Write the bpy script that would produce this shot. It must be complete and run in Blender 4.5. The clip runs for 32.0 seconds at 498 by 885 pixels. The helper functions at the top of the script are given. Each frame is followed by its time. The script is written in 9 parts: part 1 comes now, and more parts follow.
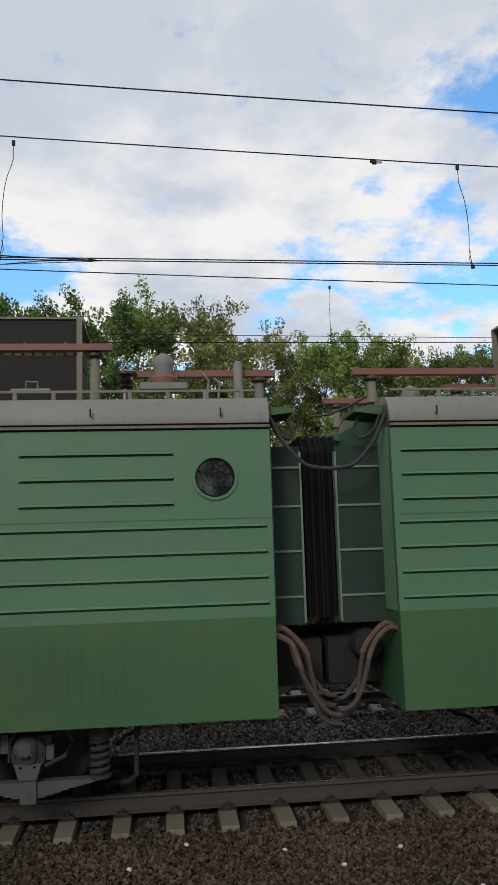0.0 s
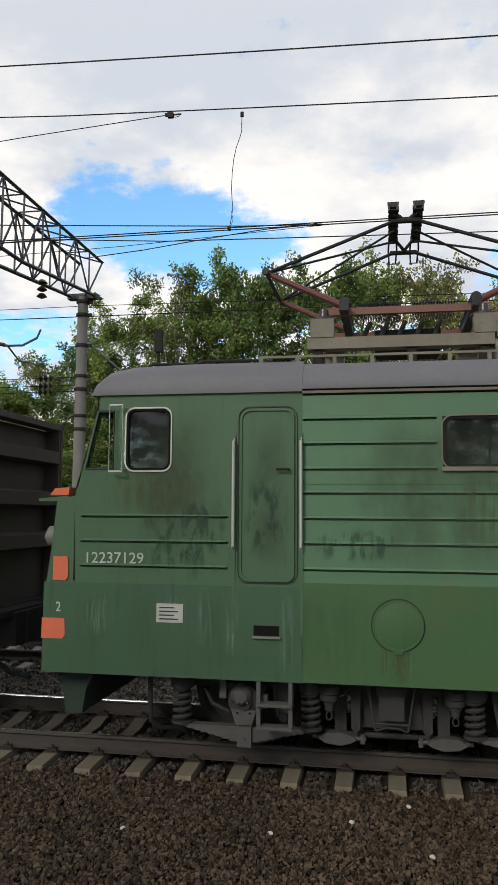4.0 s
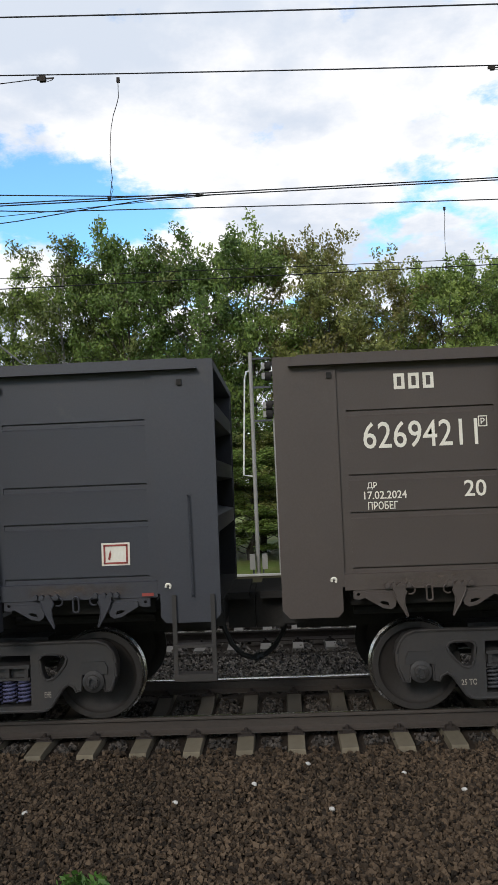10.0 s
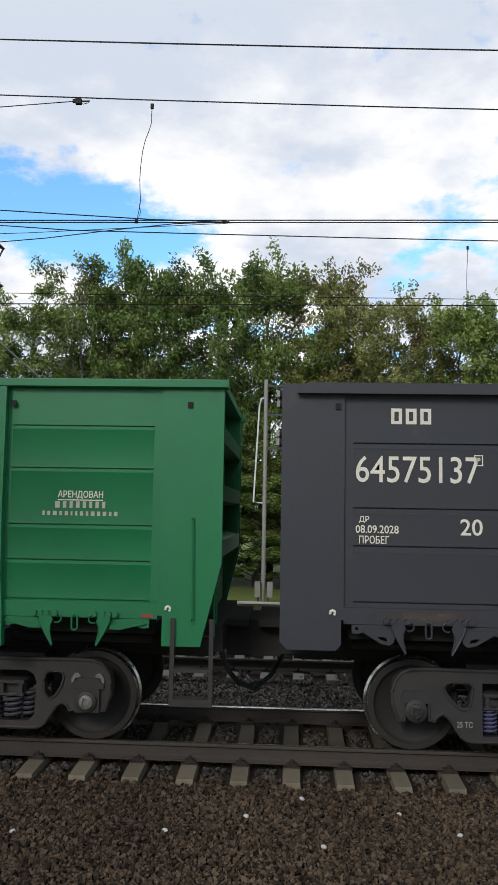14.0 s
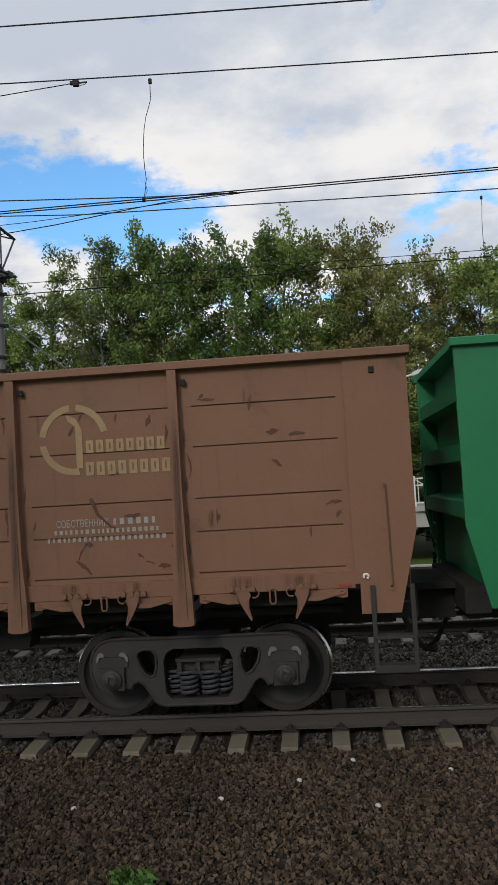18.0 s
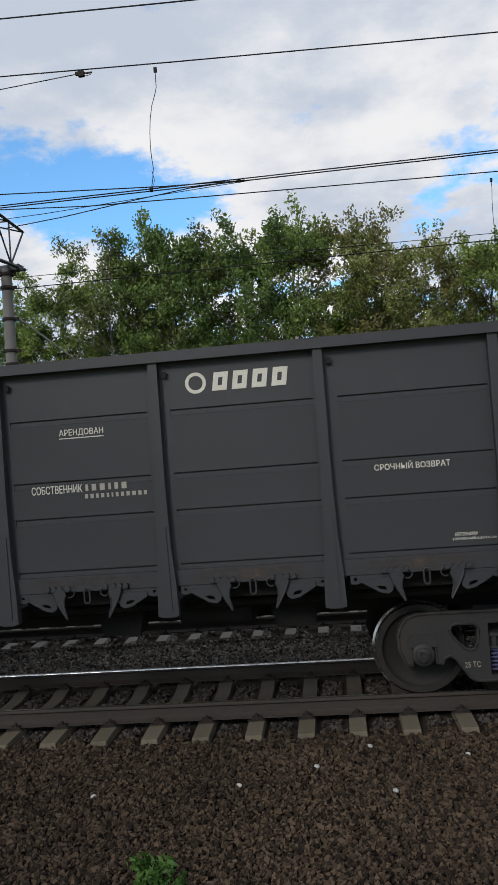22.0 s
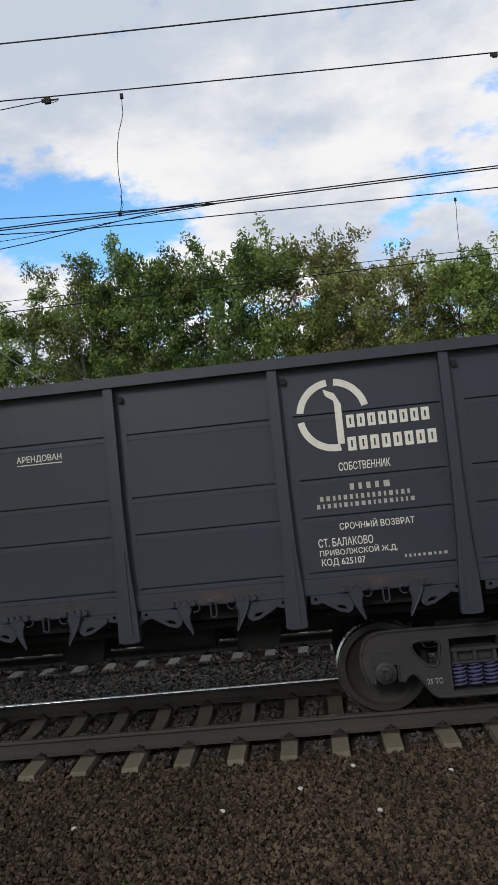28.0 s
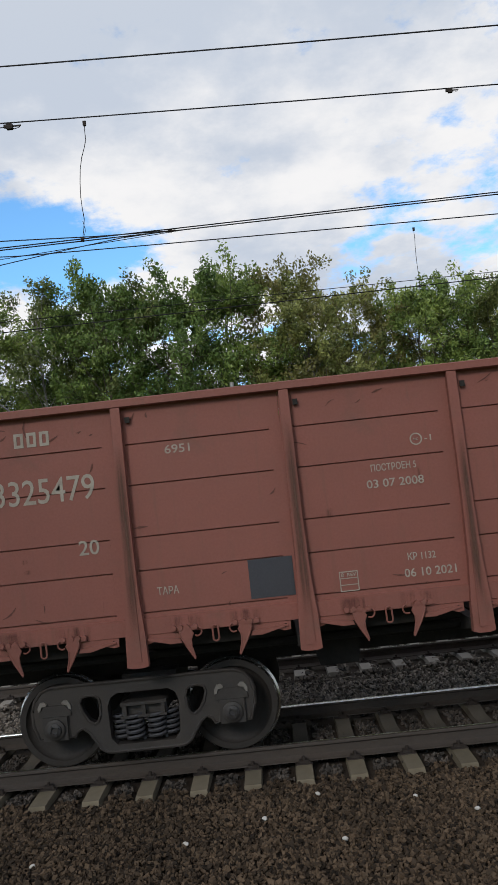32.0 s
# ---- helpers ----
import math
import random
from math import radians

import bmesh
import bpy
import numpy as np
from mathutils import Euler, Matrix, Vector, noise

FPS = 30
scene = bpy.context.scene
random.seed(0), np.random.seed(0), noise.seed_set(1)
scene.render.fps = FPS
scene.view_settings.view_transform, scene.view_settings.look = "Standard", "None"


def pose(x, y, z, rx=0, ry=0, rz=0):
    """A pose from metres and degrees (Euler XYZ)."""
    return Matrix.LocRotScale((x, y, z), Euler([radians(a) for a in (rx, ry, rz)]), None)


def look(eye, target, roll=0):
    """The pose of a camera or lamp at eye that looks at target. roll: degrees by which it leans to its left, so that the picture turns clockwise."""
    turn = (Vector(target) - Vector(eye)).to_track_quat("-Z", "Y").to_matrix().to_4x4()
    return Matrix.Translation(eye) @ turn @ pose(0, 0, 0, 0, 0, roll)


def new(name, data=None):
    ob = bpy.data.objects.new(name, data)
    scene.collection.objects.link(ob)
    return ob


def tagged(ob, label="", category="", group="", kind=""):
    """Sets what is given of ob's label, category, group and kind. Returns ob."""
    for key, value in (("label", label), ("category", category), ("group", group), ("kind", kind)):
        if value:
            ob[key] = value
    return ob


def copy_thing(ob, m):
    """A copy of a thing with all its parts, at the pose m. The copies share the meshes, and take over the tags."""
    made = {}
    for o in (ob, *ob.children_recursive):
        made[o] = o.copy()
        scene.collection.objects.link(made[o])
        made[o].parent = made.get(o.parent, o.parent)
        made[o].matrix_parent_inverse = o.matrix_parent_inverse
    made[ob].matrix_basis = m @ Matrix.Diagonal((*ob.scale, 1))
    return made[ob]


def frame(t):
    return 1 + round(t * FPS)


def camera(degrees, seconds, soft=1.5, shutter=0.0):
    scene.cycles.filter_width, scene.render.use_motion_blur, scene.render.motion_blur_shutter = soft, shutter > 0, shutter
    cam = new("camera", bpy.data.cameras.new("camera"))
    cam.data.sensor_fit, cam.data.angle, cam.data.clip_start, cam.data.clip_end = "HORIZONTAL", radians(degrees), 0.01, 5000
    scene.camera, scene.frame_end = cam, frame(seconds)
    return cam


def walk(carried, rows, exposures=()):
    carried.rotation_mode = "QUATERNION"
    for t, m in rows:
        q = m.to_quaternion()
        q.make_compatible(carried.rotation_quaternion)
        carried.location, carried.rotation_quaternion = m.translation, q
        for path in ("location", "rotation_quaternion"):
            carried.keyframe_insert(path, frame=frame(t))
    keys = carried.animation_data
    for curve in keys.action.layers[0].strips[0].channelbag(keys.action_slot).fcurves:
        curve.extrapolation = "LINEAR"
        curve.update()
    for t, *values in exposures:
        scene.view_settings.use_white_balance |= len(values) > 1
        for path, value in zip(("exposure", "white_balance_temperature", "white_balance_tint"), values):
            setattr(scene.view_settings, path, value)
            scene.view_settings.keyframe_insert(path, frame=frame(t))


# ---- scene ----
cam = camera(35.82, 32.0, soft=1.2)
EYE = (0.0, -9.297, 2.481)
# seconds, yaw, pitch, roll of the camera held by hand at one spot
HELD = [
    (0, -6.19, 7.78, 1.75),
    (0.5, 2.51, 10.21, -3.72),
    (1, 7.40, 13.86, -1.29),
    (1.5, 8.40, 14.62, -2.05),
    (2, 8.40, 10.40, -4.32),
    (2.5, 9.72, 6.74, -2.81),
    (3, 12.22, 5.42, -2.67),
    (3.5, 11.80, 4.98, -2.28),
    (4, 10.21, 5.28, -0.39),
    (4.5, 6.94, 5.37, -1.62),
    (6.5, 7.49, 7.65, 2.60),
    (7, -3.59, 6.72, 2.85),
    (7.5, -11.27, 7.29, -0.35),
    (8, -17.71, 6.67, -0.36),
    (8.5, -18.65, 6.89, 0.10),
    (9, -13.12, 6.18, 2.44),
    (9.5, 0.56, 1.64, 1.55),
    (10, 2.27, 3.14, 2.31),
    (10.5, 2.63, 3.94, 1.73),
    (11, 1.25, 4.75, 0.52),
    (11.5, 2.08, 4.60, 0.42),
    (12, 2.25, 5.52, 1.93),
    (12.5, 0.31, 7.32, 1.75),
    (13, 0.39, 5.43, 0.41),
    (13.5, 1.48, 5.75, -1.25),
    (14, 2.94, 5.11, -1.01),
    (14.5, 2.02, 5.44, 0.30),
    (15, 3.55, 4.79, 0.90),
    (15.5, 3.95, 4.89, 0.03),
    (17.5, 4.74, 3.41, 3.02),
    (18, 5.19, 3.05, 3.30),
    (18.5, 5.18, 2.93, 3.23),
    (19, 5.16, 2.42, 3.49),
    (19.5, 5.21, 2.27, 3.47),
    (20, 5.80, 2.03, 3.70),
    (20.5, 5.61, 2.03, 4.31),
    (21, 5.86, 1.87, 5.08),
    (21.5, 5.94, 2.03, 4.11),
    (22, 6.13, 2.28, 4.24),
    (22.5, 4.80, 4.42, 5.55),
    (23, 4.68, 3.96, 5.01),
    (23.5, 5.72, 2.94, 4.78),
    (24, 5.37, 2.87, 5.15),
    (24.5, 5.21, 2.91, 5.45),
    (25, 5.13, 2.98, 5.50),
    (25.5, 4.57, 3.33, 5.58),
    (27.5, 3.98, 3.43, 6.01),
    (28, 4.31, 3.66, 5.78),
    (28.5, 4.08, 4.04, 5.82),
    (29, 3.99, 4.14, 5.55),
    (29.5, 3.71, 4.26, 5.88),
    (30, 2.58, 4.27, 5.95),
    (30.5, 2.40, 4.59, 6.49),
    (31, 2.08, 5.21, 6.01),
    (31.5, 1.78, 5.46, 6.11),
    (32, 1.56, 5.25, 6.15),
]
# stops, kelvin and tint by which the clip's own camera drifts
SEEN = [(0, 0.04, 6600, 10), (1, -0.08, 6300, 10), (2, -0.08, 6150, 10), (3, 0.22, 6550, 10), (3.5, 0.28, 6750, 10), (4, 0.24, 6900, 10), (4.5, 0.18, 6750, 10), (6.5, -0.08, 6450, 10), (8, -0.17, 6450, 10),
        (9, -0.06, 6500, 10), (9.5, 0.22, 6550, 10), (10, 0.38, 6600, 10), (10.5, 0.32, 6550, 10), (11, 0.18, 6450, 10), (12, 0.16, 6400, 10), (13, 0.06, 6450, 10), (14, 0.28, 6550, 10), (15, 0.08, 6600, 10), (18, 0.0, 6600, 10),
        (19, 0.08, 6500, 10), (22, 0.0, 6450, 10), (25, 0.06, 6550, 10), (32, 0.06, 6500, 10)]
walk(cam, [(t, pose(*EYE, 90 + p, r, y)) for t, y, p, r in HELD], SEEN)

# seconds and metres that the train has rolled along the track
ROLLED = [
    (0, -38.653), (0.5, -37.446), (1, -36.212), (1.5, -34.952), (2, -33.668), (2.5, -32.379), (3, -31.063),
    (3.5, -29.710), (4, -28.326), (4.5, -26.904), (6.5, -21.165), (7, -19.663), (7.5, -18.116), (8, -16.554),
    (8.5, -14.975), (9, -13.433), (9.5, -11.874), (10, -10.267), (10.5, -8.614), (11, -6.928), (11.5, -5.224),
    (12, -3.505), (12.5, -1.763), (13, -0.000), (13.5, 1.787), (14, 3.609), (14.5, 5.458), (15, 7.335),
    (15.5, 9.239), (17.5, 17.010), (18, 19.018), (18.5, 21.062), (19, 23.144), (19.5, 25.242), (20, 27.360),
    (20.5, 29.505), (21, 31.666), (21.5, 33.844), (22, 36.051), (22.5, 38.275), (23, 40.497), (23.5, 42.743),
    (24, 45.006), (24.5, 47.283), (25, 49.581), (25.5, 51.902), (27.5, 61.250), (28, 63.609), (28.5, 65.985),
    (29, 68.369), (29.5, 70.789), (30, 73.221), (30.5, 75.680), (31, 78.137), (31.5, 80.602), (32, 83.074),
]


# ---------------------------------------------------------------- light
def make_world():
    w = bpy.data.worlds.new("sky")
    scene.world = w
    w.use_nodes = True
    nt = w.node_tree
    nt.nodes.clear()
    N = nt.nodes.new
    L = nt.links.new

    def math_(op, a, b=None, c=None):
        n = N("ShaderNodeMath")
        n.operation = op
        for i, v in enumerate((a, b, c)):
            if v is None:
                continue
            if isinstance(v, (int, float)):
                n.inputs[i].default_value = v
            else:
                L(v, n.inputs[i])
        return n.outputs[0]

    def smooth(v, lo, hi):
        n = N("ShaderNodeMapRange")
        n.interpolation_type = "SMOOTHSTEP"
        L(v, n.inputs[0])
        n.inputs[1].default_value, n.inputs[2].default_value = lo, hi
        return n.outputs[0]

    def mix(f, a, b):
        n = N("ShaderNodeMix")
        n.data_type = "RGBA"
        for s, v in ((n.inputs[0], f), (n.inputs[6], a), (n.inputs[7], b)):
            if hasattr(v, "is_linked"):
                L(v, s)
            elif isinstance(v, tuple):
                s.default_value = (*v, 1)
            else:
                s.default_value = v
        return n.outputs[2]

    tc = N("ShaderNodeTexCoord")
    sep = N("ShaderNodeSeparateXYZ")
    L(tc.outputs["Generated"], sep.inputs[0])
    x, y, z = sep.outputs
    lift = math_("ADD", math_("MAXIMUM", z, 0.0), 0.22)
    comb = N("ShaderNodeCombineXYZ")
    L(math_("DIVIDE", x, lift), comb.inputs[0])
    L(math_("DIVIDE", y, lift), comb.inputs[1])
    comb.inputs[2].default_value = 3.7

    def noise_(scale, detail, rough, vec=comb.outputs[0]):
        n = N("ShaderNodeTexNoise")
        n.inputs["Scale"].default_value, n.inputs["Detail"].default_value, n.inputs["Roughness"].default_value = scale, detail, rough
        L(vec, n.inputs["Vector"])
        return n.outputs[0]

    big = noise_(1.1, 9, 0.58)
    fine = noise_(3.4, 8, 0.6)
    # openings in the cloud cover: sideways slope, upward slope, half width, half height, depth (below zero: a thick bank)
    yy = math_("MAXIMUM", math_("ABSOLUTE", y), 0.05)
    u, v = math_("DIVIDE", x, yy), math_("DIVIDE", z, yy)
    cover = math_("ADD", math_("ADD", math_("MULTIPLY", big, 1.3), math_("MULTIPLY", fine, 1.4)), math_("MULTIPLY", math_("SUBTRACT", noise_(11.0, 6, 0.62), 0.5), 0.55))
    for cu, cv, ru, rv, deep in BLUE:
        a = math_("DIVIDE", math_("SUBTRACT", u, cu), ru)
        b = math_("DIVIDE", math_("SUBTRACT", v, cv), rv)
        d = math_("ADD", math_("MULTIPLY", a, a), math_("MULTIPLY", b, b))
        hole = math_("EXPONENT", math_("MULTIPLY", d, -1.0))
        cover = math_("SUBTRACT", cover, math_("MULTIPLY", hole, deep))
    amount = smooth(cover, 1.02, 1.28)
    sky = N("ShaderNodeTexSky")
    sky.sky_type = "NISHITA"
    sky.sun_disc = False
    sky.sun_elevation, sky.sun_rotation = radians(SUN_UP), radians(SUN_ROUND)
    sky.air_density, sky.dust_density, sky.ozone_density = 1.0, 0.6, 1.6
    tint = N("ShaderNodeMix")
    tint.data_type, tint.blend_type = "RGBA", "MULTIPLY"
    tint.inputs[0].default_value = 1.0
    L(sky.outputs[0], tint.inputs[6])
    tint.inputs[7].default_value = (0.135, 0.205, 0.24, 1)
    shade = smooth(math_("ADD", math_("MULTIPLY", noise_(1.6, 8, 0.60), 0.75), math_("MULTIPLY", noise_(4.2, 5, 0.55), 0.25)), 0.40, 0.575)
    body = mix(shade, (0.54, 0.60, 0.70), (0.88, 0.875, 0.88))
    body = mix(math_("MULTIPLY", smooth(v, 0.55, 0.95), 0.72), body, (0.60, 0.64, 0.70))
    full = mix(amount, tint.outputs[2], body)
    ground = mix(smooth(z, -0.03, 0.0), (0.07, 0.07, 0.06), full)
    bg = N("ShaderNodeBackground")
    L(ground, bg.inputs[0])
    bg.inputs[1].default_value = 1.0
    out = N("ShaderNodeOutputWorld")
    L(bg.outputs[0], out.inputs[0])


SUN_UP, SUN_ROUND = 31, 205
BLUE = [(-0.42, 0.43, 0.14, 0.08, 0.46), (0.36, 0.37, 0.18, 0.055, 0.30), (0.60, 0.66, 0.18, 0.12, 0.30), (0.46, 0.64, 0.12, 0.06, 0.30), (0.37, 0.51, 0.09, 0.05, 0.10), (-0.30, 0.375, 0.12, 0.05, 0.42), (-0.33, 0.445, 0.10, 0.05, 0.14), (-0.20, 0.415, 0.07, 0.04, 0.20), (0.33, 0.47, 0.12, 0.05, 0.20), (0.21, 0.335, 0.035, 0.014, -0.35), (0.30, 0.362, 0.05, 0.018, -0.28),
        (-0.46, 0.27, 0.12, 0.04, 0.20), (0.19, 0.37, 0.07, 0.045, 0.30), (0.62, 0.46, 0.12, 0.07, 0.36), (-0.17, 0.36, 0.07, 0.04, 0.32), (0.22, 0.72, 0.14, 0.04, 0.12),
        (0.02, 0.58, 0.31, 0.12, -0.24), (0.10, 0.345, 0.30, 0.022, 0.16)]
make_world()
sun = new("sun", bpy.data.lights.new("sun", "SUN"))
sun.data.energy, sun.data.angle, sun.data.color = 1.4, radians(14), (1.0, 0.95, 0.88)
sun.matrix_basis = look((0, 0, 0), (-math.sin(radians(SUN_ROUND)), -math.cos(radians(SUN_ROUND)), -math.tan(radians(SUN_UP))))


# ---------------------------------------------------------------- materials
def material(name, colour, rough=0.6, metal=0.0, second=None, scale=3.0, grain=40.0, bump=0.15, dirt=None, dirt_at=(0.52, 0.72),
             streak=None, island=0.0, each=0.0, wear=None, spec=0.5, stretch=(1, 1, 1)):
    m = bpy.data.materials.new(name)
    m.use_nodes = True
    nt = m.node_tree
    p = nt.nodes["Principled BSDF"]
    N, L = nt.nodes.new, nt.links.new
    tc = N("ShaderNodeTexCoord")
    vec = tc.outputs["Object"]
    if stretch != (1, 1, 1):
        mp = N("ShaderNodeMapping")
        L(vec, mp.inputs[0])
        mp.inputs["Scale"].default_value = stretch
        vec = mp.outputs[0]

    def noise_(s, detail=5, rough_=0.6, v=None):
        n = N("ShaderNodeTexNoise")
        n.inputs["Scale"].default_value, n.inputs["Detail"].default_value, n.inputs["Roughness"].default_value = s, detail, rough_
        L(v or vec, n.inputs["Vector"])
        return n.outputs[0]

    def ramp(v, lo, hi):
        n = N("ShaderNodeMapRange")
        L(v, n.inputs[0])
        n.inputs[1].default_value, n.inputs[2].default_value = lo, hi
        return n.outputs[0]

    def mix(f, a, b):
        n = N("ShaderNodeMix")
        n.data_type = "RGBA"
        for s, v in ((n.inputs[0], f), (n.inputs[6], a), (n.inputs[7], b)):
            if hasattr(v, "is_linked"):
                L(v, s)
            elif isinstance(v, tuple):
                s.default_value = (*v, 1)
            else:
                s.default_value = v
        return n.outputs[2]

    col = mix(ramp(noise_(scale), 0.3, 0.7), colour, second or tuple(c * 0.78 for c in colour))
    fine = noise_(grain, 4, 0.65)
    col = mix(ramp(fine, 0.35, 0.9), col, tuple(c * 0.8 for c in colour))
    if streak:
        mp = N("ShaderNodeMapping")
        L(tc.outputs["Object"], mp.inputs[0])
        mp.inputs["Scale"].default_value = (5.0, 5.0, 0.35)
        col = mix(ramp(noise_(2.2, 6, 0.62, mp.outputs[0]), 0.56, 0.80), col, streak)
    if dirt:
        col = mix(ramp(noise_(1.3, 9, 0.68), *dirt_at), col, dirt)
    if wear:
        col = mix(ramp(noise_(7.0, 8, 0.7), 0.66, 0.70), col, wear)
    if island or each:
        src = N("ShaderNodeNewGeometry").outputs["Random Per Island"] if island else N("ShaderNodeObjectInfo").outputs["Random"]
        hsv = N("ShaderNodeHueSaturation")
        L(col, hsv.inputs["Color"])
        k = island or each
        mr = N("ShaderNodeMapRange")
        L(src, mr.inputs[0])
        mr.inputs[3].default_value, mr.inputs[4].default_value = 1 - k, 1 + k
        L(mr.outputs[0], hsv.inputs["Value"])
        col = hsv.outputs[0]
    L(col, p.inputs["Base Color"])
    r = N("ShaderNodeMapRange")
    L(fine, r.inputs[0])
    r.inputs[3].default_value, r.inputs[4].default_value = max(0.03, rough - 0.12), min(1, rough + 0.12)
    L(r.outputs[0], p.inputs["Roughness"])
    p.inputs["Metallic"].default_value = metal
    p.inputs["Specular IOR Level"].default_value = spec
    if bump:
        b = N("ShaderNodeBump")
        b.inputs["Strength"].default_value = bump
        b.inputs["Distance"].default_value = 0.01
        L(fine, b.inputs["Height"])
        L(b.outputs[0], p.inputs["Normal"])
    return m


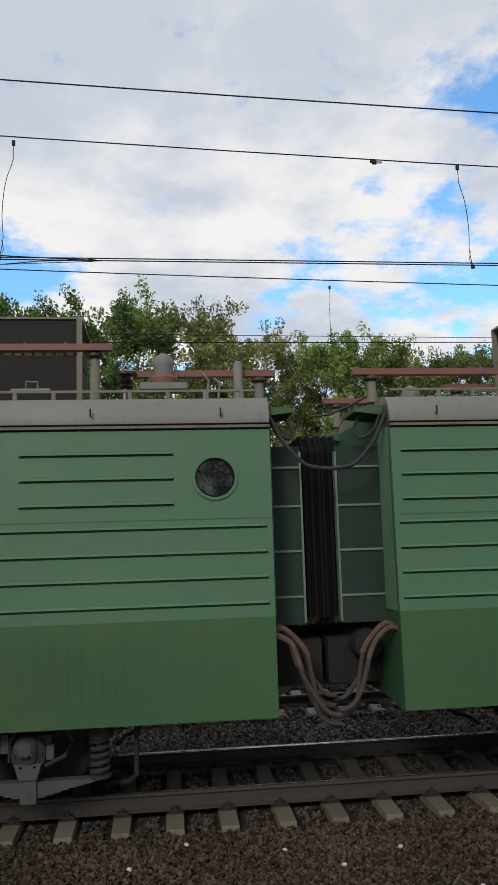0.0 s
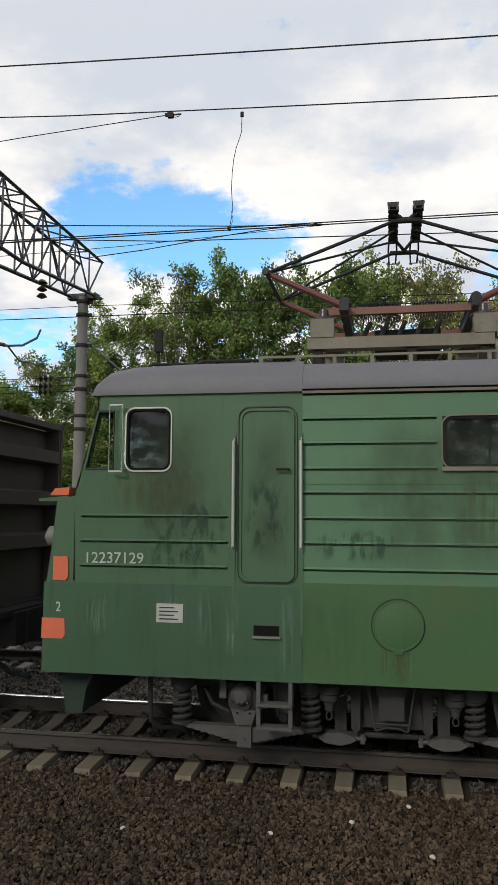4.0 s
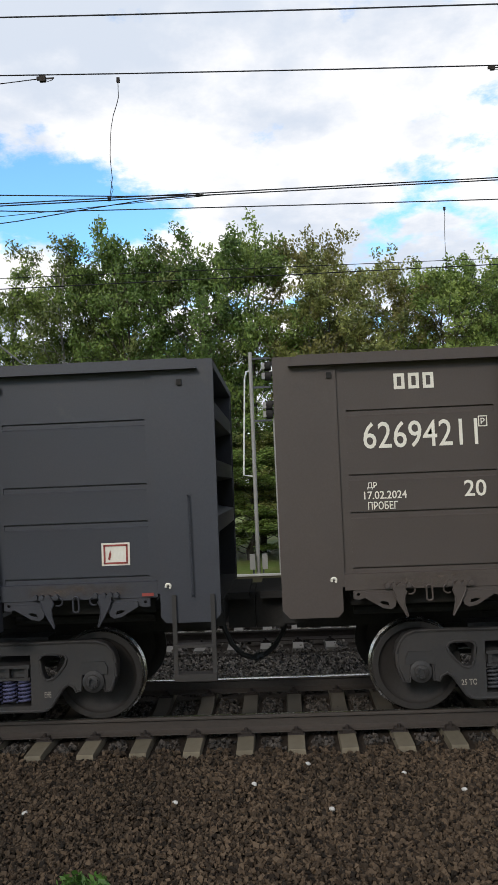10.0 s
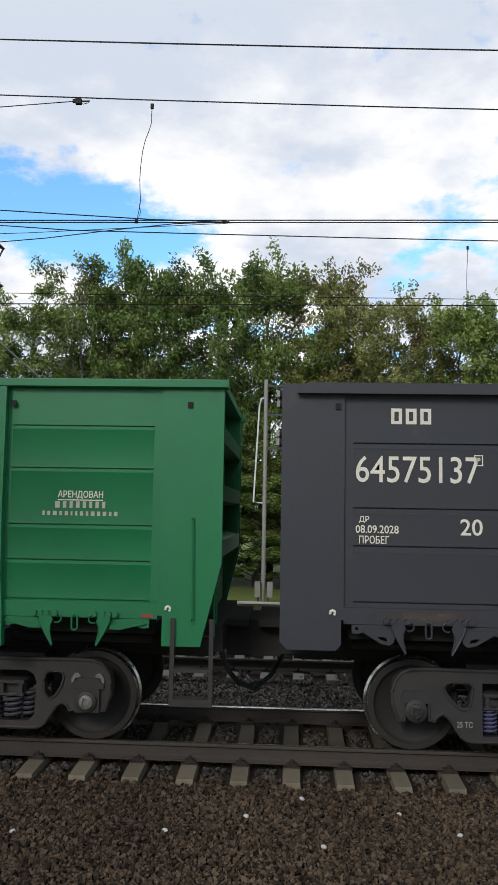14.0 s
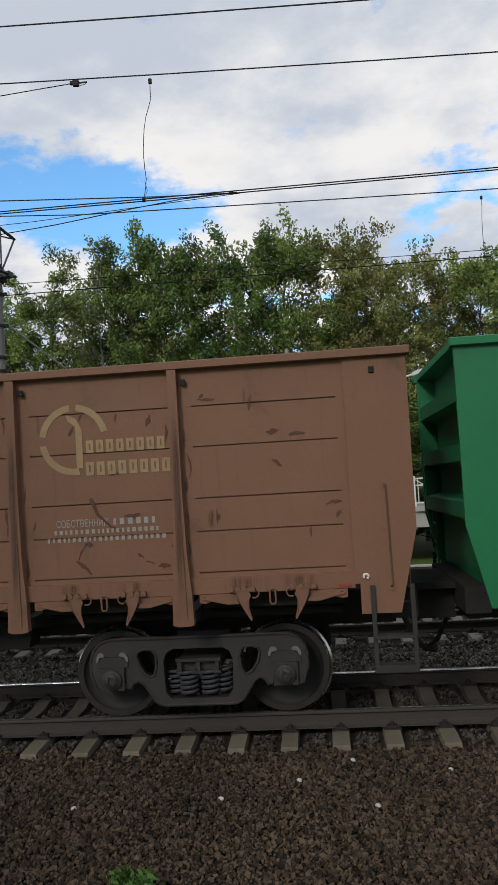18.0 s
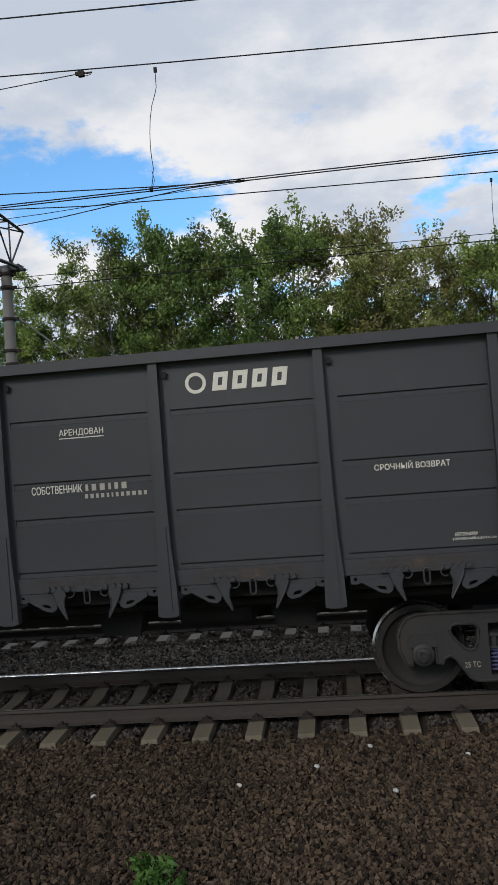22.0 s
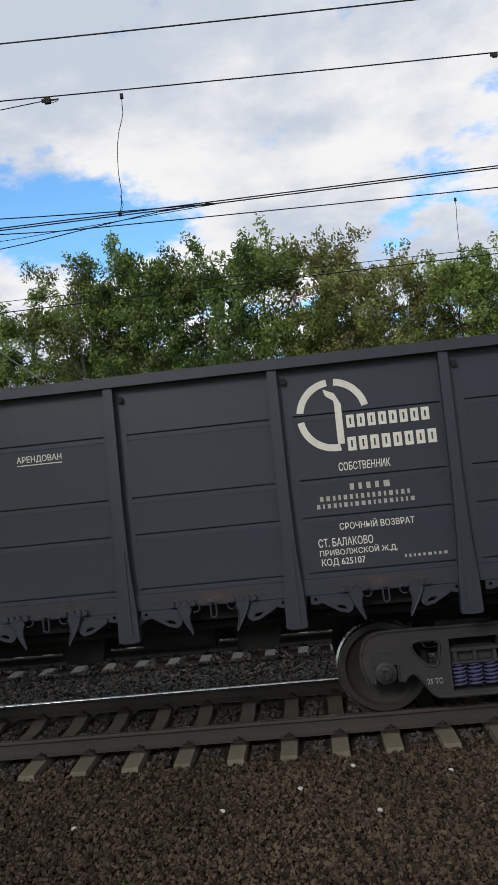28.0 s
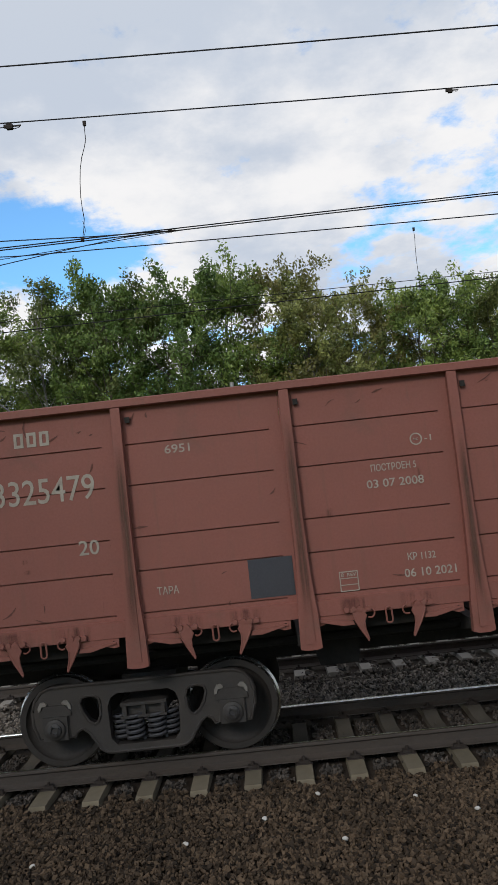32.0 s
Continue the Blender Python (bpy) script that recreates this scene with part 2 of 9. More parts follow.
RUST = (0.10, 0.045, 0.022)
DUST = (0.085, 0.072, 0.058)
M = {
    "stone": material("ballast_stone", (0.072, 0.049, 0.031), 0.9, second=(0.028, 0.0195, 0.0125), scale=0.5, grain=30, island=0.85, spec=0.25),
    "stone2": material("grey_ballast_stone", (0.165, 0.140, 0.116), 0.85, second=(0.044, 0.036, 0.030), scale=0.5, grain=30, island=0.9, spec=0.4),
    "stone3": material("sooty_ballast_stone", (0.060, 0.050, 0.042), 0.85, second=(0.030, 0.025, 0.021), scale=0.5, grain=30, island=0.8, spec=0.35),
    "bed": material("ballast_bed", (0.036, 0.026, 0.019), 0.95, second=(0.025, 0.019, 0.014), scale=1.2, grain=26, bump=0.9, spec=0.2),
    "pale": material("pale_stone", (0.5, 0.48, 0.45), 0.8, grain=20),
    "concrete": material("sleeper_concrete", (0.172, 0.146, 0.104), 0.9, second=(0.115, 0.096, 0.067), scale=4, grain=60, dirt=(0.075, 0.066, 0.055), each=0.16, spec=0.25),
    "concrete2": material("clean_sleeper_concrete", (0.255, 0.23, 0.20), 0.9, second=(0.19, 0.17, 0.145), scale=4, grain=60, dirt=(0.12, 0.105, 0.085), each=0.16, spec=0.25),
    "rail": material("rail_side", (0.036, 0.029, 0.025), 0.75, 0.05, second=(0.050, 0.037, 0.028), scale=2.0, grain=50, stretch=(0.4, 1, 1)),
    "railtop": material("rail_running_surface", (0.70, 0.68, 0.66), 0.26, 1.0, bump=0.03),
    "clip": material("rusty_fastening", (0.03, 0.022, 0.018), 0.8, 0.3, grain=60),
    "grass": material("rough_grass", (0.10, 0.15, 0.03), 0.95, second=(0.17, 0.17, 0.06), scale=0.7, grain=9, bump=0.8, spec=0.2),
    "soil": material("trackside_soil", (0.06, 0.05, 0.04), 0.95, second=(0.05, 0.065, 0.02), scale=0.25, grain=6, bump=0.8, spec=0.2),
    "under": material("underframe_black", (0.019, 0.018, 0.018), 0.85, second=(0.025, 0.022, 0.019), grain=30, dirt=(0.030, 0.026, 0.022), spec=0.25),
    "bogie": material("bogie_grime", (0.027, 0.025, 0.025), 0.65, 0.0, second=(0.020, 0.018, 0.018), grain=30, dirt=(0.046, 0.037, 0.031), dirt_at=(0.5, 0.8), spec=0.5),
    "darkbogie": material("old_bogie_grime", (0.026, 0.022, 0.020), 0.65, 0.0, second=(0.020, 0.017, 0.015), grain=30, dirt=(0.048, 0.037, 0.030), dirt_at=(0.5, 0.8)),
    "wheel": material("wheel_disc", (0.020, 0.016, 0.0135), 0.75, 0.0, second=(0.014, 0.011, 0.010), scale=5),
    "tread": material("wheel_tread", (0.66, 0.65, 0.63), 0.24, 1.0, bump=0.03),
    "axlecap": material("worn_grey_steel", (0.20, 0.185, 0.165), 0.6, 0.2, second=(0.10, 0.09, 0.08), scale=9, grain=40),
    "spring": material("coil_spring", (0.055, 0.055, 0.062), 0.6, 0.2),
    "bluespring": material("blue_coil_spring", (0.075, 0.075, 0.155), 0.6, 0.1, dirt=(0.12, 0.09, 0.07)),
    "white": material("white_lettering", (0.76, 0.72, 0.63), 0.7, second=(0.64, 0.60, 0.52), scale=8, grain=50, bump=0.0, spec=0.3),
    "olive_grime": material("olive_grime", (0.105, 0.098, 0.066), 0.85, second=(0.070, 0.062, 0.044), scale=5, grain=30, dirt=(0.075, 0.045, 0.03), spec=0.3),
    "patch": material("dull_dark_overpaint", (0.042, 0.034, 0.029), 0.65, second=(0.036, 0.030, 0.026), scale=2, grain=40, bump=0.04),
    "thin": material("thin_white_lettering", (0.46, 0.43, 0.37), 0.75, second=(0.36, 0.33, 0.28), scale=9, grain=40, bump=0.0, spec=0.2),
    "stencil": material("pale_stencil", (0.52, 0.55, 0.48), 0.8, second=(0.36, 0.42, 0.36), scale=12, grain=40, bump=0.0, spec=0.2),
    "faded": material("faded_lettering", (0.36, 0.33, 0.28), 0.8, second=(0.24, 0.20, 0.17), scale=9, grain=30, bump=0.0, spec=0.2),
    "red": material("red_signal_paint", (0.30, 0.045, 0.035), 0.6, second=(0.24, 0.04, 0.03), dirt=(0.16, 0.04, 0.03)),
    "orange": material("orange_buffer_paint", (0.66, 0.14, 0.06), 0.6, second=(0.6, 0.12, 0.05), dirt=(0.4, 0.09, 0.05), dirt_at=(0.6, 0.8)),
    "glass": None,
    "rubber": material("rubber_hose", (0.02, 0.02, 0.02), 0.7, dirt=(0.05, 0.045, 0.04)),
    "wire": material("overhead_wire", (0.012, 0.012, 0.014), 0.6, 0.4, bump=0),
    "steel": material("grey_galvanised_steel", (0.075, 0.080, 0.092), 0.6, 0.4, second=(0.05, 0.054, 0.064), scale=2, grain=25),
    "guy": material("pale_steel_guy", (0.30, 0.29, 0.27), 0.6, 0.2, grain=30),
    "mast": material("mast_concrete", (0.20, 0.19, 0.175), 0.9, second=(0.15, 0.14, 0.13), scale=1.5, grain=30, streak=(0.10, 0.085, 0.07)),
    "whitepaint": material("white_painted_steel", (0.72, 0.72, 0.68), 0.6, second=(0.6, 0.6, 0.56), grain=30),
    "slab": material("platform_concrete", (0.42, 0.41, 0.38), 0.9, second=(0.34, 0.33, 0.30), scale=2, grain=30, streak=(0.25, 0.24, 0.22)),
    "insul": material("brown_insulator", (0.03, 0.018, 0.014), 0.3),
    "bark": material("tree_bark", (0.10, 0.085, 0.07), 0.95, second=(0.05, 0.042, 0.035), scale=5, grain=30, bump=0.5),
    "birch": material("birch_bark", (0.38, 0.36, 0.33), 0.9, second=(0.10, 0.09, 0.08), scale=6, grain=20),
}


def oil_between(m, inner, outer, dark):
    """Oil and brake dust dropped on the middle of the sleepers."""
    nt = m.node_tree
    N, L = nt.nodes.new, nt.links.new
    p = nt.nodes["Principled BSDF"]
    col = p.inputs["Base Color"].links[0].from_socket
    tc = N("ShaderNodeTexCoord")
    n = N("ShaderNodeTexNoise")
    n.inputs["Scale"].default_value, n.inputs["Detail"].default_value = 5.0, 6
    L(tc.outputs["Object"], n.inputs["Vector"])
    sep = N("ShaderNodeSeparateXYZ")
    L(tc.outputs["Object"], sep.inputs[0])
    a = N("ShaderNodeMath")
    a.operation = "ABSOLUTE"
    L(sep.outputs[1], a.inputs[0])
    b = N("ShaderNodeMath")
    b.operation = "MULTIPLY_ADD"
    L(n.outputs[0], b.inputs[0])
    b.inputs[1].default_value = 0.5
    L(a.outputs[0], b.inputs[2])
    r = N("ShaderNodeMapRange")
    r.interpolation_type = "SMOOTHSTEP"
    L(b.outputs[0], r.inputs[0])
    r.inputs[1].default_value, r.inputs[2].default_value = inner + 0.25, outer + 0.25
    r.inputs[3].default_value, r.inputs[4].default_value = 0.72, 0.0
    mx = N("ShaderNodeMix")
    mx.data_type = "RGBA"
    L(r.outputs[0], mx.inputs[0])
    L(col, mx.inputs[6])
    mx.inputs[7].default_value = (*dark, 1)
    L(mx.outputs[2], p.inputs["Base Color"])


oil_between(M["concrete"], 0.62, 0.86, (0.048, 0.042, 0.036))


def leaf_material(name, a, b):
    m = bpy.data.materials.new(name)
    m.use_nodes = True
    nt = m.node_tree
    p = nt.nodes["Principled BSDF"]
    N, L = nt.nodes.new, nt.links.new
    rnd = N("ShaderNodeNewGeometry").outputs["Random Per Island"]
    mx = N("ShaderNodeMix")
    mx.data_type = "RGBA"
    tc = N("ShaderNodeTexCoord")
    n = N("ShaderNodeTexNoise")
    n.inputs["Scale"].default_value = 0.9
    L(tc.outputs["Object"], n.inputs["Vector"])
    ad = N("ShaderNodeMath")
    ad.operation = "MULTIPLY_ADD"
    L(n.outputs[0], ad.inputs[0])
    ad.inputs[1].default_value = 1.6
    ad.inputs[2].default_value = -0.55
    ad2 = N("ShaderNodeMath")
    ad2.operation = "MULTIPLY_ADD"
    ad2.use_clamp = True
    L(rnd, ad2.inputs[0])
    ad2.inputs[1].default_value = 0.6
    L(ad.outputs[0], ad2.inputs[2])
    L(ad2.outputs[0], mx.inputs[0])
    mx.inputs[6].default_value, mx.inputs[7].default_value = (*a, 1), (*b, 1)
    hsv = N("ShaderNodeHueSaturation")
    L(mx.outputs[2], hsv.inputs["Color"])
    tone = N("ShaderNodeMapRange")
    L(N("ShaderNodeObjectInfo").outputs["Random"], tone.inputs[0])
    tone.inputs[3].default_value, tone.inputs[4].default_value = 0.74, 1.2
    L(tone.outputs[0], hsv.inputs["Value"])
    hue = N("ShaderNodeMapRange")
    L(N("ShaderNodeObjectInfo").outputs["Random"], hue.inputs[0])
    hue.inputs[3].default_value, hue.inputs[4].default_value = 0.515, 0.485
    L(hue.outputs[0], hsv.inputs["Hue"])
    col = hsv.outputs[0]
    L(col, p.inputs["Base Color"])
    p.inputs["Roughness"].default_value = 0.5
    p.inputs["Specular IOR Level"].default_value = 0.4
    tr = N("ShaderNodeBsdfTranslucent")
    L(col, tr.inputs[0])
    ms = N("ShaderNodeMixShader")
    ms.inputs[0].default_value = 0.25
    L(p.outputs[0], ms.inputs[1])
    L(tr.outputs[0], ms.inputs[2])
    L(ms.outputs[0], nt.nodes["Material Output"].inputs[0])
    return m


M["leaf"] = leaf_material("green_leaves", (0.046, 0.092, 0.020), (0.235, 0.325, 0.075))
M["leaf2"] = leaf_material("dull_green_leaves", (0.066, 0.094, 0.028), (0.290, 0.315, 0.092))
M["leaf3"] = leaf_material("yellowing_leaves", (0.115, 0.118, 0.032), (0.30, 0.265, 0.085))
M["weed"] = leaf_material("weed_leaves", (0.035, 0.095, 0.016), (0.075, 0.165, 0.032))


def glass_material():
    """Dusty tinted pane: mirror-like, a little grime."""
    m = bpy.data.materials.new("window_glass")
    m.use_nodes = True
    nt = m.node_tree
    p = nt.nodes["Principled BSDF"]
    n = nt.nodes.new("ShaderNodeTexNoise")
    n.inputs["Scale"].default_value, n.inputs["Detail"].default_value = 6.0, 6.0
    r = nt.nodes.new("ShaderNodeMapRange")
    nt.links.new(n.outputs[0], r.inputs[0])
    r.inputs[1].default_value, r.inputs[2].default_value = 0.55, 0.8
    r.inputs[3].default_value, r.inputs[4].default_value = 0.02, 0.10
    nt.links.new(r.outputs[0], p.inputs["Roughness"])
    p.inputs["Base Color"].default_value = (0.012, 0.014, 0.014, 1)
    p.inputs["Specular IOR Level"].default_value = 0.5
    p.inputs["IOR"].default_value = 1.5
    return m


M["glass"] = glass_material()


def clear_glass_material():
    m = bpy.data.materials.new("clear_cab_glass")
    m.use_nodes = True
    p = m.node_tree.nodes["Principled BSDF"]
    p.inputs["Base Color"].default_value = (0.86, 0.90, 0.88, 1)
    p.inputs["Transmission Weight"].default_value = 1.0
    p.inputs["Roughness"].default_value = 0.0
    p.inputs["IOR"].default_value = 1.06
    return m


M["clear"] = clear_glass_material()


def stain_material(name, colour, strength=0.8, scale=(14, 14, 1.6), cut=(0.42, 0.72)):
    """Dried run-off: a ragged film that thins out towards its edges."""
    m = bpy.data.materials.new(name)
    m.use_nodes = True
    nt = m.node_tree
    p = nt.nodes["Principled BSDF"]
    N, L = nt.nodes.new, nt.links.new
    tc = N("ShaderNodeTexCoord")
    mp = N("ShaderNodeMapping")
    mp.inputs["Scale"].default_value = scale
    L(tc.outputs["Object"], mp.inputs[0])
    n = N("ShaderNodeTexNoise")
    n.inputs["Scale"].default_value, n.inputs["Detail"].default_value, n.inputs["Roughness"].default_value = 1.0, 7, 0.65
    L(mp.outputs[0], n.inputs["Vector"])
    r = N("ShaderNodeMapRange")
    L(n.outputs[0], r.inputs[0])
    r.inputs[1].default_value, r.inputs[2].default_value, r.inputs[4].default_value = cut[0], cut[1], 1 - (1 - strength) ** 2
    sep = N("ShaderNodeSeparateXYZ")
    L(tc.outputs["Generated"], sep.inputs[0])
    fade = r.outputs[0]
    for k, e in ((0, 1.0), (2, 0.8)):
        a = N("ShaderNodeMath")
        a.operation = "PINGPONG"
        L(sep.outputs[k], a.inputs[0])
        a.inputs[1].default_value = 0.5
        b = N("ShaderNodeMapRange")
        b.interpolation_type = "SMOOTHSTEP"
        L(a.outputs[0], b.inputs[0])
        b.inputs[2].default_value = 0.42 * e
        c = N("ShaderNodeMath")
        c.operation = "MULTIPLY"
        L(fade, c.inputs[0])
        L(b.outputs[0], c.inputs[1])
        fade = c.outputs[0]
    L(fade, p.inputs["Alpha"])
    p.inputs["Base Color"].default_value = (*colour, 1)
    p.inputs["Roughness"].default_value = 0.85
    return m


M["ochre_run"] = stain_material("ochre_run_off", (0.105, 0.118, 0.036), 0.5)
M["dark_run"] = stain_material("dark_run_off", (0.036, 0.066, 0.026), 0.13, cut=(0.36, 0.8))
M["rust_run"] = stain_material("rust_run_off", (0.13, 0.062, 0.030))
M["pale_run"] = stain_material("pale_lime_run_off", (0.17, 0.25, 0.18), 0.45, (30, 30, 2.2), (0.46, 0.70))
M["dark_rust"] = stain_material("dark_red_run_off", (0.095, 0.034, 0.026), 0.55)
M["post_brown"] = stain_material("brown_post_grime", (0.090, 0.046, 0.032), 0.8, (22, 22, 0.7), (0.28, 0.60))
M["post_blue"] = stain_material("blue_black_post_grime", (0.026, 0.046, 0.056), 0.8, (22, 22, 0.7), (0.28, 0.60))
M["rim_tan"] = stain_material("tan_rim_rust", (0.20, 0.155, 0.10), 0.9, (2.5, 8, 8), (0.25, 0.5))
M["sill_dust"] = stain_material("brown_dust_film", (0.085, 0.066, 0.054), 0.6, (5, 5, 9), (0.36, 0.66))
M["cab_grime"] = stain_material("dull_road_grime", (0.060, 0.078, 0.046), 0.34, (1.6, 1.6, 1.0), (0.34, 0.66))
M["flaked"] = stain_material("flaked_paint", (0.030, 0.066, 0.042), 0.55, (9, 9, 3.5), (0.50, 0.62))
M["moss"] = stain_material("yellow_green_film", (0.12, 0.125, 0.050), 0.8, (3, 3, 1.5), (0.30, 0.65))
PAINT = {
    "umber": material("umber_wagon_paint", (0.060, 0.045, 0.038), 0.6, second=(0.050, 0.038, 0.033), scale=0.8, grain=60, bump=0.05, dirt=(0.070, 0.054, 0.042), dirt_at=(0.55, 0.85)),
    "slate": material("slate_wagon_paint", (0.028, 0.0305, 0.041), 0.55, second=(0.033, 0.0305, 0.037), scale=0.8, grain=60, bump=0.05, dirt=(0.062, 0.056, 0.052), dirt_at=(0.6, 0.9)),
    "green": material("green_wagon_paint", (0.006, 0.165, 0.056), 0.45, second=(0.008, 0.125, 0.048), scale=0.8, grain=60, bump=0.05, dirt=(0.03, 0.10, 0.05), dirt_at=(0.6, 0.9)),
    "brown": material("brown_wagon_paint", (0.205, 0.094, 0.050), 0.7, second=(0.165, 0.078, 0.044), scale=1.2, grain=40, bump=0.1, dirt=(0.085, 0.042, 0.026), dirt_at=(0.58, 0.75), streak=(0.12, 0.06, 0.038)),
    "graphite": material("graphite_wagon_paint", (0.037, 0.036, 0.041), 0.55, second=(0.033, 0.033, 0.037), scale=0.8, grain=60, bump=0.05, dirt=(0.066, 0.058, 0.050), dirt_at=(0.6, 0.9)),
    "teal": material("worn_teal_wagon_paint", (0.084, 0.152, 0.072), 0.65, second=(0.084, 0.134, 0.078), scale=0.7, grain=30, bump=0.1, dirt=(0.10, 0.12, 0.08), dirt_at=(0.5, 0.8), streak=(0.075, 0.085, 0.060), wear=(0.13, 0.07, 0.04)),
    "ink": material("blue_black_wagon_paint", (0.026, 0.029, 0.045), 0.5, second=(0.030, 0.028, 0.038), scale=0.8, grain=60, bump=0.05, dirt=(0.055, 0.050, 0.048), dirt_at=(0.6, 0.9)),
    "red": material("red_oxide_wagon_paint", (0.215, 0.070, 0.052), 0.7, second=(0.180, 0.064, 0.048), scale=1.1, grain=40, bump=0.1, dirt=(0.115, 0.055, 0.040), dirt_at=(0.55, 0.8), streak=(0.14, 0.06, 0.042)),
}


def teal_fade(m):
    """Old blue coat that still covers the upper strips, worn through to green lower down."""
    nt = m.node_tree
    N, L = nt.nodes.new, nt.links.new
    p = nt.nodes["Principled BSDF"]
    col = p.inputs["Base Color"].links[0].from_socket
    tc = N("ShaderNodeTexCoord")
    n = N("ShaderNodeTexNoise")
    n.inputs["Scale"].default_value, n.inputs["Detail"].default_value, n.inputs["Roughness"].default_value = 1.1, 8, 0.65
    L(tc.outputs["Object"], n.inputs["Vector"])
    sep = N("ShaderNodeSeparateXYZ")
    L(tc.outputs["Object"], sep.inputs[0])
    a = N("ShaderNodeMath")
    a.operation = "MULTIPLY_ADD"
    L(n.outputs[0], a.inputs[0])
    a.inputs[1].default_value = 2.2
    L(sep.outputs[2], a.inputs[2])
    r = N("ShaderNodeMapRange")
    r.interpolation_type = "SMOOTHSTEP"
    L(a.outputs[0], r.inputs[0])
    r.inputs[1].default_value, r.inputs[2].default_value, r.inputs[4].default_value = 3.5, 4.7, 0.85
    mx = N("ShaderNodeMix")
    mx.data_type = "RGBA"
    L(r.outputs[0], mx.inputs[0])
    L(col, mx.inputs[6])
    mx.inputs[7].default_value = (0.078, 0.148, 0.172, 1)
    L(mx.outputs[2], p.inputs["Base Color"])


teal_fade(PAINT["teal"])


# ---------------------------------------------------------------- mesh helpers
def box(bm, x0, x1, y0, y1, z0, z1):
    v = [bm.verts.new(c) for c in ((x0, y0, z0), (x1, y0, z0), (x1, y1, z0), (x0, y1, z0), (x0, y0, z1), (x1, y0, z1), (x1, y1, z1), (x0, y1, z1))]
    for f in ((3, 2, 1, 0), (4, 5, 6, 7), (0, 1, 5, 4), (1, 2, 6, 5), (2, 3, 7, 6), (3, 0, 4, 7)):
        bm.faces.new([v[i] for i in f])


def prism(bm, pts, axis, a, b):
    """Extrudes a flat outline along an axis from a to b."""
    def at(p, q):
        return {"x": (q, p[0], p[1]), "y": (p[0], q, p[1]), "z": (p[0], p[1], q)}[axis]
    lo, hi = [bm.verts.new(at(p, a)) for p in pts], [bm.verts.new(at(p, b)) for p in pts]
    n = len(pts)
    for i in range(n):
        bm.faces.new((lo[i], lo[(i + 1) % n], hi[(i + 1) % n], hi[i]))
    bm.faces.new(lo[::-1])
    bm.faces.new(hi)


def tube(bm, pts, r, n=6, r1=None):
    """A round bar through the points, tapering to r1."""
    pts = [Vector(p) for p in pts]
    rings = []
    up = Vector((0.13, 0.2, 0.97))
    for i, p in enumerate(pts):
        d = (pts[min(i + 1, len(pts) - 1)] - pts[max(i - 1, 0)]).normalized()
        s = d.cross(up)
        if s.length < 0.05:
            s = d.cross(Vector((1, 0, 0)))
        s.normalize()
        q = d.cross(s)
        k = r if r1 is None else r + (r1 - r) * i / (len(pts) - 1)
        rings.append([bm.verts.new(p + k * (math.cos(a) * s + math.sin(a) * q)) for a in (j * math.tau / n for j in range(n))])
    for a, b in zip(rings, rings[1:]):
        for j in range(n):
            bm.faces.new((a[j], a[(j + 1) % n], b[(j + 1) % n], b[j]))
    bm.faces.new(rings[0][::-1])
    bm.faces.new(rings[-1])


def lathe(bm, prof, centre, axis="y", n=32, slot=None):
    """Turns an outline of (radius, distance along the axis) round an axis."""
    rings = []
    for r, h in prof:
        ring = []
        for j in range(n):
            a = j * math.tau / n
            c, s = r * math.cos(a), r * math.sin(a)
            o = {"y": (c, h, s), "z": (c, s, h), "x": (h, c, s)}[axis]
            ring.append(bm.verts.new(Vector(centre) + Vector(o)))
        rings.append(ring)
    for i, (a, b) in enumerate(zip(rings, rings[1:])):
        for j in range(n):
            f = bm.faces.new((a[j], a[(j + 1) % n], b[(j + 1) % n], b[j]))
            if slot and i in slot:
                f.material_index = 1
    bm.faces.new(rings[0][::-1])
    bm.faces.new(rings[-1])


def mesh_of(name, bm, mats, bevel=0.0, smooth=True):
    if bevel:
        bmesh.ops.bevel(bm, geom=[e for e in bm.edges if len(e.link_faces) == 2 and e.calc_face_angle(0) > 0.5], offset=bevel, segments=2, affect="EDGES", clamp_overlap=True)
    bmesh.ops.recalc_face_normals(bm, faces=bm.faces[:])
    me = bpy.data.meshes.new(name)
    bm.to_mesh(me)
    bm.free()
    for m in (mats if isinstance(mats, (list, tuple)) else [mats]):
        me.materials.append(m)
    if smooth:
        me.shade_smooth()
        me.set_sharp_from_angle(angle=0.6)
    return me


def put(name, me, parent=None, m=None, label=""):
    ob = new(name, me)
    if parent is not None:
        ob.parent = parent
    if m is not None:
        ob.matrix_basis = m
    if label:
        ob["label"] = label
    return ob


def part(name, bm, mat, parent, label="", bevel=0.0, m=None):
    return put(name, mesh_of(name, bm, mat, bevel), parent, m, label)


def stain(parent, x0, x1, z0, z1, y, mat, m=None, name="stain"):
    """A film of dirt on an upright face."""
    bm = bmesh.new()
    bm.faces.new([bm.verts.new((u, y, v)) for u, v in ((x0, z0), (x1, z0), (x1, z1), (x0, z1))])
    return part(name, bm, M[mat], parent, m=m)


def empty(name, **tags):
    return tagged(new(name), **tags)


TURN = pose(0, 0, 0, 0, 0, 180)


# ---------------------------------------------------------------- ground and tracks
STEP, FIRST, TRACK2 = 0.5434, -2.104, 4.8


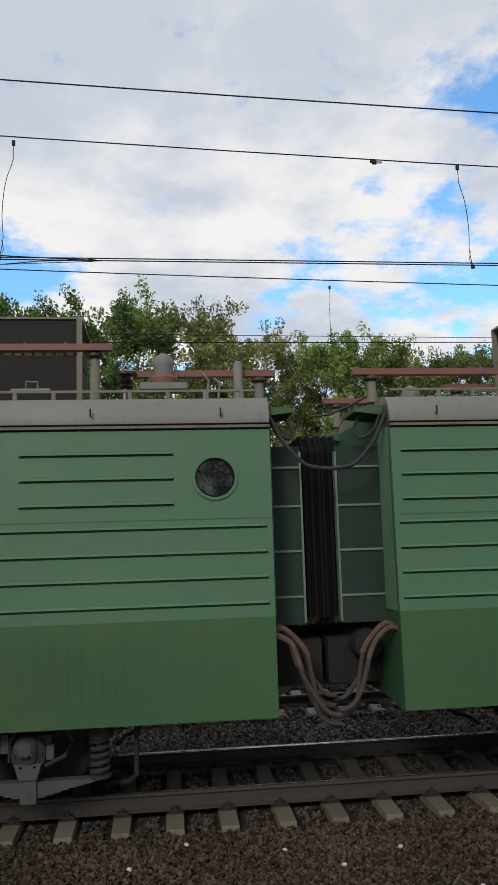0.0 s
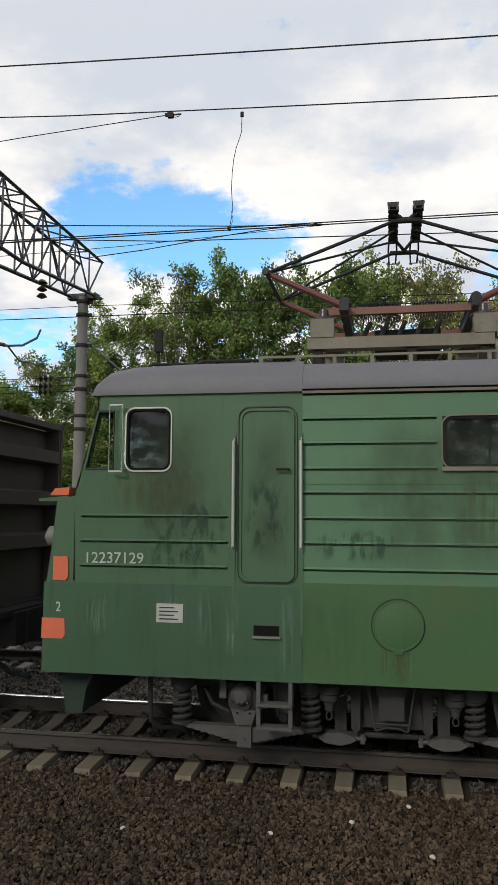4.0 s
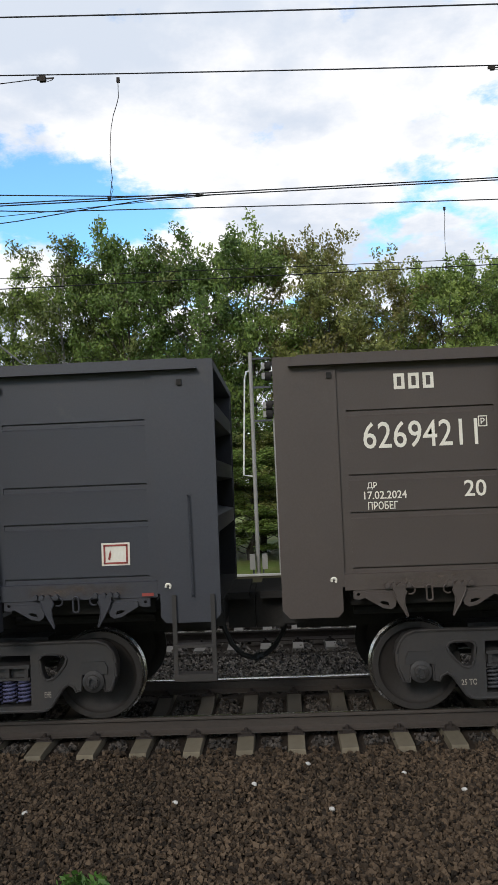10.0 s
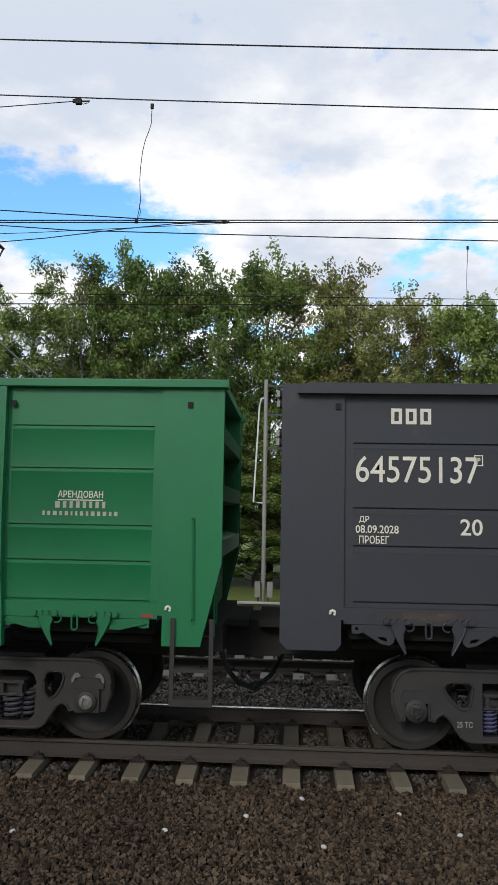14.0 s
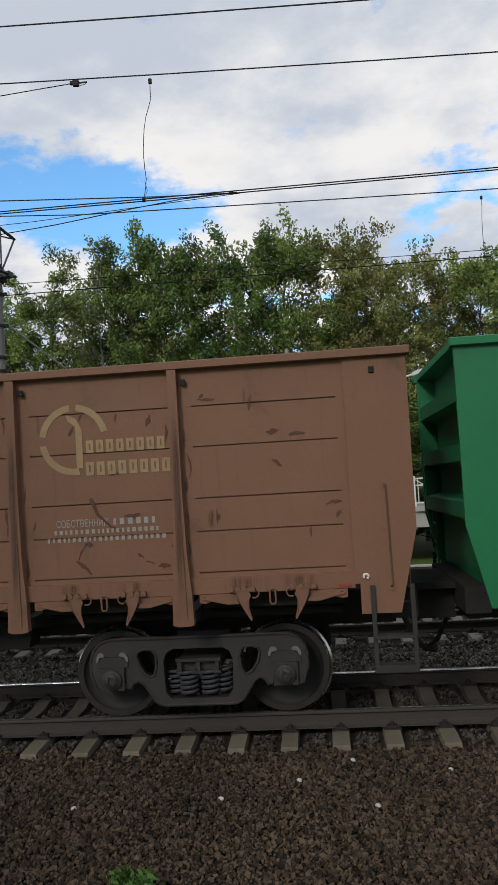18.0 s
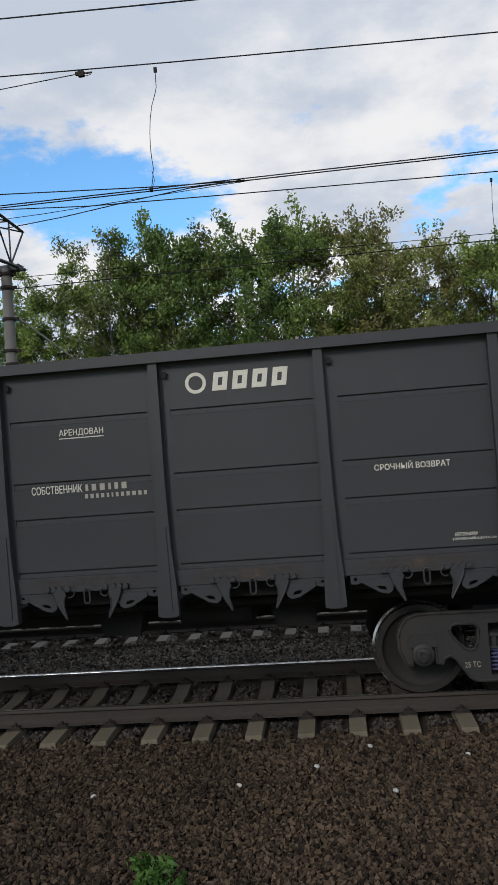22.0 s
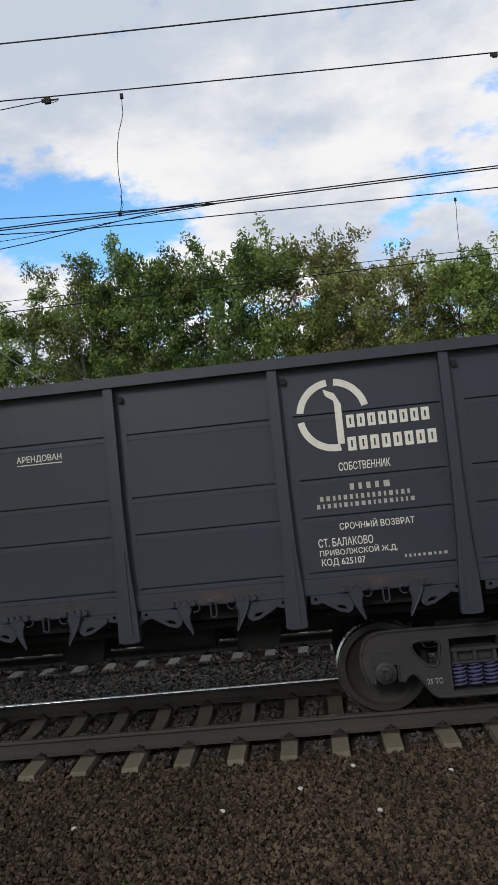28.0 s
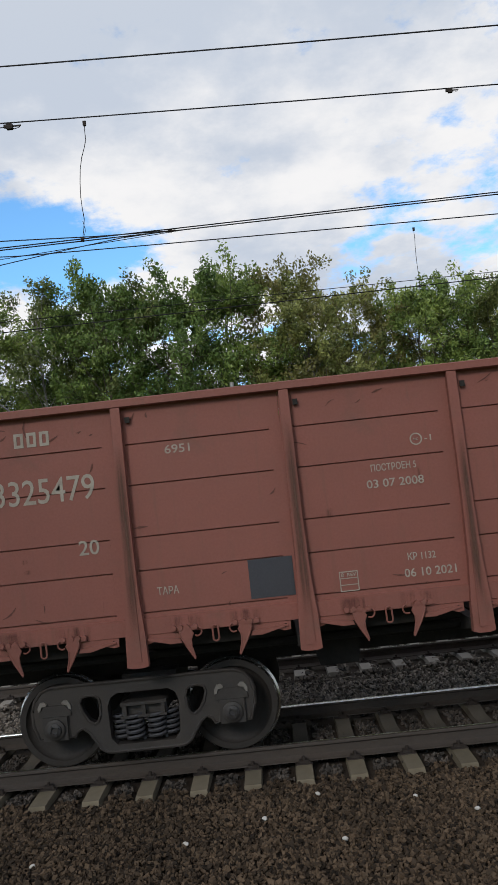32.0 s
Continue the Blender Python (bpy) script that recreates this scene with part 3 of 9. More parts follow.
def bed_height(y):
    """Height of the ballast across the line."""
    if y < -1.3:
        return -0.235 - 0.040 * min(1.0, (-1.3 - y) / 0.5) - 0.055 * min(1.0, max(0.0, (-1.8 - y) / 0.9)) - 0.02 * max(0.0, -2.7 - y)
    for c in (0.0, TRACK2):
        if abs(y - c) < 1.5:
            return -0.255 if abs(y - c) < 0.7 else -0.235
    return -0.28 if y < TRACK2 + 1.9 else -0.28 - 0.25 * (y - TRACK2 - 1.9)


def make_ground():
    ys = [-900, -200, -40, -14, -9.5, -7, -6]
    y = -5.5
    while y < 7.6:
        ys.append(round(y, 2))
        y += 0.25
    ys += [8.2, 9.0, 10.5, 14, 30, 90, 300, 900]
    xs = [-900, -250, -80, -35] + [round(-20 + 0.8 * i, 2) for i in range(51)] + [35, 80, 250, 900]
    bm = bmesh.new()
    def height(x, y):
        if -7 <= y <= 7.4:
            return bed_height(y) - 0.03 + 0.02 * noise.noise((x * 1.3, y * 1.3, 0))
        if y < -7:
            return -0.42
        return min(0.25, -0.45 + 0.35 * (y - 7.4)) if y < 40 else 0.25
    rows = [[bm.verts.new((x, y, height(x, y))) for x in xs] for y in ys]
    for j, (a, b) in enumerate(zip(rows, rows[1:])):
        for i in range(len(xs) - 1):
            f = bm.faces.new((a[i], a[i + 1], b[i + 1], b[i]))
            f.material_index = 0 if -7 <= ys[j] < 7.4 else 1
    ob = put("ground", mesh_of("ground", bm, [M["bed"], M["grass"]]))
    tagged(ob, "dark crushed-stone track bed running out into rough grass", "ground", kind="structure")


def stones(name, label, x0, x1, y0, y1, per, size, seed, skip=True, mat="stone"):
    """Loose broken stones lying on the bed, as one sheet."""
    rng = np.random.default_rng(seed)
    n = int((x1 - x0) * (y1 - y0) * per)
    ico = np.array([(-1, -1, -1), (1, -1, -1), (1, 1, -1), (-1, 1, -1), (-1, -1, 1), (1, -1, 1), (1, 1, 1), (-1, 1, 1)]) * 0.72
    tri = np.array([(0, 2, 1), (0, 3, 2), (4, 5, 6), (4, 6, 7), (0, 1, 5), (0, 5, 4), (1, 2, 6), (1, 6, 5), (2, 3, 7), (2, 7, 6), (3, 0, 4), (3, 4, 7)])
    px, py = rng.uniform(x0, x1, n), rng.uniform(y0, y1, n)
    if skip:
        keep = np.ones(n, bool)
        for c in (0.0, TRACK2):
            for s in (-0.8, 0.8):
                keep &= np.abs(py - c - s) > 0.11
            k = np.abs((px - FIRST) / STEP - np.round((px - FIRST) / STEP)) * STEP
            keep &= (k > 0.16) | (np.abs(py - c) > 1.4) | (rng.uniform(size=n) < 0.03)
        px, py = px[keep], py[keep]
        n = len(px)
    pz = np.array([bed_height(v) for v in py]) + rng.uniform(-0.012, 0.016, n)
    s = size * rng.uniform(0.55, 1.35, n)
    v = (ico[None] + rng.uniform(-0.48, 0.48, (n, 8, 3))) * (s[:, None, None] * rng.uniform(0.55, 1.35, (n, 1, 3)))
    q = rng.normal(size=(n, 4))
    q /= np.linalg.norm(q, axis=1)[:, None]
    w, x, y, z = q.T
    R = np.stack([1 - 2 * (y * y + z * z), 2 * (x * y - z * w), 2 * (x * z + y * w), 2 * (x * y + z * w), 1 - 2 * (x * x + z * z), 2 * (y * z - x * w),
                  2 * (x * z - y * w), 2 * (y * z + x * w), 1 - 2 * (x * x + y * y)], 1).reshape(n, 3, 3)
    v = np.einsum("nij,nkj->nki", R, v) + np.stack([px, py, pz], 1)[:, None]
    f = (tri[None] + 8 * np.arange(n)[:, None, None]).reshape(-1, 3)
    me = bpy.data.meshes.new(name)
    me.vertices.add(n * 8)
    me.vertices.foreach_set("co", v.ravel())
    me.loops.add(f.size)
    me.loops.foreach_set("vertex_index", f.ravel())
    me.polygons.add(len(f))
    me.polygons.foreach_set("loop_start", np.arange(0, f.size, 3))
    me.update(calc_edges=True)
    me.shade_flat()
    me.materials.append(M[mat])
    return tagged(put(name, me), label, "ballast", kind="stuff")


def make_tracks():
    prof = [(-0.075, -0.18), (0.075, -0.18), (0.075, -0.168), (0.03, -0.15), (0.009, -0.13), (0.009, -0.05), (0.036, -0.035), (0.037, -0.012), (0.034, -0.006), (0.027, -0.0025), (0.014, -0.0006), (0.0, 0.0),
            (-0.014, -0.0006), (-0.027, -0.0025), (-0.034, -0.006), (-0.037, -0.012), (-0.036, -0.035), (-0.009, -0.05), (-0.009, -0.13), (-0.03, -0.15), (-0.075, -0.168)]
    bm = bmesh.new()
    prism(bm, prof, "x", -450, 450)
    bm.faces.ensure_lookup_table()
    for f in bm.faces:
        c = f.calc_center_median()
        if c.z > -0.010 and -0.036 < c.y < 0.016:
            f.material_index = 1
    rail = mesh_of("rail", bm, [M["rail"], M["railtop"]])
    bm = bmesh.new()
    side = [(-1.35, -0.36), (-1.35, -0.225), (-1.34, -0.205), (-1.05, -0.19), (-0.55, -0.19), (-0.35, -0.235), (0.35, -0.235), (0.55, -0.19), (1.05, -0.19), (1.34, -0.205), (1.35, -0.225), (1.35, -0.36)]
    prism(bm, side, "x", -0.115, 0.115)
    for v in bm.verts:
        if v.co.z > -0.3:
            v.co.x *= 0.74
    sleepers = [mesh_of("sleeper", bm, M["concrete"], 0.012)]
    sleepers.append(sleepers[0].copy())
    sleepers[1].materials[0] = M["concrete2"]
    bm = bmesh.new()
    box(bm, -0.09, 0.09, -0.15, 0.15, -0.195, -0.178)
    for s in (-1, 1):
        box(bm, -0.05, 0.05, s * 0.06, s * 0.125, -0.178, -0.150)
        lathe(bm, [(0.02, -0.16), (0.02, -0.118), (0.012, -0.11)], (0.0, s * 0.098, 0), "z", 6)
        lathe(bm, [(0.016, -0.19), (0.016, -0.155)], (0.06, s * 0.135, 0), "z", 6)
    clip = mesh_of("rail_fastening", bm, M["clip"])
    for c, label in ((0.0, "running line of steel rails on concrete sleepers"), (TRACK2, "second line of steel rails on concrete sleepers")):
        t = empty("railway_track", label=label, category="railway track", kind="structure")
        t.location = (0, c, 0)
        for s in (-0.8, 0.8):
            put("rail", rail, t, pose(0, s, 0, 0, 0, 0 if s > 0 else 180))
        for i in range(-26, 36):
            x = FIRST + i * STEP + (0.13 if c else 0) + 0.012 * noise.noise((i * 3.7, c, 1))
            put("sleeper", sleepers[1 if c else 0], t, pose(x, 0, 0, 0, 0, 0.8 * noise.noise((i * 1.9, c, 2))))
            if -18 < i < 26:
                for s in (-0.8, 0.8):
                    put("rail_fastening", clip, t, pose(x, s, 0))
        bm = bmesh.new()
        for i in list(range(-160, -26)) + list(range(36, 170)):
            box(bm, FIRST + i * STEP - 0.09, FIRST + i * STEP + 0.09, -1.35, 1.35, -0.36, -0.2)
        far = part("far_sleepers", bm, M["concrete"], t)
        far["kind"] = "stuff"


def make_pale_stones():
    bm = bmesh.new()
    bmesh.ops.create_icosphere(bm, subdivisions=2, radius=0.026)
    for v in bm.verts:
        v.co *= 1 + 0.35 * noise.noise(v.co * 40)
        v.co.z *= 0.7
    me = mesh_of("pale_stone", bm, M["pale"])
    for x, y in ((-1.04, -2.38), (0.33, -2.56), (1.52, -2.26), (0.16, -1.65), (-2.34, -2.5), (2.54, -2.81), (3.41, -3.19), (-0.35, -2.05), (1.05, -1.9), (2.1, -2.0)):
        ob = put("pale_stone", me, None, pose(x, y, bed_height(y) + 0.022, 0, 0, x * 70))
        tagged(ob, "pale grey chip of stone lying on dark ballast", "stone", "pale stones on the ballast")


def leaf_cloud(centres, radius, per, size, seed, flat=1.0, wide=0.42):
    """Leaf blades scattered round centres, as vertex and face arrays."""
    rng = np.random.default_rng(seed)
    c = np.repeat(np.asarray(centres), per, 0)
    n = len(c)
    d = rng.normal(size=(n, 3))
    d /= np.linalg.norm(d, axis=1)[:, None]
    c = c + d * (radius * rng.uniform(0.15, 1.0, (n, 1)) ** 0.6) * np.array([1, 1, flat])
    a = rng.normal(size=(n, 3))
    a[:, 2] -= 0.4
    a /= np.linalg.norm(a, axis=1)[:, None]
    b = np.cross(a, rng.normal(size=(n, 3)))
    b /= np.linalg.norm(b, axis=1)[:, None]
    s = size * rng.uniform(0.6, 1.3, (n, 1))
    v = np.stack([c - a * s, c + b * s * wide - a * s * 0.1, c + a * s, c - b * s * wide - a * s * 0.1], 1).reshape(-1, 3)
    return v, np.arange(n * 4).reshape(n, 4)


def leaf_mesh(name, v, f, mat):
    me = bpy.data.meshes.new(name)
    me.from_pydata(v.tolist(), [], f.tolist())
    me.materials.append(mat)
    return me


def tree_model(name, height, spread, seed, leaf, bark, dense=1.0, label=""):
    rng = random.Random(seed)
    t = empty(name, label=label, category="tree", group="trees behind the line")
    bm = bmesh.new()
    top = Vector((rng.uniform(-0.4, 0.4), rng.uniform(-0.3, 0.3), height * 0.93))
    spine = [Vector((0, 0, -0.2))]
    for i in range(1, 8):
        k = i / 7
        spine.append(top * k + Vector((rng.uniform(-0.15, 0.15), rng.uniform(-0.15, 0.15), 0)))
    tube(bm, spine, height * 0.014, 7, 0.012)
    trunk = part("trunk", bm, bark, t)
    bm = bmesh.new()
    tips = []
    for i in range(int(34 * dense) + 12):
        k = 0.10 + 0.88 * i / (34 * dense + 12)
        seg = min(6, int(k * 7))
        base = spine[seg].lerp(spine[seg + 1], k * 7 - seg)
        ang = i * 2.4 + rng.uniform(-0.5, 0.5)
        reach = spread * (0.45 + 0.65 * math.sin(math.pi * k ** 1.25)) * rng.uniform(0.65, 1.1)
        rise = rng.uniform(0.5, 1.35) * reach
        out = Vector((math.cos(ang), math.sin(ang), 0))
        p = [base, base + out * reach * 0.45 + Vector((0, 0, rise * 0.55)), base + out * reach * 0.8 + Vector((0, 0, rise * 0.9)), base + out * reach + Vector((0, 0, rise * 0.95))]
        tube(bm, p, 0.035 * (1.1 - k), 4, 0.006)
        tips += [p[1].lerp(p[2], 0.4), p[2], p[3]]
        for j in range(6):
            q = p[1].lerp(p[3], rng.uniform(0.05, 0.95))
            e = q + Vector((rng.uniform(-1, 1), rng.uniform(-1, 1), rng.uniform(-0.2, 0.9))) * reach * 0.36
            tube(bm, [q, q.lerp(e, 0.5) + Vector((0, 0, 0.05)), e], 0.011, 3, 0.004)
            tips += [e, q.lerp(e, 0.55)]
    for j in range(7):
        e = top + Vector((rng.uniform(-0.35, 0.35), rng.uniform(-0.3, 0.3), rng.uniform(0.0, height * 0.07)))
        tube(bm, [spine[6], spine[6].lerp(e, 0.6), e], 0.014, 3, 0.003)
        tips += [e, spine[6].lerp(e, 0.6)]
    part("branchwork", bm, bark, t)["kind"] = "stuff"
    tips = np.array([tuple(p) for p in tips])
    keep = np.random.default_rng(seed).uniform(size=len(tips)) < 0.93
    v, f = leaf_cloud(tips[keep], 0.27, int(36 * dense) + 3, 0.066, seed + 7, wide=0.5)
    crown = put("crown", leaf_mesh("crown", v, f, leaf), t)
    crown["kind"] = "stuff"
    return t


def make_trees():
    kinds = [
        (tree_model("tree", 10.0, 2.3, 11, M["leaf"], M["bark"], 1.0, "broad dense green alder in full leaf"), 10.0),
        (tree_model("tree", 10.0, 2.0, 12, M["leaf2"], M["birch"], 0.62, "slim open birch with greyish sparse leaves"), 10.0),
        (tree_model("tree", 10.0, 2.5, 13, M["leaf"], M["bark"], 1.15, "wide bushy green tree behind the platform"), 10.0),
        (tree_model("tree", 10.0, 2.1, 14, M["leaf3"], M["birch"], 0.7, "birch with thinning leaves turning yellow"), 10.0),
        (tree_model("tree", 10.0, 2.4, 15, M["leaf2"], M["bark"], 1.0, "dull green willow with hanging shoots"), 10.0),
    ]
    # slope sideways, top height at 25 m, kind, distance
    row = [(-0.62, 7.6, 2, 26), (-0.54, 7.4, 0, 25), (-0.46, 7.9, 4, 26), (-0.40, 8.4, 0, 24.5), (-0.345, 9.6, 2, 25), (-0.277, 11.0, 1, 25.5), (-0.235, 10.2, 0, 26.5), (-0.195, 11.0, 0, 25),
           (-0.145, 10.1, 4, 26), (-0.09, 10.4, 2, 24.6), (-0.025, 10.9, 0, 25.4), (0.045, 11.0, 3, 25.5), (0.09, 9.8, 4, 24.5), (0.135, 10.0, 1, 26),
           (0.18, 9.3, 3, 25), (0.222, 9.6, 0, 24.6), (0.275, 9.3, 2, 25.5), (0.33, 8.9, 4, 25), (0.375, 9.1, 0, 26), (0.425, 9.3, 1, 25), (0.475, 9.0, 4, 25.6), (0.525, 10.2, 1, 25), (0.57, 9.6, 2, 26),
           (0.63, 9.7, 3, 25), (0.69, 9.3, 0, 26), (0.76, 9.5, 2, 25)]
    back = [(-0.68, 7.0, 0), (-0.58, 6.8, 2), (-0.5, 7.0, 4), (-0.43, 7.3, 2), (-0.37, 8.2, 0), (-0.31, 8.9, 4), (-0.255, 9.4, 2), (-0.17, 9.5, 0), (-0.115, 9.4, 3), (-0.055, 9.6, 4), (0.01, 9.7, 2), (0.068, 9.2, 0), (0.112, 8.9, 2),
            (0.16, 8.5, 4), (0.2, 8.6, 3), (0.248, 8.5, 0), (0.30, 8.2, 3), (0.352, 8.2, 2), (0.4, 8.3, 4), (0.45, 8.3, 0), (0.5, 8.4, 3), (0.55, 8.8, 0), (0.6, 8.7, 4), (0.66, 8.6, 2), (0.73, 8.5, 0)]
    spots = [(u, h, k, d) for u, h, k, d in row] + [(u + 0.012, 0.55 * h + 2.3, k, 28.5 + 1.3 * math.sin(i * 2.3)) for i, (u, h, k) in enumerate(back[::2])]
    # low growth that closes the wood towards the ground
    spots += [(-0.66 + 0.062 * i, 4.6 + 0.7 * math.sin(i * 1.7), (0, 2, 4)[i % 3], 23.6 + 0.8 * math.sin(i * 2.9)) for i in range(23)]
    # trees on the near side of the line, at the back of the camera
    near = [(-2.2 + 0.2 * i, 10.5 + 1.5 * math.sin(i * 1.3), i % 5, -27 - 3 * math.sin(i * 2.1)) for i in range(23)]
    used = set()
    for i, (u, top, k, d) in enumerate(spots + near):
        model, full = kinds[k]
        z = EYE[2] + (top - EYE[2]) * d / 25 - 0.55 if d > 0 else top
        s = z / full
        m = pose(u * abs(d), EYE[1] + d, 0.1 if d > 0 else -0.45, 0, 0, i * 77 % 360)
        wide = 0.88 if i < len(row) else 1.25 if i < len(row) + len(back[::2]) or d < 0 else 1.4
        if k not in used:
            used.add(k)
            t = model
            t.matrix_basis = m
        else:
            t = copy_thing(model, m)
        t.scale = (wide * (0.55 + 0.45 * s), wide * (0.55 + 0.45 * s), s)


def strand(name, pts, r, label, group="", mat="wire"):
    bm = bmesh.new()
    tube(bm, pts, r, 6)
    return tagged(put(name, mesh_of(name, bm, M[mat])), label, "wire", group)


def sagging(x0, x1, y, z0, z1, sag, n=24, y1=None):
    y1 = y if y1 is None else y1
    return [(x0 + (x1 - x0) * i / n, y + (y1 - y) * i / n, z0 + (z1 - z0) * i / n - 4 * sag * (i / n) * (1 - i / n)) for i in range(n + 1)]


GANTRY, MAST = -6.78, 6.9


def make_overhead():
    g = "wires of the overhead line"
    # contact and carrying wires of the near line
    strand("contact_wire", sagging(-150, GANTRY, 0.02, 6.13, 6.085, 0) + sagging(GANTRY, 55, 0.02, 6.085, 6.03, 0.02)[1:], 0.0075, "copper contact wire above the near line", g)
    strand("contact_wire", sagging(-150, GANTRY, -0.04, 6.14, 6.095, 0) + sagging(GANTRY, 55, -0.04, 6.09, 6.035, 0.02)[1:], 0.0075, "second copper contact wire beside its twin", g)
    strand("carrying_wire", sagging(-150, GANTRY, 0, 7.95, 7.95, 1.0) + sagging(GANTRY, 55, 0, 7.91, 8.04, 0.84)[1:], 0.008, "stranded carrying wire with droppers", g)
    strand("feeder_wire", sagging(-150, GANTRY, 0.0, 8.65, 8.65, 1.0) + sagging(GANTRY, 55, 0.0, 8.65, 8.60, 0.72)[1:], 0.0095, "thick feeder wire high above the near line", g)
    # wire that comes in slantwise and joins the pair
    strand("anchor_wire", [(-3.9, 0.0, 5.80), (-3.1, 0.0, 5.867), (-2.2, 0.0, 5.975), (-1.48, 0.0, 6.05), (-0.85, 0.0, 6.07)], 0.006, "thin anchor wire clamped to the contact wire", g)
    strand("anchor_wire", [(GANTRY, 0.0, 7.37), (-4.8, 0.0, 7.53), (-2.75, 0.0, 7.67)], 0.006, "thin anchor wire clamped to the carrying wire", g)
    strand("jumper_wire", [(-60, 4.8, 6.4), (-4.8, 4.0, 7.42), (-0.8, 3.2, 7.30)], 0.006, "thin jumper wire crossing between the lines", g)
    strand("spare_wire", sagging(-60, GANTRY, 0.05, 7.2, 6.48, 0.2) + [(-5.0, 0.05, 6.335), (-3.07, 0.04, 6.205), (-1.8, 0.03, 6.12), (-0.85, 0.02, 6.078)], 0.007, "loose second wire close above the contact pair", g)
    # far line
    strand("contact_wire", sagging(-150, 90, TRACK2, 6.38, 6.30, 0), 0.009, "copper contact wire above the second line", g)
    strand("carrying_wire", sagging(-150, GANTRY, TRACK2, 7.95, 7.95, 0.5) + sagging(GANTRY, 55, TRACK2, 7.85, 7.6, 0.45)[1:], 0.010, "stranded carrying wire above the second line", g)
    strand("far_wire", sagging(-150, GANTRY, MAST, 7.6, 7.15, 0.3) + sagging(GANTRY, 90, MAST, 7.15, 6.5, 0.1)[1:], 0.007, "thin line wire along the far masts", g)
    # droppers
    def dropper(x, z0, z1, y=0.0, bend=0.12):
        t = empty("dropper", label="slack thin wire dropper hanging between two wires", category="wire dropper", group="droppers of the overhead line")
        t.location = (x, y, z0)
        bm = bmesh.new()
        h = z0 - z1
        tube(bm, [(-bend * a, 0, -b * h) for a, b in ((0, 0), (0.03, 0.08), (0.02, 0.15), (0.22, 0.21), (0.62, 0.30), (0.88, 0.40), (1.02, 0.52), (1.08, 0.64), (1.02, 0.74), (0.92, 0.82), (1.05, 0.90), (1.3, 1.0))], 0.005, 5)
        tube(bm, [(-bend * 1.1, 0, -0.84 * h), (-bend * 0.9, 0.01, -0.92 * h), (-bend * 1.25, 0, -h)], 0.004, 4)
        part("thin_wire", bm, M["wire"], t)
        bm = bmesh.new()
        box(bm, -0.02, 0.02, -0.015, 0.015, -0.04, 0.02)
        part("clamp", bm, M["clip"], t)
        bm = bmesh.new()
        box(bm, -bend * 1.3 - 0.02, -bend * 1.3 + 0.02, -0.015, 0.015, -h - 0.02, -h + 0.03)
        part("clamp", bm, M["clip"], t)
    dropper(-1.80, 7.60, 6.08)
    dropper(3.95, 7.42, 6.03, bend=-0.09)
    dropper(-10.5, 7.75, 6.15)
    dropper(12.0, 7.25, 6.02)
    dropper(3.25, 7.43, 6.32, TRACK2, 0.02)
    dropper(-8.0, 7.8, 6.38, TRACK2, 0.02)
    for x, z in ((-2.75, 7.665), (2.82, 7.46), (-0.85, 6.075)):
        bm = bmesh.new()
        box(bm, -0.05, 0.05, -0.03, 0.03, -0.05, 0.04)
        box(bm, -0.10, -0.05, -0.02, 0.02, -0.02, 0.035)
        box(bm, 0.05, 0.19, -0.008, 0.008, -0.012, 0.012)
        tube(bm, [(0.0, 0, 0), (0.08, 0, -0.05), (0.16, 0, -0.03), (0.19, 0, 0.01)], 0.006, 5)
        c = tagged(put("wire_clamp", mesh_of("wire_clamp", bm, M["clip"])), "dark metal clamp on an overhead wire", "clamp", "clamps on the wires")
        c.location = (x, 0, z)
        c.scale = (0.34, 0.5, 0.45) if z < 6.5 else (0.55, 0.6, 0.55) if x > 2 else (0.75, 0.8, 0.75)


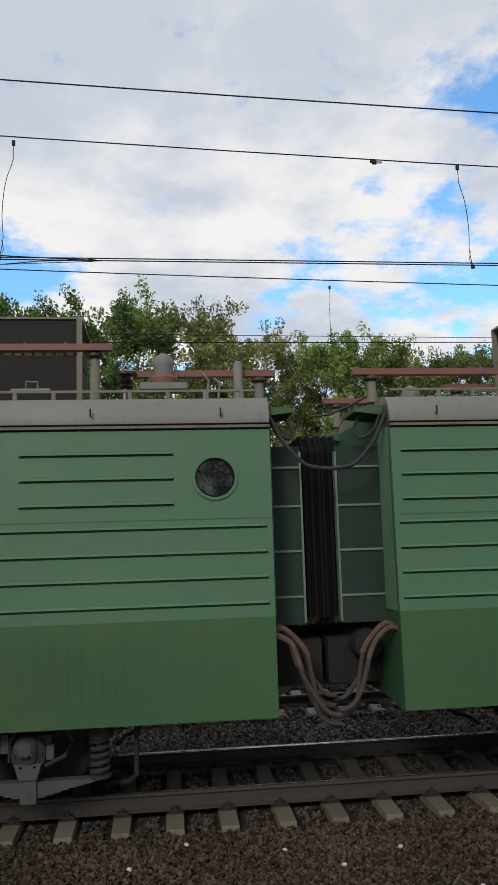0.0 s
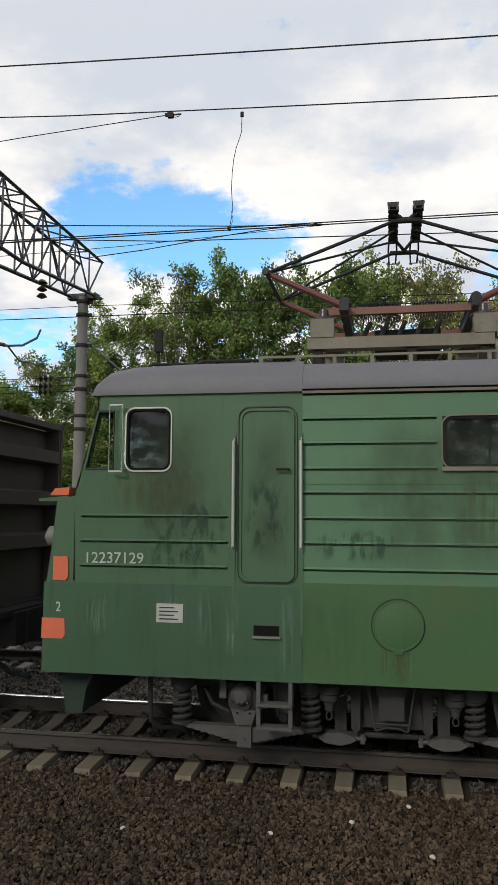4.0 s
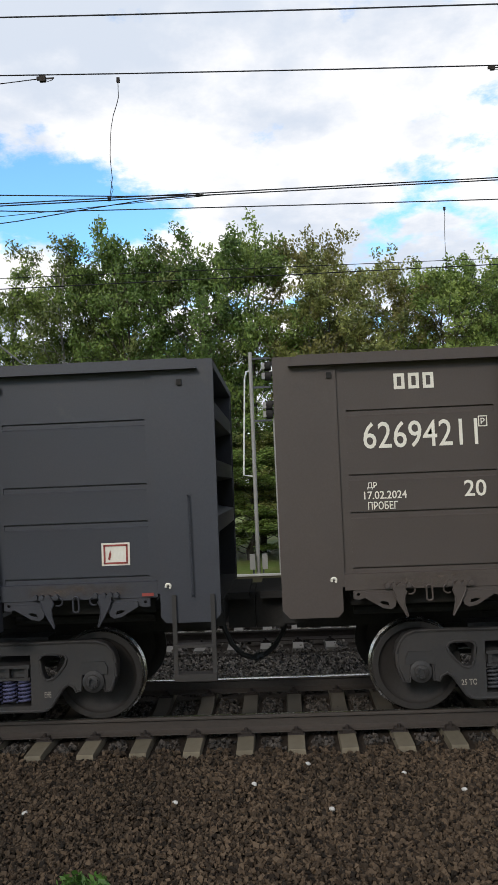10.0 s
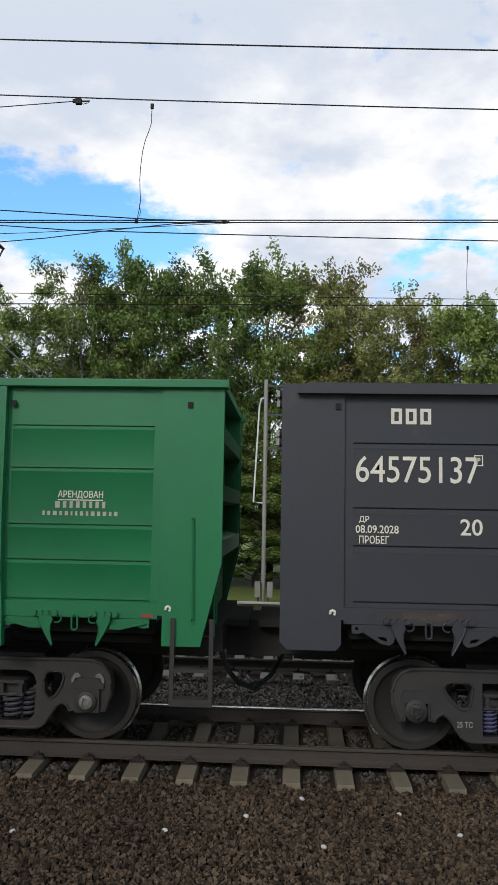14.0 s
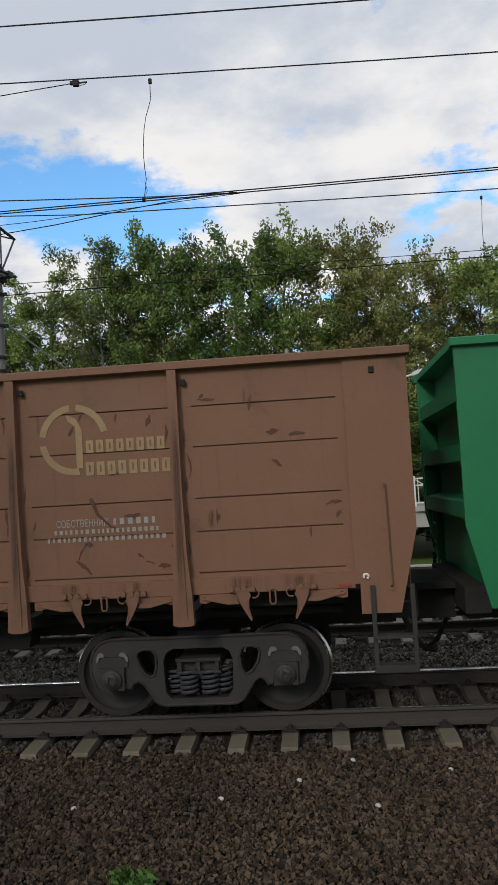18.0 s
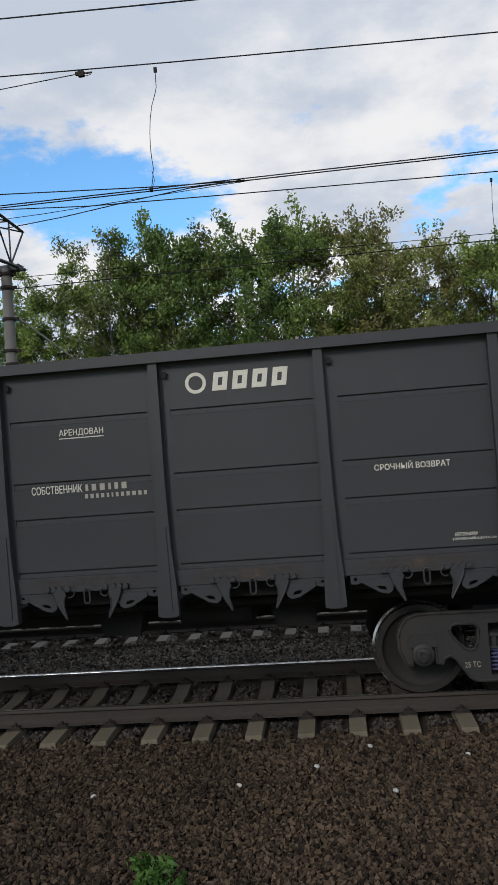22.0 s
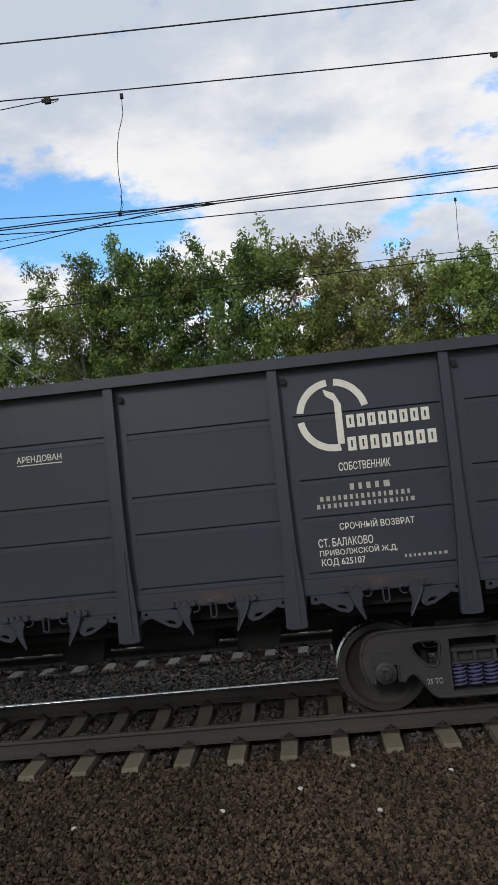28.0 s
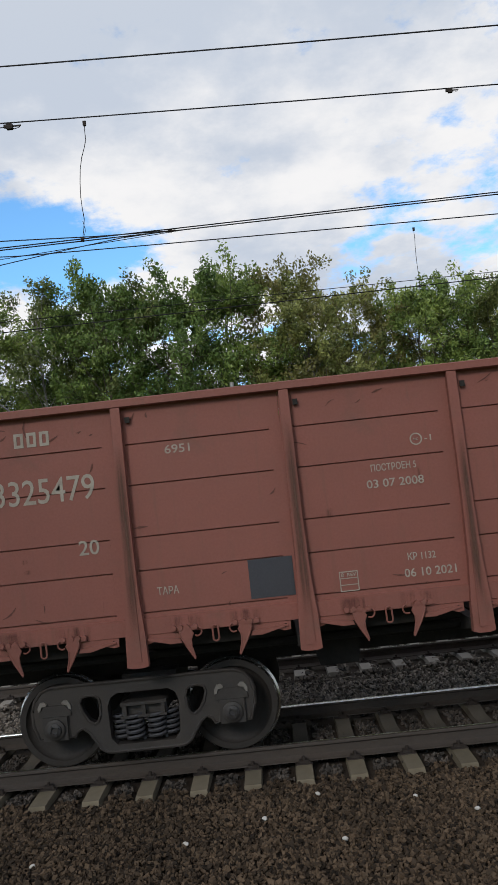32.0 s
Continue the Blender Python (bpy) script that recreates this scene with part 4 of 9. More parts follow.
def make_gantry():
    t = empty("catenary_gantry", label="rigid steel lattice crossbeam on concrete masts over both lines", category="catenary gantry")
    t.location = (GANTRY, 0, 0)
    y0, y1 = -11.5, MAST + 0.4
    def bar(name, a, b, r=0.028):
        bm = bmesh.new()
        tube(bm, [a, b], r, 4)
        return part(name, bm, M["steel"], t)
    hw = 0.28
    n = 24
    def low(y):
        e = min(y1 - y, y - y0)
        return 7.42 - 0.42 * min(1.0, e / 4.0)
    ys = [y0 + (y1 - y0) * i / n for i in range(n + 1)]
    top = 8.28
    for s in (-hw, hw):
        bar("chord", (s, y0, top), (s, y1, top), 0.04)
        bm = bmesh.new()
        tube(bm, [(s, y, low(y)) for y in ys], 0.04, 4)
        part("chord", bm, M["steel"], t)
    for i in range(n):
        a, b = ys[i], ys[i + 1]
        for s in (-hw, hw):
            bar("lattice_bar", (s, a, low(a)), (s, a, top), 0.022)
            p, q = ((s, a, low(a)), (s, b, top)) if i % 2 else ((s, a, top), (s, b, low(b)))
            bar("lattice_bar", p, q, 0.022)
        bar("lattice_bar", (-hw, a, top), (hw, b, top), 0.018)
        bar("lattice_bar", (hw, a, low(a)), (-hw, b, low(b)), 0.018)
        bar("lattice_bar", (-hw, a, top), (hw, a, top), 0.018)
    for y in (MAST, y0 + 0.4):
        bm = bmesh.new()
        lathe(bm, [(0.15, -0.5), (0.115, 7.35)], (0, y, 0), "z", 16)
        part("mast", bm, M["mast"], t, "weathered round concrete mast")
        for z in (4.3, 4.6, 5.2, 5.5, 6.2, 6.9, 7.2):
            bm = bmesh.new()
            lathe(bm, [(0.145, z), (0.15, z + 0.01), (0.15, z + 0.06), (0.145, z + 0.07)], (0, y, 0), "z", 16)
            box(bm, 0.12, 0.22, y - 0.03, y + 0.03, z, z + 0.07)
            part("band", bm, M["clip"], t)
        bm = bmesh.new()
        box(bm, -0.34, 0.34, y - 0.1, y + 0.1, 7.3, 7.42)
        part("beam_seat", bm, M["steel"], t, bevel=0.01)
    # drop post and arm that hold the wires of the near line
    for y, s in ((2.45, 1),):
        bar("drop_post", (0.0, y, low(y)), (0.0, y, 5.45), 0.05)
        bm = bmesh.new()
        tube(bm, [(0, y, 5.5), (0, y + s * 0.5, 5.42), (0, y + s * 0.9, 5.48)], 0.035, 8)
        tube(bm, [(0, y + s * 0.9, 5.46), (0, y + s * 1.6, 5.62), (0, y + s * 2.2, 5.9), (0, y + s * 2.35, 6.1)], 0.022, 6)
        tube(bm, [(0, y + s * 1.0, 5.5), (0.0, y + s * 1.5, 5.30), (0.0, y + s * 1.9, 5.34)], 0.016, 6)
        part("steady_arm", bm, M["steel"], t)
        for k in range(4):
            bm = bmesh.new()
            lathe(bm, [(0.03, 0), (0.075, 0.02), (0.03, 0.05)], (0, y + s * (0.18 + 0.1 * k), 5.47), "y", 12)
            part("insulator", bm, M["insul"], t)
    for y in (0.0, TRACK2):
        for k in range(3):
            bm = bmesh.new()
            lathe(bm, [(0.03, 0), (0.11, 0.04), (0.05, 0.10)], (0, y, low(y) - 0.14 * (k + 1)), "z", 12)
            part("insulator", bm, M["insul"], t)
    for a, z in ((0.4, 6.3), (0.4, 5.2)):
        strand("guy_wire", [(GANTRY + 0.15, MAST, z), (GANTRY + 6.3, MAST + 9.0, 0.2)], 0.02, "taut pale guy rod from the mast down to the ground", "guy wires of the mast", "guy")
    for z in (5.52, 5.34, 5.20):
        strand("line_wire", sagging(-150, GANTRY - 0.12, MAST, z + 0.6, z, 0.5), 0.008, "thin line wire ending at the mast", "line wires on the mast")
        ins = empty("strain_insulator", label="dark disc insulators in a line wire", category="insulator", group="strain insulators")
        ins.location = (GANTRY - 1.0, MAST, z)
        for k in range(3):
            bm = bmesh.new()
            lathe(bm, [(0.02, 0), (0.09, 0.03), (0.03, 0.07)], (0.12 * k, 0, 0), "x", 12)
            part("disc", bm, M["insul"], ins)


def make_platform():
    t = empty("platform", label="raised concrete platform end with white railing", category="platform")
    Y = EYE[1] + 19.3
    t.location = (0, Y, 0.15)
    bm = bmesh.new()
    box(bm, 0.36, 40, 0, 2.2, 1.02, 1.40)
    part("deck_slab", bm, M["slab"], t, bevel=0.02)
    bm = bmesh.new()
    box(bm, 0.30, 40, -0.08, 2.2, 1.41, 1.54)
    part("coping", bm, M["slab"], t, bevel=0.015)
    for i in range(9):
        x = 0.21 + 4.4 * i
        bm = bmesh.new()
        box(bm, x + 0.03, x + 0.34, 0.15, 1.9, -0.4, 0.76)
        pier = part("pier", bm, M["slab"], t, bevel=0.02)
        bm = bmesh.new()
        box(bm, x - 0.02, x + 0.32, 0.1, 2.0, 0.775, 1.015)
        part("pier_cap", bm, M["slab"], pier, bevel=0.012)
    for i in range(22):
        bm = bmesh.new()
        x = 0.52 + 1.8 * i
        box(bm, x - 0.035, x + 0.035, 0.02, 0.09, 1.54, 3.2 if i == 0 else 2.28)
        part("railing_post", bm, M["whitepaint"], t, bevel=0.006)
    for z in (1.62, 2.05, 2.22):
        bm = bmesh.new()
        box(bm, 0.52, 38.3, 0.04, 0.07, z - 0.018, z + 0.018)
        part("handrail", bm, M["whitepaint"], t)
    bm = bmesh.new()
    box(bm, -0.010, 0.010, 0.045, 0.065, 1.62, 2.22)
    bar = mesh_of("baluster", bm, M["whitepaint"])
    bm = bmesh.new()
    tube(bm, [(-0.3 + 0.6 * k / 8, 0.055, 2.20 - 0.16 * math.sin(math.pi * k / 8)) for k in range(9)], 0.012, 4)
    swag = mesh_of("railing_swag", bm, M["whitepaint"])
    for i in range(120):
        put("baluster", bar, t, pose(0.62 + 0.15 * i, 0, 0))
    for i in range(28):
        put("railing_swag", swag, t, pose(0.86 + 0.6 * i, 0, 0))
    make_signal(Y - 0.3)
    make_kerb(Y - 1.4)
    make_lamp(1.79, Y - 0.03, 1.69)


def make_kerb(y):
    k = empty("retaining_kerb", label="low concrete kerb that holds up the grass bank", category="kerb")
    k.location = (0, y, 0)
    for i in range(16):
        bm = bmesh.new()
        box(bm, -40 + 5 * i, -35.02 + 5 * i, 0.03, 0.17, -0.6, 0.365)
        face = part("kerb_wall", bm, M["soil"], k)
        bm = bmesh.new()
        box(bm, -40 + 5 * i, -35.01 + 5 * i, 0.0, 0.20, 0.37, 0.405)
        part("kerb_cap", bm, M["slab"], face, bevel=0.006)


def make_lamp(x, y, z):
    p = empty("platform_lamp", label="pale steel platform lamp with two raked arms", category="lamp post")
    p.location = (x, y, z)
    bm = bmesh.new()
    tube(bm, [(0, 0, 0), (0.0, 0, 0.9)], 0.105, 12)
    part("lamp_base", bm, M["whitepaint"], p)
    bm = bmesh.new()
    tube(bm, [(0, 0, 0.9), (0.01, 0, 1.0), (0.03, 0, 2.9)], 0.055, 12, 0.048)
    part("pole", bm, M["whitepaint"], p)
    bm = bmesh.new()
    for u in (-0.07, 0.0, 0.075):
        tube(bm, [(0.03 + u, 0, 2.40), (0.03 + u, 0, 2.90)], 0.022, 8)
    for h in (2.42, 2.86):
        lathe(bm, [(0.06, h), (0.115, h + 0.01), (0.115, h + 0.03), (0.06, h + 0.04)], (0.03, 0, 0), "z", 14)
    part("collar", bm, M["guy"], p)
    for d, end in ((-1, (-0.56, 3.54)), (1, (0.70, 3.26))):
        bm = bmesh.new()
        ex, ez = end
        tube(bm, [(0.03 + d * 0.05, 0, 2.83), (0.03 + d * 0.07, 0, 2.98), (0.03 + d * 0.20, 0, 3.10 if d < 0 else 3.14), (ex, 0, ez)], 0.024, 8)
        arm = part("lamp_arm", bm, M["whitepaint"], p)
        bm = bmesh.new()
        slope = (ez - 3.12) / abs(ex - d * 0.23)
        prism(bm, [(ex - d * 0.05, ez - 0.045), (ex + d * 0.24, ez + 0.26 * slope - 0.04), (ex + d * 0.26, ez + 0.27 * slope), (ex + d * 0.20, ez + 0.22 * slope + 0.055), (ex - d * 0.03, ez + 0.045)], "y", -0.08, 0.08)
        part("lamp_head", bm, M["whitepaint"], arm, bevel=0.015)


def make_signal(y):
    p = empty("railway_signal", label="grey signal mast with four hooded lamps seen from the side", category="railway signal")
    p.location = (0, y, 0)
    bm = bmesh.new()
    tube(bm, [(-0.60, 0, -0.3), (-0.60, 0, 5.76)], 0.05, 12)
    part("mast", bm, M["guy"], p)
    bm = bmesh.new()
    tube(bm, [(-0.04, 0, -0.3), (-0.06, 0, 4.1)], 0.042, 10)
    part("lower_post", bm, M["guy"], p)
    bm = bmesh.new()
    tube(bm, [(-0.62, 0, 5.30), (-0.72, 0, 5.28), (-0.76, 0, 5.1), (-0.87, 0, 2.72), (-0.60, 0, 2.68)], 0.022, 6)
    part("cable_pipe", bm, M["whitepaint"], p)
    for z in (5.60, 4.88, 4.05):
        bm = bmesh.new()
        box(bm, -0.60, -0.12, -0.02, 0.02, z - 0.025, z + 0.025)
        part("bracket", bm, M["steel"], p)
    for z in (5.40, 5.15, 4.42, 4.20):
        bm = bmesh.new()
        lathe(bm, [(0.10, -0.26), (0.115, -0.24), (0.115, -0.10), (0.10, -0.09)], (0, 0, z), "x", 14)
        lamp = part("lamp_unit", bm, M["under"], p)
        bm = bmesh.new()
        n = 10
        for k in range(n):
            a0, a1 = math.radians(10 + 160 * k / n), math.radians(10 + 160 * (k + 1) / n)
            q = [(-0.09, 0.11 * math.cos(a0), 0.11 * math.sin(a0)), (0.46, 0.10 * math.cos(a0), 0.04 + 0.06 * math.sin(a0)), (0.46, 0.10 * math.cos(a1), 0.04 + 0.06 * math.sin(a1)), (-0.09, 0.11 * math.cos(a1), 0.11 * math.sin(a1))]
            bm.faces.new([bm.verts.new((u, v, z + w)) for u, v, w in q])
        bmesh.ops.remove_doubles(bm, verts=bm.verts[:], dist=1e-5)
        bmesh.ops.solidify(bm, geom=bm.faces[:], thickness=0.006)
        part("hood", bm, M["under"], lamp)
        bm = bmesh.new()
        box(bm, -0.33, -0.25, -0.10, 0.08, z - 0.075, z + 0.075)
        part("lamp_cover", bm, M["guy"], lamp)
    for x in (-0.80, -0.50):
        bm = bmesh.new()
        box(bm, x, x + 0.13, -0.15, 0.05, 0.42, 0.78)
        part("cable_box", bm, M["guy"], p, "pale cable box", bevel=0.015)
    bm = bmesh.new()
    for x in (-0.72, -0.48):
        box(bm, x - 0.02, x + 0.02, -0.04, 0.04, -0.2, 0.45)
    part("foot_frame", bm, M["steel"], p)


def make_plants():
    for x, y, s, seed in ((-1.52, -3.81, 0.16, 1), (-1.35, -3.95, 0.10, 2), (3.10, -3.5, 0.17, 3), (3.45, -3.75, 0.19, 4), (3.9, -3.55, 0.15, 8), (4.4, -3.9, 0.2, 9)):
        rng = random.Random(seed)
        t = empty("weed", label="small leafy green weed growing out of the ballast", category="weed", group="weeds in the ballast")
        t.location = (x, y, bed_height(y))
        bm = bmesh.new()
        tips = []
        for i in range(9):
            a = i * 0.7 + rng.uniform(-0.3, 0.3)
            e = Vector((math.cos(a) * s * rng.uniform(0.5, 1.3), math.sin(a) * s * 0.8, s * rng.uniform(0.3, 1.0)))
            tube(bm, [(0, 0, -0.02), e * 0.6, e], 0.003, 3, 0.002)
            tips += [e * k for k in (0.45, 0.7, 0.9, 1.0)]
        part("stalk_tuft", bm, M["weed"], t)
        v, f = leaf_cloud([tuple(p) for p in tips], s * 0.3, 7, s * 0.22, seed)
        put("leaf_cluster", leaf_mesh("leaves", v, f, M["weed"]), t)["kind"] = "stuff"
    dry = material("dry_grass_stalks", (0.22, 0.17, 0.10), 0.9, second=(0.14, 0.11, 0.07), grain=20)
    for x, y, seed in ((2.05, -2.75, 5), (2.5, -3.0, 6), (2.9, -3.2, 7), (1.75, -3.1, 10), (3.5, -3.0, 11)):
        rng = random.Random(seed)
        bm = bmesh.new()
        for i in range(16):
            a = rng.uniform(0, 6.28)
            L = rng.uniform(0.1, 0.34)
            lean = rng.uniform(0.3, 1.2)
            b = Vector((rng.uniform(-0.25, 0.25), rng.uniform(-0.12, 0.12), -0.03))
            d = Vector((math.cos(a) * lean, math.sin(a) * lean, rng.uniform(0.15, 0.8))).normalized()
            tube(bm, [b, b + d * L * 0.5, b + d * L + Vector((0, 0, -0.04))], 0.0022, 3, 0.001)
        ob = put("dry_grass_tuft", mesh_of("dry_grass_tuft", bm, dry), None, pose(x, y, bed_height(y) + 0.01))
        tagged(ob, "wispy tuft of dry straw-coloured grass", "dry grass", "dry grass tufts")


# ---------------------------------------------------------------- wagons
POSTS = [-4.29, -2.56, -0.85, 0.85, 2.55, 4.275]
OTHER_POSTS = {"umber": [-4.325, -2.595, -0.89, 0.82, 2.53, 4.335], "teal": [-4.22, -2.50, -0.785, 0.915, 2.615, 4.34], "red": [-4.26, -2.53, -0.82, 0.88, 2.585, 4.31],
               "green": [-4.30, -2.55, -0.83, 0.905, 2.60, 4.35], "slate": [-4.29, -2.53, -0.835, 0.87, 2.58, 4.31]}
SEAM = ((0.007, -1.45), (0.004, -1.425), (-0.004, -1.425), (-0.007, -1.45), (-0.030, -1.45), (-0.036, -1.4565), (-0.042, -1.4565), (-0.055, -1.45))
LINES = {"new": [3.19, 2.535, 2.155, 1.60], "old": [3.31, 2.89, 2.36, 2.02, 1.60], "green": [3.335, 2.895, 2.315, 1.955, 1.56]}
RIMS = {"green": 3.73, "umber": 3.665}


def side_profile(lines, RIM, seams=0):
    """Pressed side sheet: flat strips parted by shallow ledges, from sill to rim."""
    out = [(-1.45, RIM + 0.005)]
    for k in lines:
        if seams:
            out += [(y, k + dz) for dz, y in SEAM[:seams]]
            continue
        out += [(-1.45, k + 0.008), (-1.422, k + 0.005), (-1.422, k - 0.004), (-1.441, k - 0.007), (-1.441, k - 0.050), (-1.4518, k - 0.060), (-1.45, k - 0.085)]
    out += [(-1.45, 1.42), (-1.40, 1.42), (-1.40, RIM + 0.005)]
    return out


TEXTS = {}


def text_mesh(words, mat, w, h):
    """Painted words, w by h metres, thin, upright and facing -y, centred."""
    key = (words, mat.name, round(w, 3), round(h, 3))
    if key not in TEXTS:
        c = bpy.data.curves.new("words", "FONT")
        c.body, c.extrude, c.resolution_u, c.offset = words, 0.5, 3, 0.004 if len(words) == 8 else 0.010
        ob = new("words", c)
        me = bpy.data.meshes.new_from_object(ob.evaluated_get(bpy.context.evaluated_depsgraph_get()))
        bpy.data.objects.remove(ob)
        bpy.data.curves.remove(c)
        co = np.empty(len(me.vertices) * 3)
        me.vertices.foreach_get("co", co)
        co = co.reshape(-1, 3)
        lo, hi = co.min(0), co.max(0)
        co = (co - (lo + hi) / 2) / np.maximum(hi - lo, 1e-6)
        co = np.stack([co[:, 0] * w, -co[:, 2] * 0.003, co[:, 1] * h], 1)
        me.vertices.foreach_set("co", co.ravel())
        me.update()
        me.materials.clear()
        me.materials.append(mat)
        me.name = "lettering"
        TEXTS[key] = me
    return TEXTS[key]


FACE = -1.4545


def write(wagon, words, x, z, w, h, mat="white"):
    put("lettering", text_mesh(words, M[mat], w, h), wagon, pose(x, FACE, z))


def bars(wagon, x, z, w, h, n, mat="thin", slant=0.0):
    """Writing kept as plain blocks, n to the row."""
    rng = random.Random(int(1000 * (x + 7 * z + w)))
    bm = bmesh.new()
    ws = [rng.uniform(0.28, 0.6) for _ in range(n)]
    k = w / (sum(ws) + 0.42 * (n - 1))
    h *= 0.8
    p = x - w / 2
    for q in ws:
        prism(bm, [(p, z - h / 2), (p + q * k, z - h / 2), (p + q * k + slant, z + h / 2), (p + slant, z + h / 2)], "y", FACE - 0.002, FACE + 0.002)
        p += (q + 0.42) * k
    part("lettering_bar", bm, M[mat], wagon)["kind"] = "stuff"


def blocks(wagon, x, z, w, h, n, mat="white", slant=0.0, weight=0.2):
    """Brand lettering kept as a row of plain hollow blocks, each a piece of its own."""
    step = w / n
    q = weight * h
    for k in range(n):
        a, b = x - w / 2 + step * (k + 0.06), x - w / 2 + step * (k + 0.80)
        lean = slant / h
        bm = bmesh.new()
        rows = [(a, a + q, z - h / 2, z + h / 2), (b - q, b, z - h / 2, z + h / 2), (a + q, b - q, z + h / 2 - q, z + h / 2), (a + q, b - q, z - h / 2, z - h / 2 + q)]
        for x0, x1, z0, z1 in rows:
            prism(bm, [(x0 + lean * (z0 - z), z0), (x1 + lean * (z0 - z), z0), (x1 + lean * (z1 - z), z1), (x0 + lean * (z1 - z), z1)], "y", FACE - 0.002, FACE + 0.002)
        part("emblem_block", bm, M[mat], wagon)


def shape(wagon, name, outline, mat, label="", lift=0.0):
    bm = bmesh.new()
    prism(bm, outline, "y", FACE - 0.002 - lift, FACE + 0.002 - lift)
    return part(name, bm, M[mat] if isinstance(mat, str) else mat, wagon, label)


def rect(x, z, w, h):
    return [(x - w / 2, z - h / 2), (x + w / 2, z - h / 2), (x + w / 2, z + h / 2), (x - w / 2, z + h / 2)]


def outline_box(wagon, x, z, w, h, t=0.012, mat="white"):
    bm = bmesh.new()
    for a in (rect(x, z - h / 2, w - t, t), rect(x, z + h / 2, w - t, t), rect(x - w / 2, z, t, h + t), rect(x + w / 2, z, t, h + t)):
        prism(bm, a, "y", FACE - 0.002, FACE + 0.002)
    part("stencil_frame", bm, M[mat], wagon)


def ring_of(wagon, x, z, r0, r1, a0, a1, mat, name="emblem_arc", n=20):
    o = [(x + r1 * math.cos(radians(a0 + (a1 - a0) * k / n)), z + r1 * math.sin(radians(a0 + (a1 - a0) * k / n))) for k in range(n + 1)]
    i = [(x + r0 * math.cos(radians(a0 + (a1 - a0) * k / n)), z + r0 * math.sin(radians(a0 + (a1 - a0) * k / n))) for k in range(n + 1)]
    bm = bmesh.new()
    for k in range(n):
        v = [bm.verts.new((p[0], FACE - 0.001, p[1])) for p in (o[k], o[k + 1], i[k + 1], i[k])]
        bm.faces.new(v)
    bmesh.ops.remove_doubles(bm, verts=bm.verts[:], dist=1e-5)
    bmesh.ops.solidify(bm, geom=bm.faces[:], thickness=0.003)
    part(name, bm, M[mat], wagon)


def round_emblem(wagon, x, z, mat):
    """Broken ring with an upright stroke, beside two rows of plain blocks."""
    for a, b in ((96, 172), (12, 84), (188, 278)):
        ring_of(wagon, x, z, 0.30, 0.37, a, b, mat)
    shape(wagon, "emblem_stroke", [(x + 0.02, z - 0.30), (x + 0.09, z - 0.30), (x + 0.09, z + 0.10), (x + 0.03, z + 0.22), (x - 0.08, z + 0.27), (x - 0.06, z + 0.20), (x + 0.02, z + 0.14)], mat)
    blocks(wagon, x + 0.55, z - 0.08, 0.86, 0.13, 8, mat, weight=0.24)
    blocks(wagon, x + 0.57, z - 0.31, 0.92, 0.14, 8, mat, weight=0.24)


def maker_mark(wagon, x, z, mat="white"):
    ring_of(wagon, x, z, 0.07, 0.085, 0, 360, mat, "stencil_ring", 24)
    for dz in (-0.03, 0.0, 0.03):
        bm = bmesh.new()
        for s in (-1, 1):
            prism(bm, rect(x + s * 0.10, z + dz, 0.05, 0.010), "y", FACE - 0.002, FACE + 0.002)
        part("stencil_bar", bm, M[mat], wagon)
    bars(wagon, x, z, 0.11, 0.05, 4, mat)


def check_mark(wagon, x, z, mat="white"):
    ring_of(wagon, x, z, 0.05, 0.063, 0, 360, mat, "stencil_ring", 20)
    write(wagon, "нс", x, z, 0.045, 0.022, mat)
    write(wagon, "-1", x + 0.12, z, 0.07, 0.06, mat)


def rev_table(wagon, x, z, mat="white"):
    outline_box(wagon, x, z, 0.18, 0.19, 0.009, mat)
    for dz in (-0.035, 0.03):
        shape(wagon, "stencil_bar", rect(x, z + dz, 0.17, 0.008), mat)
    write(wagon, "В  REV", x, z + 0.065, 0.15, 0.035, mat)


def placard(wagon, x, z):
    shape(wagon, "placard", rect(x, z, 0.29, 0.23), "white", "white warning placard with red border", 0.002)
    bm = bmesh.new()
    for a in (rect(x, z - 0.09, 0.25, 0.018), rect(x, z + 0.09, 0.25, 0.018), rect(x - 0.115, z, 0.018, 0.19), rect(x + 0.115, z, 0.018, 0.19)):
        prism(bm, a, "y", FACE - 0.009, FACE - 0.003)
    part("placard_border", bm, M["red"], wagon)
    bars(wagon, x + 0.02, z + 0.02, 0.12, 0.025, 4, "red")
    shape(wagon, "placard_arrow", [(x - 0.08, z - 0.05), (x - 0.055, z + 0.05), (x - 0.045, z - 0.0), (x - 0.06, z - 0.06)], "red", "", 0.007)


def strokes(wagon, name, lines, r, mat, label=""):
    bm = bmesh.new()
    for pts in lines:
        tube(bm, [(x, 0, z) for x, z in pts], r, 6, r * (1.0 if r > 0.024 else 0.35))
    for v in bm.verts:
        v.co.y = FACE - 0.001 + v.co.y * 0.08
    part(name, bm, mat if not isinstance(mat, str) else M[mat], wagon, label)


